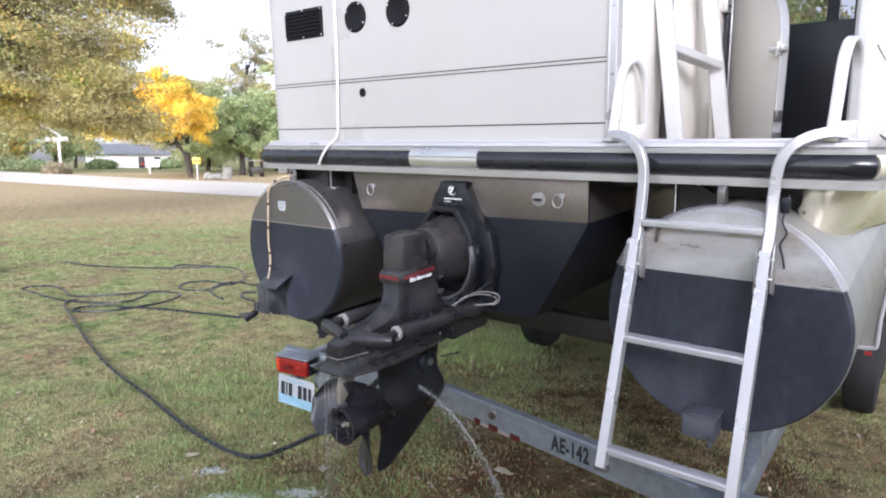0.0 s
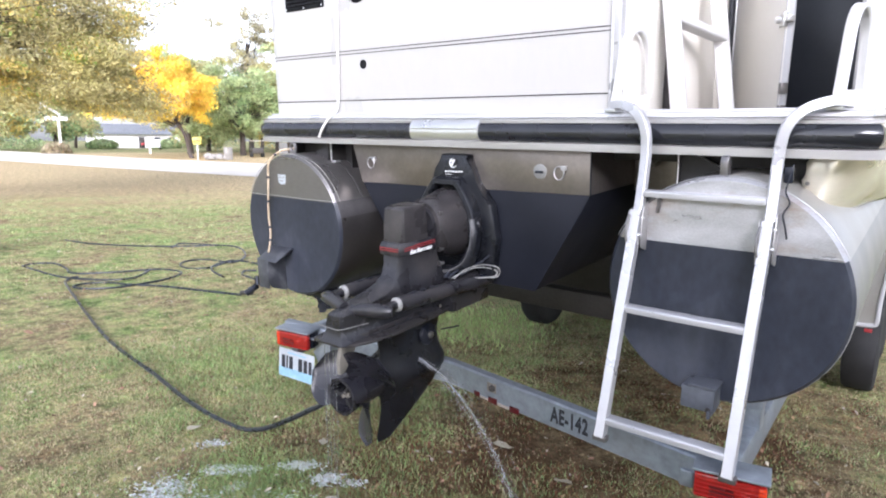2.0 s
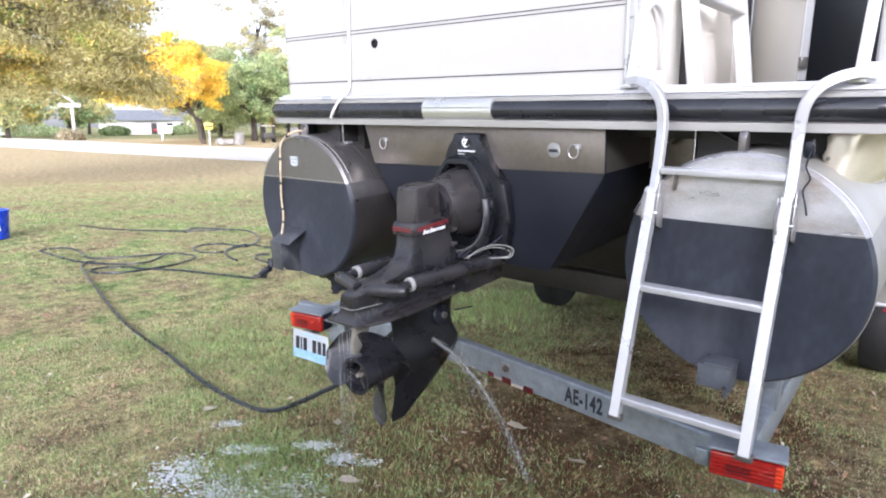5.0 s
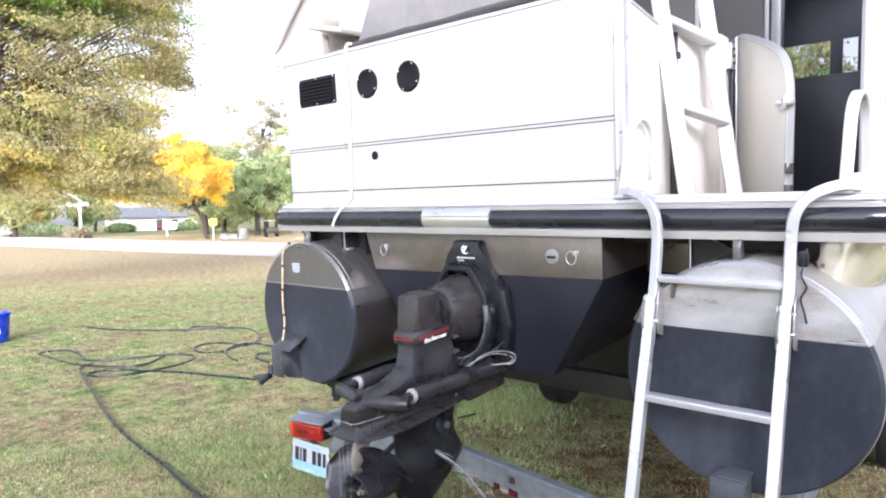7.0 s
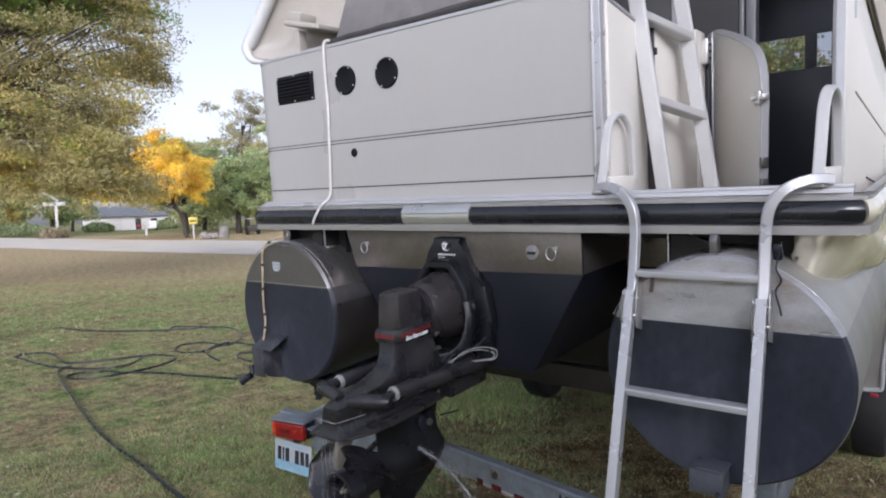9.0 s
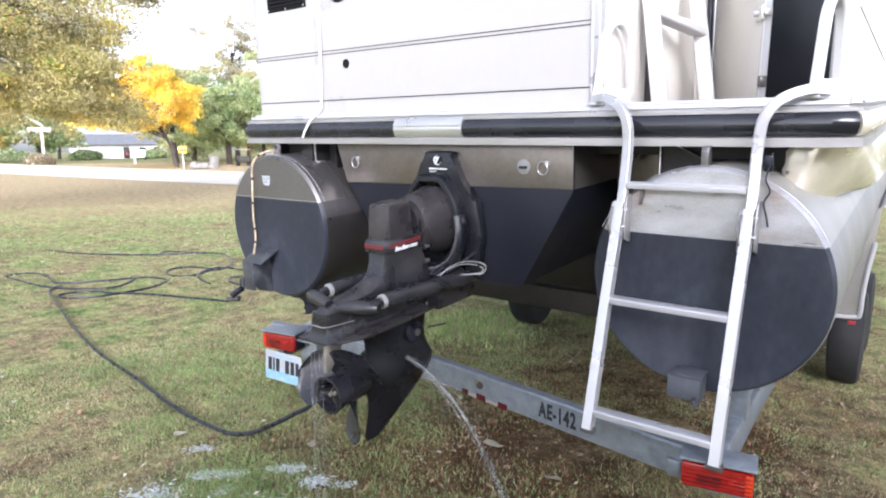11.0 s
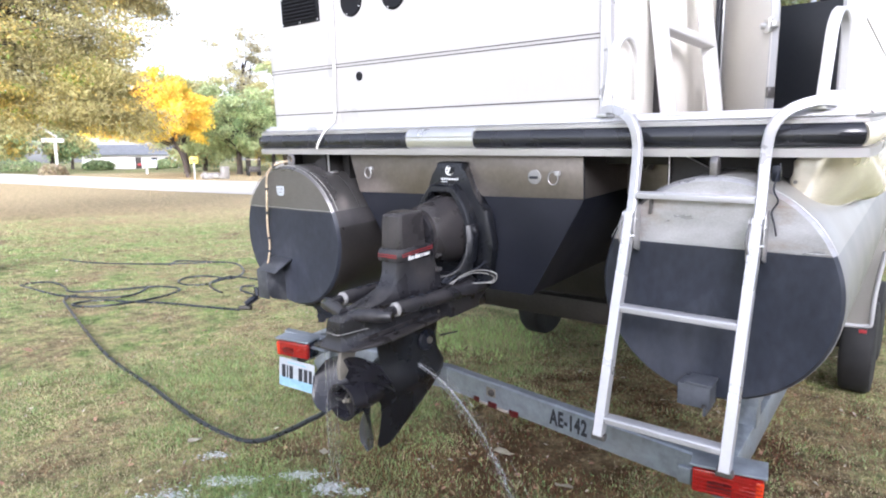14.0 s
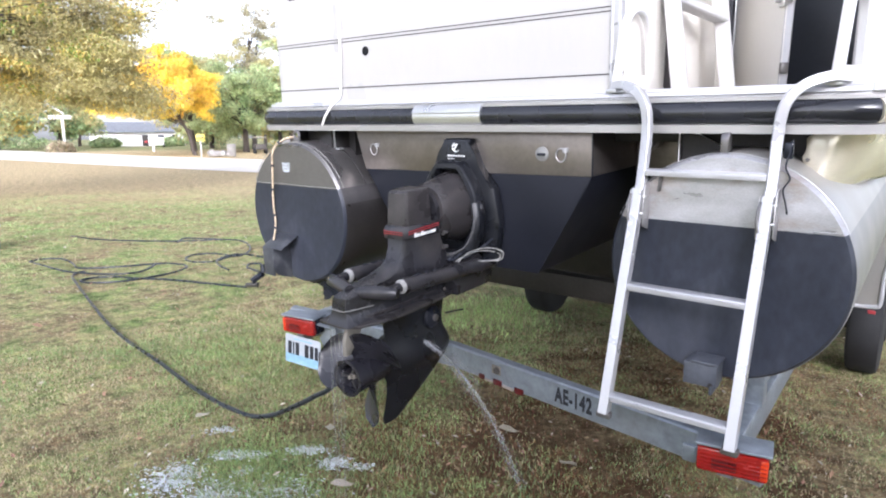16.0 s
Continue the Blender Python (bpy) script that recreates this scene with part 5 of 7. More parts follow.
# ---- moulded shell leaning on the wall top, grey panel ----
shell = thing("upturned_dinghy", (-0.3, 0.2, 2.17), "weathered grey and white moulded dinghy resting on the wall top", "dinghy")
bm = B()
prism(bm, [(-0.70, 2.175), (0.455, 2.175), (0.465, 2.3), (0.45, 2.9), (0.42, 3.3), (-0.36, 3.3), (-0.52, 2.7), (-0.63, 2.35)], 1, 0.075, 0.11, 0.01)
for v in bm.verts:
    v.co.y += (v.co.z - 2.18) * 0.12
part("hull_bottom", bm, GREY_SHELL, shell, "flat grey weathered bottom")
bm = B()
tube(bm, smooth_path([(-0.72, 0.06, 2.178), (-0.5, 0.055, 2.18), (-0.3, 0.052, 2.178), (0.1, 0.052, 2.182), (0.46, 0.058, 2.186)], 3), [0.010, 0.013, 0.017, 0.013, 0.015, 0.018, 0.015, 0.013, 0.017, 0.016, 0.014, 0.013, 0.010], 9)
part("worn_edge", bm, GREY_EDGE, shell, "dark dirty lower edge")
for sx, sz, sw in ((0.12, 2.66, 0.012), (-0.1, 2.52, 0.009), (0.22, 2.38, 0.006), (-0.34, 2.44, 0.005), (0.02, 2.31, 0.006)):
    bm = B()
    sy = 0.0752 + (sz - 2.18) * 0.12
    prism(bm, [(sx, sz - sw), (sx + sw * 0.5, sz - sw * 0.3), (sx + sw * 0.7, sz + sw), (sx - sw * 0.1, sz + sw * 0.6)], 1, sy - 0.002, sy + 0.004)
    part("scuff", bm, GREY_EDGE, shell)
bm = B()
tube(bm, [(x, 0.078 + (z - 2.18) * 0.12, z) for x, z in ((0.462, 2.195), (0.468, 2.3), (0.453, 2.9), (0.423, 3.3))], 1, profile=flat(0.012, 0.018, 0.003), up=(1, 0, 0))
part("edge_rim", bm, CREAM_GEL, shell, "pale moulded rim")
edge = [(-1.25, 0.10, 2.18), (-1.32, 0.095, 2.195), (-1.355, 0.09, 2.25), (-1.34, 0.11, 2.30), (-1.24, 0.14, 2.45), (-1.08, 0.17, 2.65), (-0.92, 0.21, 2.85), (-0.72, 0.25, 3.15)]
inner = [(-1.21, 0.15, 2.13), (-1.21, 0.17, 2.165), (-1.19, 0.19, 2.225), (-1.15, 0.24, 2.30), (-1.02, 0.28, 2.45), (-0.87, 0.30, 2.65), (-0.74, 0.32, 2.85), (-0.58, 0.34, 3.15)]
mid2 = [(-0.88, 0.29, 2.13), (-0.86, 0.3, 2.165), (-0.84, 0.32, 2.225), (-0.8, 0.36, 2.30), (-0.72, 0.38, 2.45), (-0.62, 0.4, 2.65), (-0.54, 0.4, 2.85), (-0.44, 0.4, 3.15)]
bm = B()
E1, I1, M1 = (smooth_path(q, 4) for q in (edge, inner, mid2))
n = len(E1)
grid = []
for k in range(n):
    row = [E1[k], E1[k].lerp(I1[k], 0.12) + Vector((0, 0.02, 0)), E1[k].lerp(I1[k], 0.5) + Vector((0, 0.05, -0.01)), I1[k], I1[k].lerp(M1[k], 0.5) + Vector((0, 0.03, 0)), M1[k]]
    back = [p + Vector((0.0, 0.025, 0.02)) for p in reversed(row)]
    grid.append(row + back)
loft(bm, grid)
part("hull_side", bm, CREAM_GEL, shell, "curved white inside of the hull", smooth=60)
bm = B()
tube(bm, E1, [0.034 * min(1.0, 0.2 + k * 0.07) for k in range(len(E1))], 12)
part("gunwale", bm, WHITE_GEL, shell, "thick white gunwale")
bm = B()
box(bm, -0.13, 0.13, 0.12, 0.34, 0.0, 0.025, 0.01, pose(-0.97, 0, 2.30, 0, 14, 0))
box(bm, -1.05, -1.02, 0.15, 0.2, 2.165, 2.30, 0.005)
box(bm, -0.12, -0.02, 0.13, 0.24, 0.02, 0.07, 0.014, pose(-0.97, 0, 2.30, 0, 14, 0))
part("bench", bm, CREAM_GEL, shell, "white bench bracket")
bm = B()
tube(bm, [(0.44, 0.09, 2.24), (0.54, 0.07, 2.165)], 0.003, 5)
part("tie_cord", bm, ROPE, shell)

# ---- white rope hanging over the wall ----
rope = thing("white_rope", (-0.80, -0.04, 1.38), "white rope hanging down over the wall panel", "rope")
bm = B()
tube(bm, smooth_path([(-0.70, 0.10, 2.17), (-0.712, 0.03, 2.18), (-0.719, 0.024, 2.1), (-0.722, 0.027, 1.9), (-0.728, 0.026, 1.75), (-0.738, 0.026, 1.6), (-0.745, 0.02, 1.5), (-0.765, -0.02, 1.455), (-0.79, -0.038, 1.41), (-0.81, -0.04, 1.375)], 8), 0.0062, 8)
part("strand", bm, ROPE, rope)

# ---- ground ----
def ground_material():
    mat = bpy.data.materials.new("dry_lawn")
    mat.use_nodes = True
    nt = mat.node_tree
    n, link = nt.nodes, nt.links.new
    bsdf = n["Principled BSDF"]
    bsdf.inputs["Roughness"].default_value = 0.95
    bsdf.inputs["Specular IOR Level"].default_value = 0.15
    coord = n.new("ShaderNodeTexCoord")

    def nz(scale, detail, rough=0.6):
        t = n.new("ShaderNodeTexNoise")
        t.inputs["Scale"].default_value, t.inputs["Detail"].default_value, t.inputs["Roughness"].default_value = scale, detail, rough
        link(coord.outputs["Object"], t.inputs["Vector"])
        return t.outputs["Fac"]

    def ramp(fac, stops):
        r = n.new("ShaderNodeValToRGB")
        els = r.color_ramp.elements
        while len(els) < len(stops):
            els.new(0.5)
        for e, (p, c) in zip(els, stops):
            e.position, e.color = p, (*c, 1)
        link(fac, r.inputs["Fac"])
        return r.outputs["Color"]

    # patchy turf; bare brown earth shows more beside the trailer
    spot = n.new("ShaderNodeVectorMath")
    spot.operation = "SUBTRACT"
    spot.inputs[1].default_value = (0.45, 1.0, 0)
    link(coord.outputs["Object"], spot.inputs[0])
    reach = n.new("ShaderNodeVectorMath")
    reach.operation = "LENGTH"
    link(spot.outputs["Vector"], reach.inputs[0])
    bare = n.new("ShaderNodeMapRange")
    bare.inputs["From Min"].default_value, bare.inputs["From Max"].default_value = 0.9, 3.4
    bare.inputs["To Min"].default_value, bare.inputs["To Max"].default_value = -0.105, 0.01
    link(reach.outputs["Value"], bare.inputs["Value"])
    turf = n.new("ShaderNodeMath")
    link(nz(1.3, 9, 0.74), turf.inputs[0])
    link(bare.outputs["Result"], turf.inputs[1])
    patches = ramp(turf.outputs[0], [(0.32, (0.095, 0.058, 0.03)), (0.43, (0.28, 0.225, 0.13)), (0.51, (0.31, 0.30, 0.145)), (0.60, (0.21, 0.28, 0.098))])
    # a drier stretch of lawn towards the road
    shift = n.new("ShaderNodeVectorMath")
    shift.operation = "SUBTRACT"
    shift.inputs[1].default_value = (-45.0, 20.0, 0)
    link(coord.outputs["Object"], shift.inputs[0])
    far = n.new("ShaderNodeVectorMath")
    far.operation = "LENGTH"
    link(shift.outputs["Vector"], far.inputs[0])
    wob = n.new("ShaderNodeMath")
    wob.operation = "MULTIPLY_ADD"
    wob.inputs[1].default_value = 6.0
    link(nz(0.4, 5, 0.6), wob.inputs[0])
    link(far.outputs["Value"], wob.inputs[2])
    dry = n.new("ShaderNodeMapRange")
    dry.inputs["From Min"].default_value, dry.inputs["From Max"].default_value = 33.0, 41.0
    dry.inputs["To Min"].default_value, dry.inputs["To Max"].default_value = 0.85, 0.0
    link(wob.outputs[0], dry.inputs["Value"])
    tan = n.new("ShaderNodeMix")
    tan.data_type = "RGBA"
    link(dry.outputs["Result"], tan.inputs["Factor"])
    link(patches, tan.inputs["A"])
    tan.inputs["B"].default_value = (0.56, 0.44, 0.27, 1)
    patches = tan.outputs["Result"]
    grain = ramp(nz(38, 8, 0.75), [(0.3, (0.32, 0.30, 0.27)), (0.5, (0.95, 0.95, 0.95)), (0.72, (1.9, 1.8, 1.65))])
    mul = n.new("ShaderNodeMix")
    mul.data_type, mul.blend_type = "RGBA", "MULTIPLY"
    mul.inputs["Factor"].default_value = 1.0
    link(patches, mul.inputs["A"])
    link(grain, mul.inputs["B"])
    clumps = ramp(nz(6.5, 6, 0.62), [(0.36, (0.58, 0.60, 0.55)), (0.5, (1.0, 1.0, 1.0)), (0.66, (1.4, 1.34, 1.28))])
    mul2 = n.new("ShaderNodeMix")
    mul2.data_type, mul2.blend_type = "RGBA", "MULTIPLY"
    mul2.inputs["Factor"].default_value = 1.0
    link(mul.outputs["Result"], mul2.inputs["A"])
    link(clumps, mul2.inputs["B"])
    # earth soaked by the running water
    pool = n.new("ShaderNodeVectorMath")
    pool.operation = "SUBTRACT"
    pool.inputs[1].default_value = (-0.15, 0.0, 0)
    link(coord.outputs["Object"], pool.inputs[0])
    edge = n.new("ShaderNodeVectorMath")
    edge.operation = "LENGTH"
    link(pool.outputs["Vector"], edge.inputs[0])
    ragged = n.new("ShaderNodeMath")
    ragged.operation = "MULTIPLY_ADD"
    ragged.inputs[1].default_value = 1.1
    link(nz(2.2, 6, 0.65), ragged.inputs[0])
    link(edge.outputs["Value"], ragged.inputs[2])
    wet = n.new("ShaderNodeMapRange")
    wet.inputs["From Min"].default_value, wet.inputs["From Max"].default_value = 1.0, 1.75
    wet.inputs["To Min"].default_value, wet.inputs["To Max"].default_value = 0.7, 0.0
    link(ragged.outputs[0], wet.inputs["Value"])
    soak = n.new("ShaderNodeMix")
    soak.data_type = "RGBA"
    link(wet.outputs["Result"], soak.inputs["Factor"])
    link(mul2.outputs["Result"], soak.inputs["A"])
    soak.inputs["B"].default_value = (0.085, 0.048, 0.024, 1)
    link(soak.outputs["Result"], bsdf.inputs["Base Color"])
    b = n.new("ShaderNodeBump")
    b.inputs["Strength"].default_value, b.inputs["Distance"].default_value = 0.9, 0.03
    link(nz(45, 6, 0.7), b.inputs["Height"])
    link(b.outputs["Normal"], bsdf.inputs["Normal"])
    return mat


LAWN = ground_material()
bm = B()
xs = sorted(set([-900, -400, -200, -120, -80, -60, -45, -35, -28] + [-24 + 0.8 * k for k in range(41)] + [12, 20, 40, 100, 300, 900]))
ys = sorted(set([-900, -300, -80, -30, -12] + [-6 + 0.8 * k for k in range(36)] + [25, 30, 40, 55, 80, 130, 250, 500, 900]))


def lawn_z(x, y):
    near = max(0.0, 1 - max(abs(x + 4), abs(y - 4)) / 24)
    return (noise.noise(Vector((x * 0.35, y * 0.35, 3.1))) * 0.03) * near - 0.01 * near


vv = [[bm.verts.new((x, y, lawn_z(x, y))) for x in xs] for y in ys]
LAWN_GRID = [[v.co.copy() for v in row] for row in vv]
for j in range(len(ys) - 1):
    for i in range(len(xs) - 1):
        bm.faces.new((vv[j][i], vv[j][i + 1], vv[j + 1][i + 1], vv[j + 1][i]))
setting("ground", bm, LAWN, "thin dry lawn with bare patches", "ground", smooth=180)

# unseen wall added behind the walk to shade the near lawn
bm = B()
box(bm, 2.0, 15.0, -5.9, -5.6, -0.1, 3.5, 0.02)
setting("shade_wall", bm, material("shade_wall_tan", (0.30, 0.26, 0.21), 0.8, var=0.08, scale=0.8, fine=12), "unseen tan wall added to shade the near lawn", "wall")

# road across the far side of the lawn
bm = B()
near_edge = [(-160, 19), (-95, 14.2), (-50.4, 13.9), (-35, 13.6), (-20.1, 13.8), (0, 15.5), (60, 22)]
far_edge = [(-160, 36), (-95, 27.7), (-62, 25.0), (-45, 23.6), (-33, 23.3), (0, 27), (60, 36)]
lo = [bm.verts.new((x, y, 0.02)) for x, y in near_edge]
hi = [bm.verts.new((x, y, 0.02)) for x, y in far_edge]
for i in range(len(lo) - 1):
    bm.faces.new((lo[i], lo[i + 1], hi[i + 1], hi[i]))
setting("road", bm, ROAD, "pale sunlit concrete road", "road")

# ---- garden hose ----
def on_lawn(pts, z=0.012):
    return [(x, y, lawn_z(x, y) + z) for x, y in pts]


hose = thing("garden_hose", (-5.5, 1.2, 0.0), "black garden hose lying in loose coils on the lawn", "hose", on_boat=False)
RUN = on_lawn([(-5.97, 0.83), (-5.98, 0.75), (-5.80, 0.63), (-5.42, 0.52), (-4.41, 0.25), (-3.62, 0.05), (-3.07, -0.06), (-2.49, -0.14), (-2.01, -0.22), (-1.66, -0.26), (-1.45, -0.265), (-1.30, -0.25)], 0.014) + [(-1.12, -0.245, 0.06), (-0.90, -0.25, 0.178), (-0.772, -0.25, 0.255), (-0.637, -0.25, 0.343), (-0.28, -0.26, 0.66), (-0.15, -0.25, 0.75)]
COILS = [
    on_lawn([(-8.83, 1.81), (-8.2, 1.92)] + [(-7.50, 2.30), (-7.04, 2.66), (-6.67, 3.07), (-6.29, 3.10), (-5.78, 2.86), (-5.46, 2.58), (-5.41, 2.38), (-5.78, 2.33), (-5.93, 2.12), (-5.76, 1.91), (-5.47, 1.87), (-5.31, 2.04), (-5.43, 2.31), (-5.42, 2.51), (-5.03, 2.53)]),
    on_lawn([(-4.72, 1.84), (-5.03, 1.92), (-5.30, 2.05), (-5.46, 2.25), (-5.52, 2.49)]),
    on_lawn([(-4.70, 2.26), (-4.80, 2.18), (-4.66, 2.04), (-4.47, 2.00), (-4.32, 1.97)]),
    on_lawn([(-7.17, 0.68), (-7.22, 0.82), (-7.06, 0.99), (-6.64, 0.96), (-6.24, 0.89), (-5.96, 1.19), (-5.76, 1.56), (-5.54, 1.69), (-5.30, 1.67), (-5.15, 1.47), (-5.10, 1.22), (-5.14, 0.87), (-5.30, 0.65), (-5.50, 0.59), (-5.57, 0.71), (-5.46, 0.90), (-5.18, 1.01), (-4.82, 1.19), (-4.37, 1.32), (-3.85, 1.47)]),
    on_lawn([(-7.17, 0.68), (-6.76, 0.69), (-6.22, 0.71), (-5.84, 0.82), (-5.53, 1.02), (-5.49, 1.24), (-5.77, 1.55)]),
    on_lawn([(-7.05, 2.52), (-7.29, 2.78), (-6.99, 2.95), (-6.67, 3.07)]),
]
bm = B()
tube(bm, smooth_path(RUN, 8), 0.0125, 8)
part("hose_run", bm, HOSE, hose)
for c in COILS:
    bm = B()
    tube(bm, smooth_path(c, 8), 0.0115, 8)
    part("hose_coil", bm, HOSE, hose)
bm = B()
tube(bm, [(-3.85, 1.47, 0.022), (-3.74, 1.53, 0.03)], [0.02, 0.026], 10)
part("hose_coupling", bm, STEEL_DARK, hose, "dark screw coupling")

# ---- blue bucket on the lawn ----
bucket = thing("bucket", (-8.55, 0.62, 0.0), "blue plastic bucket standing on the lawn", "bucket", on_boat=False)
bm = B()
lathe(bm, [(0.0, 0.0), (0.0, 0.155), (0.012, 0.162), (0.35, 0.185), (0.36, 0.197), (0.385, 0.2), (0.39, 0.19), (0.37, 0.18), (0.03, 0.15), (0.03, 0.0)], (-8.55, 0.62, 0.0), (0, 0, 1), 32)
part("pail", bm, BLUE, bucket)
for z in (0.30, 0.33):
    bm = B()
    lathe(bm, [(0, 0.182), (0, 0.196), (0.008, 0.196), (0.008, 0.182)], (-8.55, 0.62, z), (0, 0, 1), 32)
    part("rim", bm, BLUE, bucket)
bm = B()
tube(bm, [Vector((-8.55 + 0.2 * math.cos(a), 0.62 - 0.06 - 0.14 * math.sin(a) * 0.4, 0.34 - 0.17 * math.sin(a))) for a in [math.pi * k / 16 for k in range(17)]], 0.003, 6)
part("handle", bm, ALU, bucket)
bm = B()
box(bm, -8.37, -8.362, 0.55, 0.64, 0.12, 0.19, 0.001)
part("label_patch", bm, WHITE_MARK, bucket)

# ---- water from the drive ----
WATER = bpy.data.materials.new("running_water")
WATER.use_nodes = True
wb = WATER.node_tree.nodes["Principled BSDF"]
wb.inputs["Base Color"].default_value = (0.95, 0.97, 1, 1)
wb.inputs["Roughness"].default_value = 0.12
wb.inputs["IOR"].default_value = 1.33
wb.inputs["Transmission Weight"].default_value = 0.86
water = thing("water_jet", (0.17, 0.06, 0.0), "thin jet of cooling water falling to the lawn", "water", on_boat=False)
rng = random.Random(4)


def jet(a, b, sag, r0, r1, n=26):
    pts, a, b = [], Vector(a), Vector(b)
    for k in range(n):
        t = k / (n - 1)
        p = a.lerp(b, t)
        p.z += sag * 4 * t * (1 - t)
        pts.append(p + Vector((rng.uniform(-1, 1), rng.uniform(-1, 1), rng.uniform(-1, 1))) * 0.004 * t)
    bm = B()
    tube(bm, pts, [r0 + (r1 - r0) * k / (n - 1) + rng.uniform(-0.0008, 0.0012) for k in range(n)], 7)
    return bm, pts


bm, main_pts = jet((-0.03, -0.325, 0.70), (0.17, 0.062, 0.0), 0.10, 0.0030, 0.0012, 40)
part("stream", bm, WATER, water)
bm, side_pts = jet((-0.03, -0.325, 0.70), (0.19, 0.05, 0.0), 0.105, 0.0018, 0.0012, 40)
part("side_stream", bm, WATER, water)
for k in range(4):
    bm, _ = jet((-0.03, -0.325, 0.70 + rng.uniform(-0.012, 0.012)), (0.17 + rng.gauss(0.02, 0.025), 0.062 + rng.gauss(-0.01, 0.025), 0.0), 0.10 + rng.uniform(-0.02, 0.015), 0.0007, 0.0004, 30)
    part("thin_stream", bm, WATER, water)
bm = B()
for k in range(900):
    p = rng.choice(main_pts[8:])
    r = rng.uniform(0.0006, 0.0022)
    geo = bmesh.ops.create_icosphere(bm, subdivisions=1, radius=r)
    o = p + Vector((rng.gauss(0, 0.014), rng.gauss(0, 0.014), rng.gauss(0, 0.024)))
    for v in geo["verts"]:
        v.co += o
part("droplets", bm, WATER, water)["kind"] = "stuff"
drip = thing("water_drips", (-0.55, -0.5, 0.0), "thin drips of water running off the tail of the drive", "water", on_boat=False)
TAIL = BOAT @ DRIVE @ Vector((-0.05, -0.63, -0.262))
for dx, dy, ln in ((-0.012, 0.0, 0.66), (0.012, -0.01, 0.64), (-0.03, 0.012, 0.66), (0.03, 0.004, 0.65), (0.0, 0.02, 0.6)):
    bm = B()
    pts = [TAIL + Vector((dx + rng.gauss(0, 0.003), dy + rng.gauss(0, 0.003), -ln * t / 8)) for t in range(9)]
    tube(bm, pts, [0.0004 + rng.uniform(0, 0.0006) for _ in pts], 6)
    part("drip", bm, WATER, drip)

# wet film lying between the blades
puddle = B()
ALONG, ACROSS = Vector((0.78, 0.63)), Vector((-0.63, 0.78))
for cx, cy, sx, sy, n in ((-1.015, -0.53, 0.10, 0.035, 230), (-0.79, -0.30, 0.08, 0.035, 170), (-0.60, -0.297, 0.07, 0.05, 110), (-1.07, -0.81, 0.12, 0.12, 260), (-0.784, -0.79, 0.13, 0.11, 330), (-0.87, -0.59, 0.04, 0.04, 50), (-1.30, -0.43, 0.07, 0.035, 34), (-0.59, -0.59, 0.16, 0.13, 130), (-0.47, -0.25, 0.05, 0.03, 26)):
    for k in range(n * 3):
        at = Vector((cx, cy)) + ALONG * rng.gauss(0, sx * 0.55) + ACROSS * rng.gauss(0, sy * 0.55)
        r = rng.uniform(0.0015, 0.0068)
        m = 8
        ring = []
        for q in range(m):
            a = 2 * math.pi * q / m
            p = at + (ALONG * math.cos(a) * 1.5 + ACROSS * math.sin(a) * 0.8) * r * rng.uniform(0.45, 1.35)
            ring.append(puddle.verts.new((p.x, p.y, lawn_z(p.x, p.y) + 0.004 + rng.uniform(0, 0.006))))
        puddle.faces.new(ring)
FILM = material("soapy_water_film", (0.66, 0.69, 0.72), 0.16, var=0.2, scale=30, bump=0.5, fine=120)
setting("puddle", puddle, FILM, "bright film of water on the wet lawn", "puddle", kind="stuff")


# ---- grass blades and leaf litter ----
def many(name, verts, faces, mats, label, category, index=None):
    me = bpy.data.meshes.new(name)
    me.from_pydata(verts.reshape(-1, 3).tolist(), [], faces.tolist())
    for m in mats:
        me.materials.append(m)
    if index is not None:
        me.polygons.foreach_set("material_index", index)
    ob = new(name, me)
    ORIGIN[ob.name] = Vector()
    return tagged(ob, label, category, kind="stuff")


def fan(n, r0, r1, power, seed):
    """Places spread over the lawn round the stern, thinning outwards."""
    g = np.random.default_rng(seed)
    r = r0 + (r1 - r0) * g.random(n) ** power
    a = np.radians(g.uniform(-30, 100, n))
    # part of them all round, close by
    round_about = g.random(n) < 0.22
    r = np.where(round_about, np.abs(g.normal(0, 3.2, n)), r)
    a = np.where(round_about, g.uniform(-np.pi, np.pi, n), a)
    x, y = 1.4 - r * np.sin(a), -2.0 + r * np.cos(a)
    return g, r, x, y


def field(x, y, f, seed):
    """A smooth patchy field between 0 and 1."""
    g = np.random.default_rng(seed)
    out = np.zeros_like(x)
    for k in range(14):
        w = f * (0.5 + 2.2 * k / 14)
        th, ph = g.uniform(0, 6.28, 2)
        out += np.sin(w * (x * np.cos(th) + y * np.sin(th)) + ph) / (1 + 0.12 * k)
    return 1 / (1 + np.exp(-out * 0.9))


def heights(x, y):
    gx, gy = np.array(xs), np.array(ys)
    gz = np.array([[v.z for v in row] for row in LAWN_GRID])
    i, j = np.clip(np.searchsorted(gx, x) - 1, 0, len(gx) - 2), np.clip(np.searchsorted(gy, y) - 1, 0, len(gy) - 2)
    u, v = (x - gx[i]) / (gx[i + 1] - gx[i]), (y - gy[j]) / (gy[j + 1] - gy[j])
    return (gz[j, i] * (1 - u) + gz[j, i + 1] * u) * (1 - v) + (gz[j + 1, i] * (1 - u) + gz[j + 1, i + 1] * u) * v


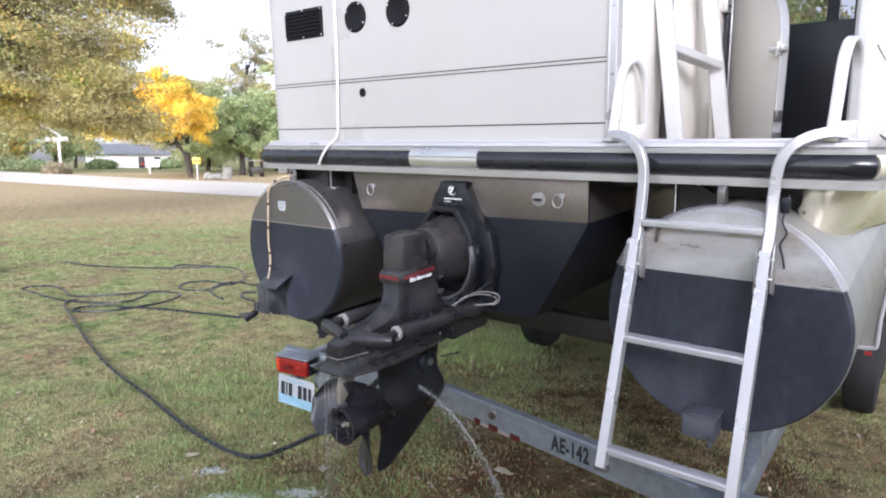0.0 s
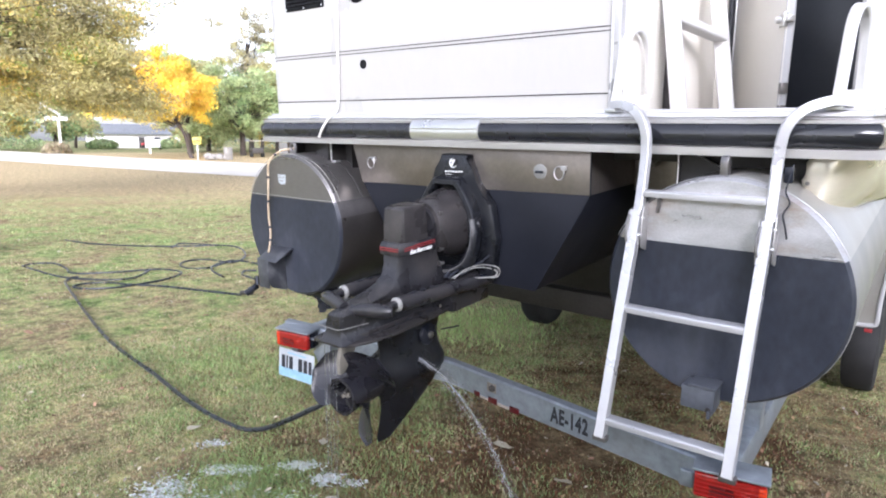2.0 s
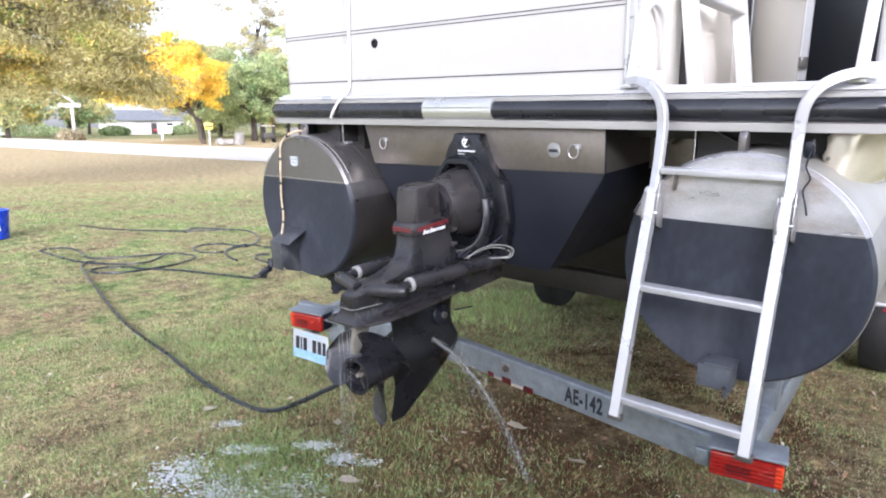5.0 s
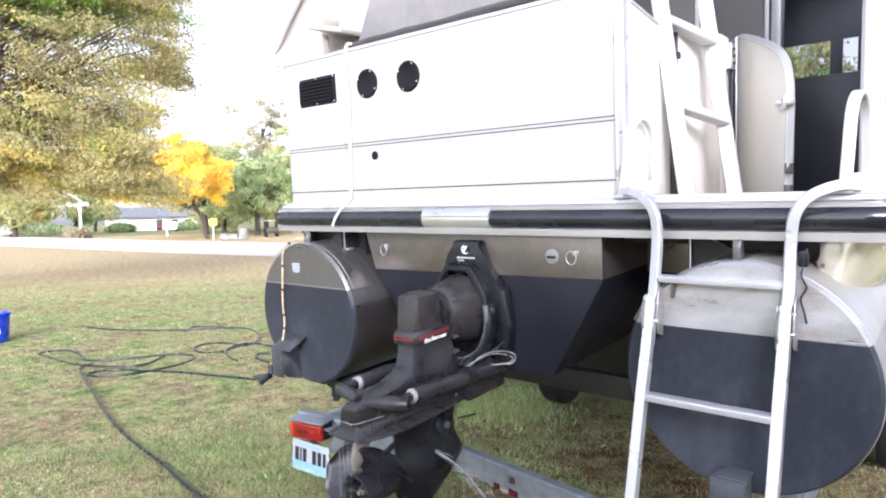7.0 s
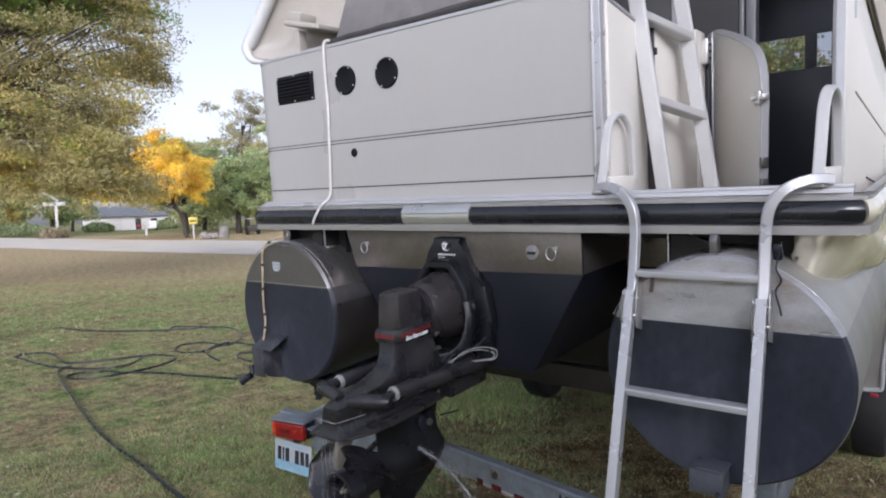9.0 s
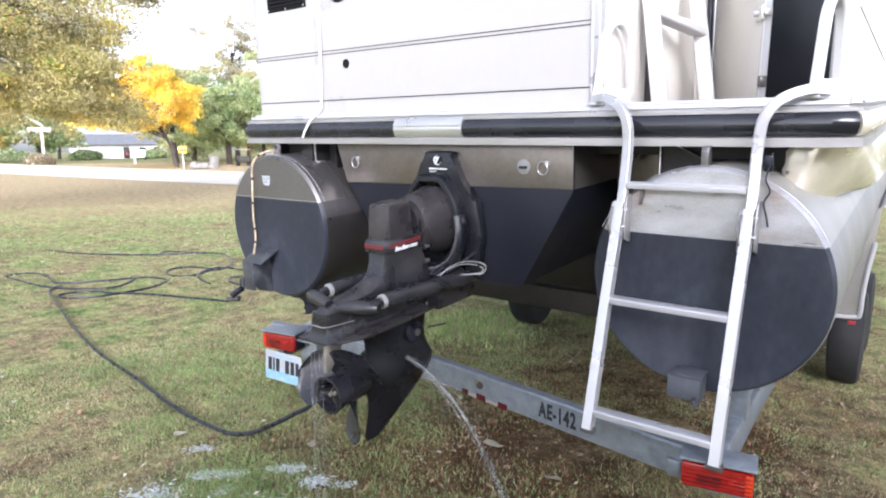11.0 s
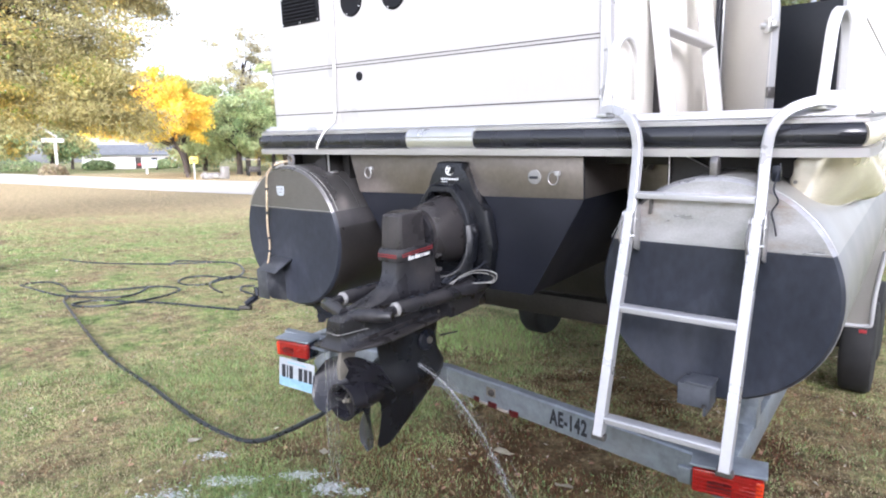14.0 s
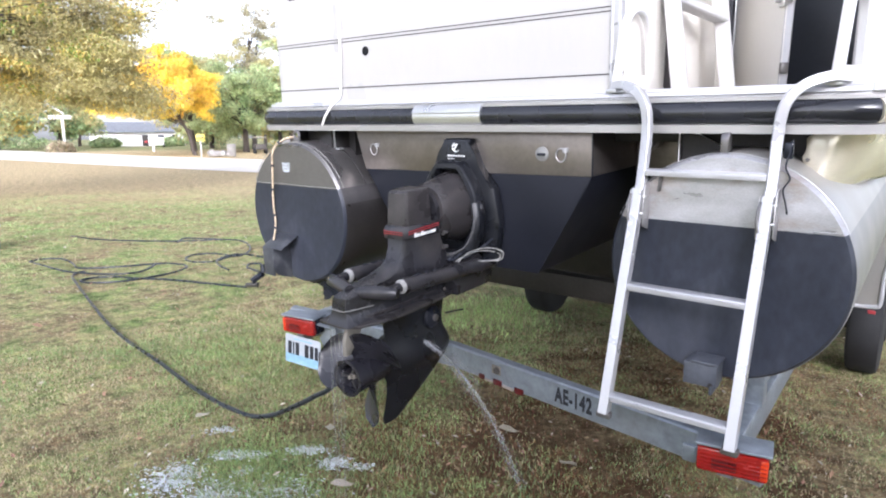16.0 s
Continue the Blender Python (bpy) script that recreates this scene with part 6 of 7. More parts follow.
GREEN_BLADE = material("green_blade", (0.24, 0.325, 0.118), 0.6, var=0.4, scale=2, bump=0, random_tint=0.55, island=True)
STRAW_BLADE = material("straw_blade", (0.44, 0.365, 0.22), 0.7, var=0.25, scale=2, bump=0, random_tint=0.36, island=True)
RUST_BLADE = material("rusty_dead_blade", (0.175, 0.085, 0.038), 0.8, var=0.3, scale=3, bump=0, random_tint=0.5, island=True)
LEAF_LITTER = material("dead_leaf", (0.30, 0.20, 0.115), 0.8, var=0.3, scale=9, bump=0.2, random_tint=0.5, island=True)
PALE_LITTER = material("bleached_leaf", (0.46, 0.40, 0.32), 0.8, var=0.2, scale=9, bump=0.2, random_tint=0.35, island=True)
N = 640000
g, r, x, y = fan(N, 0.6, 19.0, 1.55, 11)
# a dense short turf on the lawn round the stern
NEAR = 480000
x, y = np.concatenate([x, g.uniform(-3.4, 2.6, NEAR)]), np.concatenate([y, g.uniform(-1.3, 3.0, NEAR)])
N += NEAR
r = np.hypot(x - 1.4, y + 2.0)
green = np.clip((field(x, y, 1.1, 5) * 0.5 + field(x, y, 4.5, 8) * 0.3 + field(x, y, 14.0, 9) * 0.2 - 0.5) * 2.6 + 0.52, 0, 1)
worn = np.maximum(np.exp(-((x - 0.5) ** 2 + (y - 1.2) ** 2) / 1.6), np.exp(-((x + 0.1) ** 2 + (y - 0.7) ** 2) / 0.45))
green = np.clip(green - 0.3 * worn * (field(x, y, 3.0, 31) > 0.45), 0, 1)
mud = np.exp(-(((x + 0.05) / 0.6) ** 2 + ((y - 0.6) / 0.5) ** 2)) * np.clip(field(x, y, 6.0, 57) * 1.8, 0, 1)
dried = np.exp(-((x + 0.5) ** 2 + (y - 2.5) ** 2) / 1.4) * field(x, y, 3.5, 61)
green = np.clip(green - 0.9 * dried - 0.2 * mud, 0, 1)
keep = g.random(N) < (0.35 + 0.65 * np.clip(green * 1.5, 0, 1)) * (0.25 + 0.75 * np.clip(field(x, y, 15.0, 41) * 1.6, 0, 1)) * (1 - 0.34 * worn * (field(x, y, 4.0, 33) > 0.3)) * (1 - 0.3 * mud)
g2 = np.random.default_rng(12)
x, y, r, green, mud = x[keep], y[keep], r[keep], green[keep], mud[keep]
n = len(x)
z = heights(x, y)
h = (0.008 + 0.02 * g2.random(n) ** 1.6 * (0.35 + green)) * (1 + 0.02 * r)
w = (0.0012 + 0.0014 * g2.random(n)) * (0.8 + r * 0.16)
th = g2.uniform(0, 2 * np.pi, n)
lean = g2.uniform(0.2, 1.1, n) * h
ld = g2.uniform(0, 2 * np.pi, n)
V = np.zeros((n, 3, 3))
V[:, 0] = np.stack([x - w * np.cos(th), y - w * np.sin(th), z - 0.003], 1)
V[:, 1] = np.stack([x + w * np.cos(th), y + w * np.sin(th), z - 0.003], 1)
V[:, 2] = np.stack([x + lean * np.cos(ld), y + lean * np.sin(ld), z + h], 1)
F = np.arange(n * 3).reshape(n, 3)
kind = (g2.random(n) > 0.26 + 0.56 * green).astype(int)
rusty = np.exp(-((x - 0.75) ** 2 + (y - 0.6) ** 2) / 4.6) * (0.2 + 0.85 * np.clip((field(x, y, 5.0, 51) - 0.35) * 3, 0, 1))
rusty = np.maximum(rusty, mud)
kind = np.where(g2.random(n) < 0.9 * rusty, np.where(kind == 1, 2, np.where(g2.random(n) < 0.35 + 0.45 * mud, 2, 0)), kind)
many("grass", V, F, [GREEN_BLADE, STRAW_BLADE, RUST_BLADE], "short thin grass, green with dry straw and rusty dead blades", "grass", kind)
# a lush tuft under the boat, its green raised to stand in for light
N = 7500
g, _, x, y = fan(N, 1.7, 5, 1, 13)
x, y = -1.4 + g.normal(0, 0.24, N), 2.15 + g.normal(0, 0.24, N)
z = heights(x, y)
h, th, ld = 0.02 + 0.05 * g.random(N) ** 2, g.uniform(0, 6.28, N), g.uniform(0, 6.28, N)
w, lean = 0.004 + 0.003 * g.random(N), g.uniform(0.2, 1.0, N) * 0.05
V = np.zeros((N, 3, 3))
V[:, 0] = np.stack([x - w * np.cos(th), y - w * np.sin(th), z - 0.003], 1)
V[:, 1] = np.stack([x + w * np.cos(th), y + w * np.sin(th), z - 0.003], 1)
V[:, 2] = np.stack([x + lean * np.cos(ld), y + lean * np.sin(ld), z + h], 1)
LIT_LUSH = material("lit_lush_blade", (0.46, 0.62, 0.23), 0.55, var=0.2, scale=3, bump=0, random_tint=0.35, island=True)
many("tall_grass", V, np.arange(N * 3).reshape(N, 3), [LIT_LUSH, STRAW_BLADE], "lusher green grass under the trailer, its colour raised for the light there", "grass", (g.random(N) < 0.38).astype(int))
# wet blades standing in the puddle
N = 9000
g = np.random.default_rng(17)
x, y = -0.82 + g.normal(0, 0.2, N), -0.55 + g.normal(0, 0.17, N)
z = heights(x, y)
h, th, ld = 0.012 + 0.022 * g.random(N) ** 1.5, g.uniform(0, 6.28, N), g.uniform(0, 6.28, N)
w, lean = 0.0014 + 0.0016 * g.random(N), g.uniform(0.2, 1.0, N) * 0.02
V = np.zeros((N, 3, 3))
V[:, 0] = np.stack([x - w * np.cos(th), y - w * np.sin(th), z - 0.003], 1)
V[:, 1] = np.stack([x + w * np.cos(th), y + w * np.sin(th), z - 0.003], 1)
V[:, 2] = np.stack([x + lean * np.cos(ld), y + lean * np.sin(ld), z + h], 1)
many("wet_grass", V, np.arange(N * 3).reshape(N, 3), [GREEN_BLADE], "wet green grass standing in the puddle", "grass")
# fallen leaves
N = 13000
g, r, x, y = fan(N, 0.8, 13.0, 1.4, 21)
z = heights(x, y) + 0.006 + 0.012 * g.random(N)
s = (0.005 + 0.015 * g.random(N) ** 2.6) * (0.9 + 0.05 * r)
th, tilt = g.uniform(0, 6.28, N), g.normal(0, 0.35, (N, 2))
corners = np.array([[-1, 0, 0], [-0.2, 0.5, 0.18], [1, 0.05, 0.0], [-0.1, -0.5, 0.2]])
V = np.zeros((N, 4, 3))
for k, c in enumerate(corners):
    px, py = c[0] * np.cos(th) - c[1] * np.sin(th), c[0] * np.sin(th) + c[1] * np.cos(th)
    V[:, k] = np.stack([x + s * px, y + s * py, z + s * (c[2] + tilt[:, 0] * px + tilt[:, 1] * py)], 1)
F = np.arange(N * 4).reshape(N, 4)
many("leaf_litter", V, F, [LEAF_LITTER, PALE_LITTER], "scattered dry brown and bleached leaves", "leaves", (g.random(N) > 0.80).astype(int))
for lx, ly, a in ((-4.04, -0.32, 0.4), (-1.5, -0.42, 1.9), (-0.42, -0.42, 0.9), (-0.85, -0.1, 2.4), (-0.12, 0.42, 0.5), (0.28, 0.30, 2.9)):
    bm = B()
    m = pose(lx, ly, lawn_z(lx, ly) + 0.02, 8, 12, math.degrees(a))
    top = [(-0.05, 0.0, 0.004), (-0.025, 0.022, 0.012), (0.01, 0.026, 0.010), (0.04, 0.012, 0.004), (0.06, 0.0, 0.012), (0.035, -0.014, 0.006), (0.0, -0.024, 0.012), (-0.03, -0.018, 0.010)]
    bm.faces.new([bm.verts.new(m @ Vector(p)) for p in top])
    bmesh.ops.solidify(bm, geom=bm.faces[:], thickness=0.0012)
    ob = new("fallen_leaf", finish("fallen_leaf", bm, LEAF_LITTER if lx < -2 else PALE_LITTER))
    tagged(ob, "curled dry leaf lying on the grass", "leaf", "fallen leaves")


# ---- trees ----
def leaf_mat(name, color, tint=0.35, rough=0.6, thin=0.5):
    """Thin leaves: part of the light passes through."""
    mat = material(name, color, rough, var=0.3, scale=0.8, bump=0, random_tint=tint, island=True)
    n, link = mat.node_tree.nodes, mat.node_tree.links.new
    b = n["Principled BSDF"]
    through_light = n.new("ShaderNodeBsdfTranslucent")
    link(b.inputs["Base Color"].links[0].from_socket, through_light.inputs["Color"])
    blend = n.new("ShaderNodeMixShader")
    blend.inputs["Fac"].default_value = thin
    link(b.outputs["BSDF"], blend.inputs[1])
    link(through_light.outputs["BSDF"], blend.inputs[2])
    link(blend.outputs["Shader"], n["Material Output"].inputs["Surface"])
    return mat


def limb(bm, a, b, r0, r1, rng, bend=0.12, n=7):
    a, b = Vector(a), Vector(b)
    ln = (b - a).length
    mid = [Vector((rng.gauss(0, 1), rng.gauss(0, 1), rng.gauss(0, 0.6))) * ln * bend * 0.5 for _ in range(2)]
    pts = smooth_path([a, a.lerp(b, 0.33) + mid[0], a.lerp(b, 0.66) + mid[1], b], max(2, n // 3))
    tube(bm, pts, [r0 + (r1 - r0) * k / (len(pts) - 1) for k in range(len(pts))], 7)
    return pts


def tree(name, base, trunk_top, r_trunk, centre, radii, clumps, per, spread, leaf, mats, label, seed, shares=None, low=-1.0, flat_z=0.6, extra=(), twigs=50, long=1.2):
    """A tapered trunk with limbs to clumps of many small leaves inside an uneven crown."""
    rng, g = random.Random(seed), np.random.default_rng(seed)
    ob = thing(name, base, label, "tree", on_boat=False)
    bm = B()
    base, top, centre = Vector(base), Vector(trunk_top), Vector(centre)
    tube(bm, smooth_path([base - Vector((0, 0, 0.1)), base.lerp(top, 0.12), base.lerp(top, 0.5) + Vector((rng.gauss(0, 0.1), rng.gauss(0, 0.1), 0)), top], 4), [r_trunk * q for q in (1.5, 1.25, 1.1, 1.05, 1, 0.97, 0.94, 0.9, 0.85, 0.8, 0.75, 0.7, 0.62)], 10)
    spots = []
    while len(spots) < clumps:
        d = Vector((rng.gauss(0, 1), rng.gauss(0, 1), rng.gauss(0, 1))).normalized() * (0.35 + 0.7 * rng.random() ** 0.5)
        wob = 1 + 0.25 * noise.noise(d * 2.3 + Vector((seed, 0, 0)))
        p = centre + Vector((d.x * radii[0], d.y * radii[1], d.z * radii[2])) * wob
        if p.z > low:
            spots.append(p)
    mix, fill = [shares] * len(spots), [1.0] * len(spots)
    for mass in extra:
        ec, er, en = mass[:3]
        for _ in range(en):
            d = Vector((rng.gauss(0, 1), rng.gauss(0, 1), rng.gauss(0, 1))).normalized() * rng.random() ** 0.4
            stray = rng.random() < 0.16
            d *= 1.45 if stray else 1.0
            spots.append(Vector(ec) + Vector((d.x * er[0], d.y * er[1], d.z * er[2])))
            mix.append(mass[3] if len(mass) > 3 else shares)
            fill.append((mass[4] if len(mass) > 4 else 1.0) * (0.4 if stray else 1.0))
    clumps = len(spots)
    for k, p in enumerate([q for q in spots if q.z > base.z + (top.z - base.z) * 0.72][::max(1, clumps // twigs)]):
        start = base.lerp(top, rng.uniform(0.6, 1.0))
        limb(bm, start, start.lerp(p, 0.9), r_trunk * rng.uniform(0.06, 0.17), r_trunk * 0.015, rng, 0.12, 12)
    part("trunk", bm, BARK, ob)
    sprays, index = [], []
    for p, m, full in zip(spots, mix, fill):
        # a spray of leaves, longer along its twig and drooping outwards
        out = Vector((p.x - base.x + rng.gauss(0, 1.5), p.y - base.y + rng.gauss(0, 1.5), 0)).normalized()
        k, count = g.uniform(0.6, 1.35), int(per * full)
        q = np.clip(g.normal(0, 0.8, (count, 3)), -1.5, 1.5) * np.array([spread * long, spread * 0.8, spread * flat_z]) * k
        along, across = np.array((out.x, out.y, -0.28)), np.array((-out.y, out.x, 0))
        sprays.append(np.array(p) + q[:, :1] * along + q[:, 1:2] * across + q[:, 2:] * np.array((0, 0, 1.0)))
        share = np.cumsum(m or [1.0 / len(mats)] * len(mats))
        tone = g.random() * 0.7 + g.random(count) * 0.3
        index.append(np.minimum(np.searchsorted(share / share[-1], tone), len(mats) - 1))
    pts = np.concatenate(sprays)
    n = len(pts)
    s = leaf * g.uniform(0.6, 1.3, n)
    u = g.normal(0, 1, (n, 3))
    u /= np.linalg.norm(u, axis=1)[:, None]
    w = np.cross(u, g.normal(0, 1, (n, 3)))
    w /= np.linalg.norm(w, axis=1)[:, None]
    V = np.stack([pts - u * s[:, None], pts + w * s[:, None] * 0.5, pts + u * s[:, None], pts - w * s[:, None] * 0.5], 1) - np.array(centre)
    me = bpy.data.meshes.new("crown")
    me.from_pydata(V.reshape(-1, 3).tolist(), [], np.arange(n * 4).reshape(n, 4).tolist())
    for m in mats:
        me.materials.append(m)
    me.polygons.foreach_set("material_index", np.concatenate(index))
    crown = new("crown", me)
    crown.parent = ob
    crown.location = centre - base
    tagged(crown, "uneven leafy crown")
    return ob


OAK_DARK = leaf_mat("oak_leaf_dark", (0.31, 0.275, 0.14), 0.2)
OAK_GREEN = leaf_mat("oak_leaf_green", (0.29, 0.42, 0.09), 0.22)
OAK_GOLD = leaf_mat("oak_leaf_golden", (0.76, 0.60, 0.20), 0.14)
YELLOW_LEAF = leaf_mat("yellow_leaf", (0.95, 0.78, 0.15), 0.15)
ORANGE_LEAF = leaf_mat("orange_leaf", (0.92, 0.68, 0.14), 0.2)
# far foliage: the haze of distance is put into this paler green
HAZED_GREEN = leaf_mat("hazed_green_leaf", (0.50, 0.57, 0.31), 0.3)
MID = leaf_mat("mid_green_leaf", (0.31, 0.41, 0.20), 0.3)
OLIVE = leaf_mat("olive_leaf", (0.55, 0.50, 0.25), 0.18)
PINE = leaf_mat("dry_pine_needle", (0.50, 0.46, 0.33), 0.25)
DULL = [0.20, 0.54, 0.09, 0.17]
WARM = [0.14, 0.50, 0.24, 0.12]
LIT = [0.10, 0.22, 0.08, 0.60]
OPEN = [0.42, 0.36, 0.14, 0.08]
OAK_MASSES = [
    ((-13.9, 4.9, 4.45), (0.8, 0.9, 0.4), 20, OPEN, 0.4), ((-13.6, 5.4, 4.1), (0.5, 0.5, 0.3), 12, OPEN, 0.5), ((-13.0, 5.7, 6.3), (0.7, 0.6, 0.8), 16, OPEN, 0.4),
    ((-15.5, 3.2, 3.1), (1.5, 1.5, 1.0), 80, WARM), ((-14.6, 4.6, 2.9), (0.9, 0.9, 0.8), 56, DULL), ((-14.3, 5.0, 3.5), (0.9, 0.9, 0.65), 52, DULL), ((-14.1, 5.4, 2.5), (0.6, 0.6, 0.4), 20, WARM), ((-15.0, 3.7, 4.1), (1.2, 1.2, 0.4), 30, DULL),
    ((-16.6, 1.6, 3.3), (2.1, 2.1, 1.1), 90, WARM), ((-15.4, 4.3, 5.2), (1.8, 2.2, 0.8), 90, OPEN, 0.42), ((-14.4, 6.1, 5.7), (0.75, 0.75, 0.9), 46, OPEN, 0.5),
    ((-15.5, 4.0, 7.3), (2.1, 2.4, 1.15), 150, LIT), ((-14.3, 5.7, 7.2), (0.9, 0.9, 0.75), 44, LIT), ((-14.6, 5.8, 9.0), (0.9, 0.9, 0.6), 22, OPEN, 0.6), ((-15.2, 4.6, 6.2), (1.6, 2.0, 0.5), 24, OPEN, 0.5),
    ((-16.3, 1.6, 6.6), (2.0, 2.0, 1.5), 74, LIT), ((-15.9, 3.7, 10.2), (2.1, 2.3, 1.3), 84, LIT), ((-18.8, 0.0, 7.0), (3.0, 3.0, 3.2), 60, DULL)]
tree("oak_tree", (-18.0, 0.2, 0), (-17.4, 1.2, 4.6), 0.45, (-16.5, 2.5, 5.6), (1, 1, 1), 0, 470, 0.22, 0.037, [OAK_DARK, OLIVE, OAK_GOLD, OAK_GREEN], "broad oak with olive, golden and green leaves on hanging limbs", 3, extra=OAK_MASSES, twigs=300, long=1.7)
tree("maple_tree", (-48.7, 27.3, 0), (-49.6, 26.2, 3.8), 0.17, (-50.2, 25.3, 5.3), (4.4, 4.6, 3.1), 170, 300, 0.40, 0.12, [YELLOW_LEAF, ORANGE_LEAF, OAK_GOLD], "maple with glowing yellow leaves beyond the road", 8, [0.66, 0.24, 0.10], low=3.3, extra=[((-48.0, 28.0, 5.0), (0.9, 0.9, 0.7), 12)])
tree("green_tree", (-54.0, 36.0, 0), (-54.0, 36.0, 4.0), 0.3, (-54.0, 36.0, 5.0), (4.2, 4.4, 3.3), 90, 340, 0.55, 0.13, [HAZED_GREEN, MID], "fresh green tree beyond the road", 15, [0.7, 0.3], low=1.8)
tree("green_tree", (-63.5, 35.8, 0), (-63.5, 35.8, 5.0), 0.32, (-63.5, 36.2, 6.6), (4.6, 5.0, 4.2), 110, 340, 0.6, 0.15, [HAZED_GREEN, OLIVE, HAZED_GREEN], "pale green tree behind the yellow maple", 27, low=2.6)
tree("green_tree", (-54.0, 42.0, 0), (-54.0, 42.0, 5.0), 0.32, (-54.0, 42.0, 6.8), (4.2, 4.6, 4.8), 90, 340, 0.55, 0.14, [HAZED_GREEN, OLIVE, HAZED_GREEN], "tall green tree beyond the road", 19, low=2.0)
tree("pine_tree", (-66.0, 45.5, 0), (-66.0, 45.5, 13.0), 0.3, (-64.5, 45.0, 12.8), (2.6, 3.4, 2.2), 30, 100, 0.5, 0.14, [PINE, PINE, OLIVE], "thin tall pine with open branches", 23, low=9.0, extra=[((-65.0, 43.5, 10.0), (2.6, 3.6, 1.6), 34, [0.3, 0.2, 0.5]), ((-65.9, 41.2, 14.9), (0.6, 1.2, 0.3), 4), ((-64.2, 44.6, 16.2), (0.9, 1.4, 1.2), 8), ((-63.5, 46.5, 15.0), (0.9, 1.6, 1.2), 8)])
BACK = [(-96, 27, 8, 7.0), (-100, 36, 9, 8.0), (-118, 70, 10, 9), (-92, 66, 9, 8), (-78, 62, 9.5, 8), (-128, 50, 11, 9), (-132, 36, 11, 9), (-120, 22, 10, 9), (-70, 70, 10, 8), (-104, 82, 11, 9), (-140, 18, 11, 9), (-78, 47, 8, 7), (-104, 14, 9, 8), (-125, 8, 11, 10), (-72, 54, 9, 8), (-66, 60, 10, 9)]
for k, (x, y, h, w) in enumerate(BACK):
    tree("background_tree", (x, y, 0), (x, y, h * 0.45), 0.3, (x, y, h * 0.62), (w * 0.62, w * 0.62, h * 0.5), 44, 240, 0.9, 0.25, [MID, OLIVE, HAZED_GREEN] if k % 3 else [OLIVE, HAZED_GREEN, OAK_GOLD], "leafy green tree in the distance", 40 + k, low=1.0)
for k, (x, y, h, w) in enumerate(((-6, 40, 11, 9), (2.5, 46, 12, 10), (-15, 46, 11, 9))):
    tree("background_tree", (x, y, 0), (x, y, h * 0.45), 0.3, (x, y, h * 0.6), (w * 0.6, w * 0.6, h * 0.5), 44, 420, 0.9, 0.16, [MID, OLIVE, HAZED_GREEN], "leafy green tree in the distance", 70 + k, low=1.0)


def bush(name, c, radii, n, leaf, mats, label, seed):
    g = np.random.default_rng(seed)
    d = g.normal(0, 1, (n, 3))
    d /= np.linalg.norm(d, axis=1)[:, None]
    pts = np.array(c) + d * np.array(radii) * (0.55 + 0.5 * g.random((n, 1)) ** 0.5)
    pts = pts[pts[:, 2] > 0.02]
    n = len(pts)
    u = g.normal(0, 1, (n, 3)) + np.array([0, 0, 0.8])
    u /= np.linalg.norm(u, axis=1)[:, None]
    w = np.cross(u, g.normal(0, 1, (n, 3)))
    w /= np.linalg.norm(w, axis=1)[:, None]
    V = np.stack([pts - u * leaf, pts + w * leaf * 0.45, pts + u * leaf, pts - w * leaf * 0.45], 1) - np.array([c[0], c[1], 0])
    me = bpy.data.meshes.new(name)
    me.from_pydata(V.reshape(-1, 3).tolist(), [], np.arange(n * 4).reshape(n, 4).tolist())
    for m in mats:
        me.materials.append(m)
    me.polygons.foreach_set("material_index", g.integers(0, len(mats), n))
    ob = new(name, me)
    ob.location = (c[0], c[1], 0)
    return tagged(ob, label, "bush")


DRY_GRASS = leaf_mat("dry_ornamental_grass", (0.42, 0.36, 0.24))
bush("ornamental_grass", (-74.0, 26.3, 0.2), (1.3, 1.3, 0.9), 1500, 0.3, [DRY_GRASS], "dry tan clump of ornamental grass by the road", 1)
for k, (x, y, w, h) in enumerate(((-108, 46, 2.4, 1.3), (-116, 34, 6, 1.8), (-122, 29, 6, 1.8), (-112, 60, 2, 1.4), (-106, 55, 1.6, 1.2), (-128, 24, 6, 1.9))):
    bush("hedge_bush", (x, y, h * 0.5), (w, w, h * 0.7), 1100, 0.28, [MID, HAZED_GREEN], "rounded green shrub before the house", 30 + k)

# ---- house, car and roadside things beyond the road ----
house = thing("house", (-116, 55, 0), "low white house with a grey shingle roof", "house", on_boat=False)
H = pose(-116, 55.5, 0, 0, 0, 63)
bm = B()
box(bm, -8.0, 8.0, 0, 7.0, 0, 2.7, 0, H)
part("wall", bm, HOUSE_WHITE, house)
bm = B()
prism(bm, [(-0.7, 2.65), (3.5, 4.5), (7.7, 2.65), (7.7, 2.5), (-0.7, 2.5)], 0, -8.5, 8.5, 0, H)
part("roof", bm, SHINGLE, house)
for x0, w in ((-6.4, 4.6), (3.2, 1.2), (5.6, 1.2)):
    bm = B()
    z0, z1 = (0.05, 2.15) if w > 2 else (0.9, 2.1)
    box(bm, x0, x0 + w, -0.06, 0.02, z0, z1, 0.01, H)
    if w > 2:
        gd = part("garage_door", bm, POST_WHITE, house)
        for q in range(4):
            bm = B()
            box(bm, x0 + 0.05, x0 + w - 0.05, -0.085, -0.06, z0 + 0.04 + q * 0.53, z0 + 0.5 + q * 0.53, 0.01, H)
            part("door_panel", bm, HOUSE_WHITE, gd)
    else:
        wd = part("window", bm, POST_WHITE, house)
        bm = B()
        box(bm, x0 + 0.1, x0 + w - 0.1, -0.08, -0.055, z0 + 0.1, z1 - 0.1, 0, H)
        part("pane", bm, CAR_GLASS, wd)
bm = B()
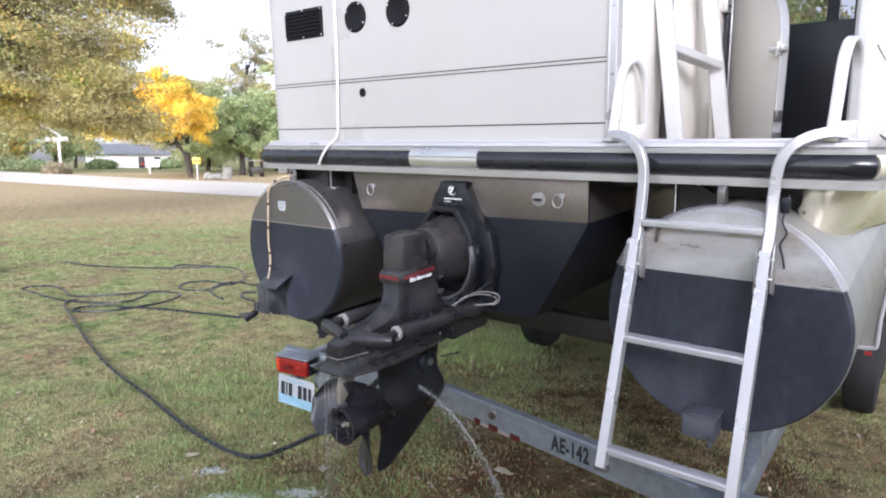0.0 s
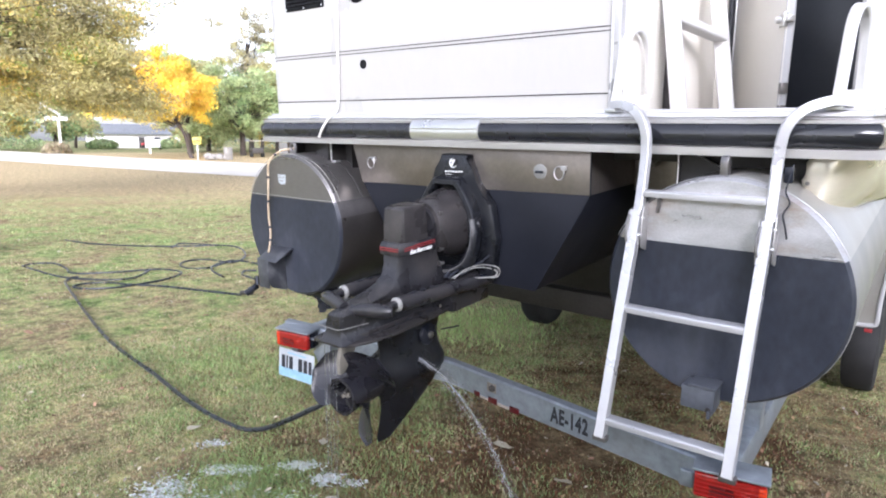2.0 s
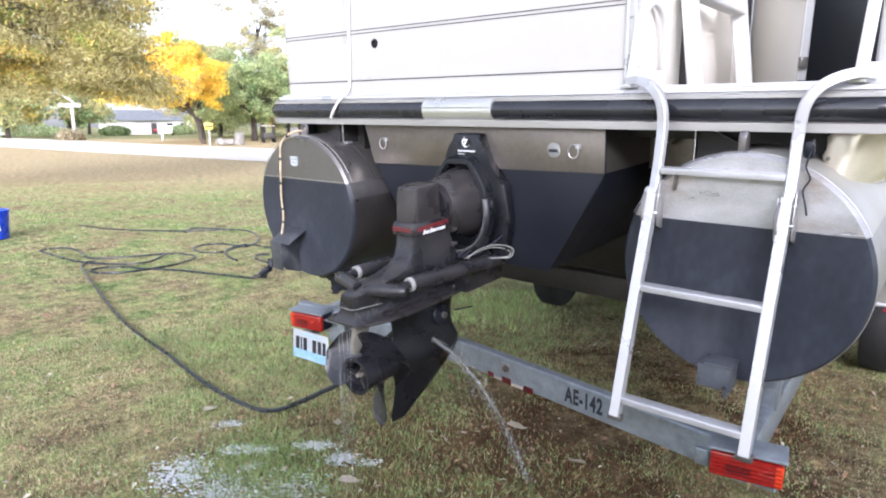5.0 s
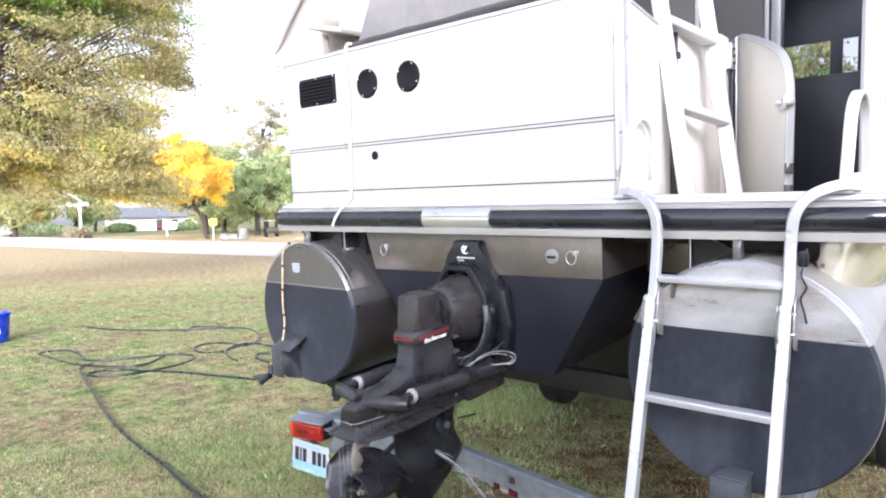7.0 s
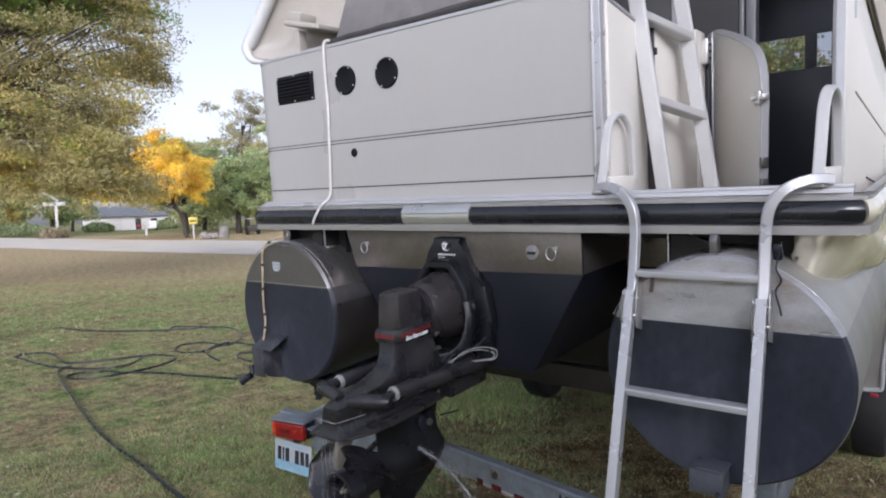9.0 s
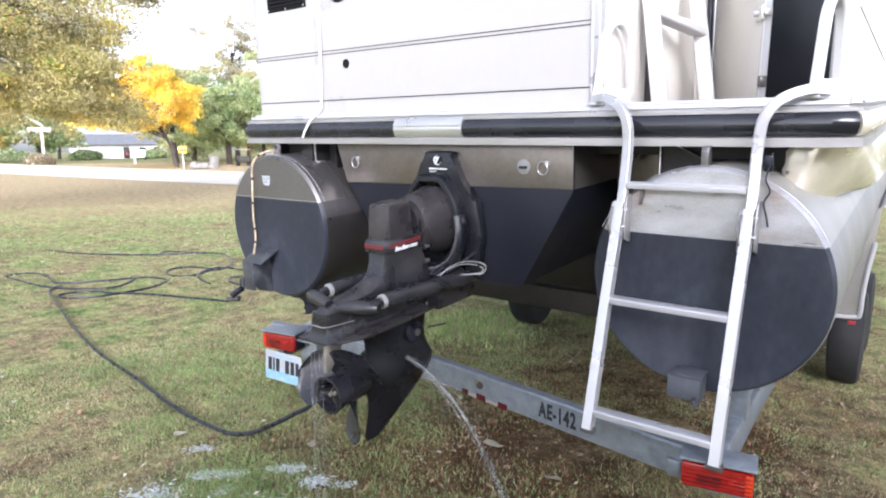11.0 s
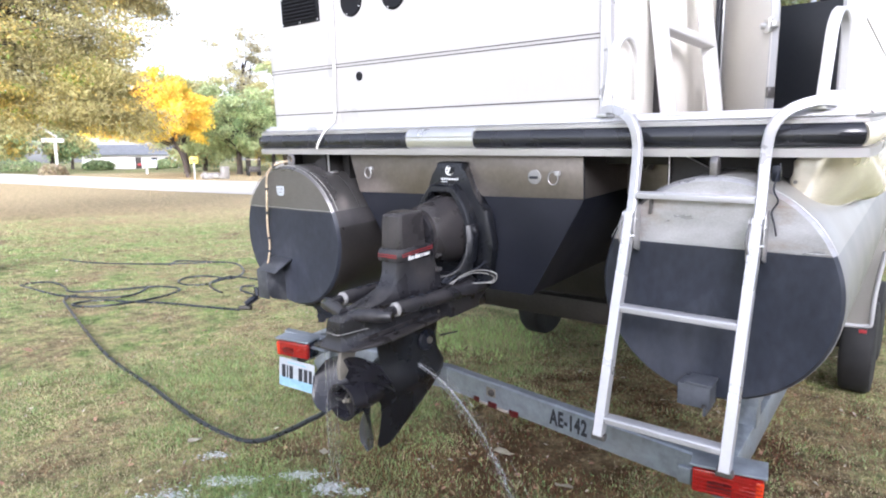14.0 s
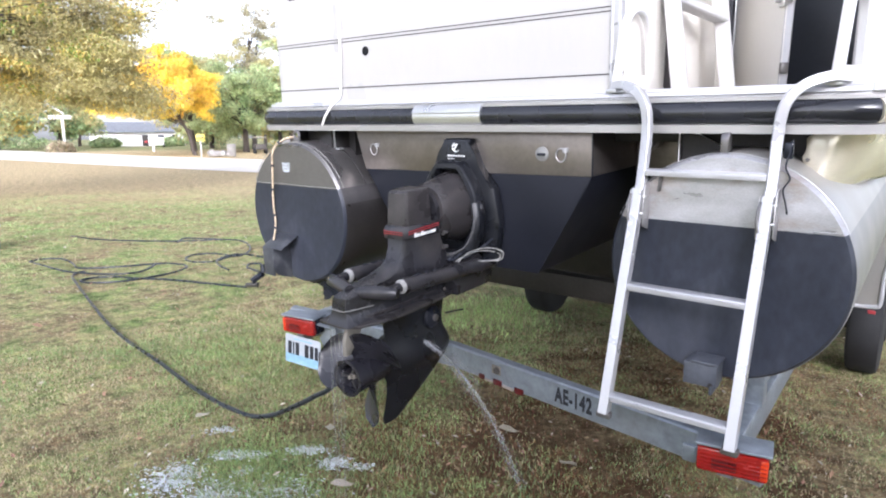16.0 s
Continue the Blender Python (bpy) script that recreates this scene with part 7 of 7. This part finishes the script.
box(bm, 0.6, 1.6, -0.06, 0.02, 0.05, 2.1, 0.01, H)
part("front_door", bm, STEEL_DARK, house)


def car(x, y, turn, mat, label):
    ob = thing("car", (x, y, 0), label, "car", on_boat=False)
    m = pose(x, y, 0, 0, 0, turn)
    bm = B()
    prism(bm, [(-2.2, 0.35), (-2.2, 0.85), (-2.05, 0.98), (-1.4, 1.0), (-1.15, 1.5), (-0.9, 1.62), (0.6, 1.62), (0.95, 1.52), (1.3, 1.05), (2.05, 0.95), (2.2, 0.75), (2.2, 0.35)], 1, -0.88, 0.88, 0.06, m)
    body = part("body", bm, mat, ob)
    for s in (-0.885, 0.885):
        bm = B()
        prism(bm, [(-1.05, 1.05), (-0.85, 1.5), (0.55, 1.5), (0.85, 1.45), (1.1, 1.05)], 1, s - 0.006, s + 0.006, 0, m)
        part("side_window", bm, CAR_GLASS, ob)
        for q in (-1.35, 1.35):
            bm = B()
            lathe(bm, [(-0.1, 0.2), (-0.11, 0.32), (0.11, 0.32), (0.1, 0.2)], (q, s * 0.9, 0.32), (0, 1, 0), 18, m=m)
            wh = part("wheel", bm, TYRE, ob)
            bm = B()
            lathe(bm, [(-0.105, 0.0), (-0.105, 0.2), (0.105, 0.2), (0.105, 0.0)], (q, s * 0.9, 0.32), (0, 1, 0), 14, m=m)
            part("rim", bm, ALU, wh)
    return ob


car(-99.0, 50.3, 150, CAR_WHITE, "white car parked before the house")
car(-104.0, 28.0, 165, CAR_WHITE, "white car parked in the distance")

sign = thing("yellow_sign", (-44.2, 25.15, 0), "yellow roadside sign on a pale post", "sign", on_boat=False)
S = pose(-44.2, 25.15, 0, 0, 0, 60)
bm = B()
box(bm, -0.05, 0.05, 0.0, 0.08, -0.1, 1.75, 0.008, S)
part("post", bm, POST_WHITE, sign)
bm = B()
box(bm, -0.31, 0.31, -0.03, 0.0, 1.22, 1.74, 0.01, S)
board = part("board", bm, YELLOW_SIGN, sign)
for x0 in (-0.24, -0.07, 0.10):
    bm = B()
    box(bm, x0, x0 + 0.13, -0.036, -0.03, 1.38, 1.54, 0, S)
    part("number_bar", bm, INK, board)
pile = thing("stone_planter", (-43.4, 25.7, 0), "pale stone planter and pillar beside the sign", "planter", on_boat=False)
for k, (dx, dy, r, hh) in enumerate(((0, 0, 0.34, 0.5), (0.45, 0.25, 0.36, 0.42), (0.9, 0.4, 0.32, 0.46), (0.5, -0.1, 0.28, 0.3), (1.25, 0.75, 0.3, 0.3))):
    bm = B()
    geo = bmesh.ops.create_icosphere(bm, subdivisions=3, radius=1.0)
    for v in bm.verts:
        q = 1 + 0.25 * noise.noise(v.co * 1.7 + Vector((k * 3.0, 0, 0)))
        v.co = Vector((-43.6 + dx + v.co.x * r * q, 25.7 + dy + v.co.y * r * q, max(0.0, hh * 0.5 + v.co.z * hh * 0.6 * q)))
    part("stone", bm, STONE, pile)
bm = B()
box(bm, -42.5, -41.95, 26.3, 26.8, 0, 0.98, 0.05)
part("pillar", bm, STONE, pile)

board_post = thing("street_sign", (-74.4, 26.9, 0), "white roadside sign board on a tall post", "sign", on_boat=False)
S = pose(-74.4, 26.9, 0, 0, 0, 70)
bm = B()
box(bm, -0.13, 0.13, -0.13, 0.13, -0.1, 3.6, 0.02, S)
part("post", bm, POST_WHITE, board_post)
bm = B()
box(bm, -1.25, 0.9, -0.1, 0.1, 3.55, 4.0, 0.05, S)
part("board", bm, POST_WHITE, board_post)
bm = B()
tube(bm, smooth_path([S @ Vector(p) for p in ((0.2, 0, 4.1), (-0.4, 0, 4.6), (-1.2, 0, 5.1), (-1.5, 0, 5.4))], 4), 0.12, 8)
part("scroll_arm", bm, POST_WHITE, board_post)

mail = thing("mailbox", (-66.7, 32.9, 0), "white mailbox on a post by the road", "mailbox", on_boat=False)
S = pose(-66.7, 32.9, 0, 0, 0, 65)
bm = B()
box(bm, -0.12, 0.12, -0.12, 0.12, -0.1, 1.05, 0.02, S)
part("post", bm, POST_WHITE, mail)
bm = B()
prism(bm, [(-0.35, 1.0), (0.35, 1.0), (0.35, 1.35), (0.22, 1.52), (-0.22, 1.52), (-0.35, 1.35)], 1, -0.5, 0.5, 0.03, S)
part("letter_box", bm, POST_WHITE, mail)
bm = B()
box(bm, -0.85, -0.5, -0.1, 0.1, 0.95, 1.2, 0.04, S)
part("paper_box", bm, RED_MARK, mail, "faded red newspaper box")

cart = thing("garden_cart", (-47.5, 33.0, 0), "small dark utility cart with a pale top", "cart", on_boat=False)
S = pose(-47.5, 33.0, 0, 0, 0, 150)
bm = B()
box(bm, -1.0, 1.0, -0.5, 0.5, 0.35, 0.85, 0.06, S)
part("body", bm, STEEL_DARK, cart)
bm = B()
box(bm, -0.85, 0.85, -0.55, 0.55, 1.45, 1.52, 0.03, S)
part("canopy", bm, CANVAS, cart)
for a in (-0.8, 0.8):
    for b in (-0.48, 0.48):
        bm = B()
        tube(bm, [S @ Vector((a, b, 0.8)), S @ Vector((a, b, 1.46))], 0.025, 6)
        part("canopy_post", bm, STEEL_DARK, cart)
        bm = B()
        lathe(bm, [(-0.08, 0.1), (-0.09, 0.26), (0.09, 0.26), (0.08, 0.1)], (a * 0.8, b, 0.26), (0, 1, 0), 16, m=S)
        part("wheel", bm, TYRE, cart)
bm = B()
box(bm, -7.0, 7.0, -0.03, 0.03, 0.0, 1.3, 0.01, pose(-62, 50, 0, 0, 0, 120))
setting("garden_fence", bm, HOUSE_WHITE, "white boundary fence beyond the road", "fence")
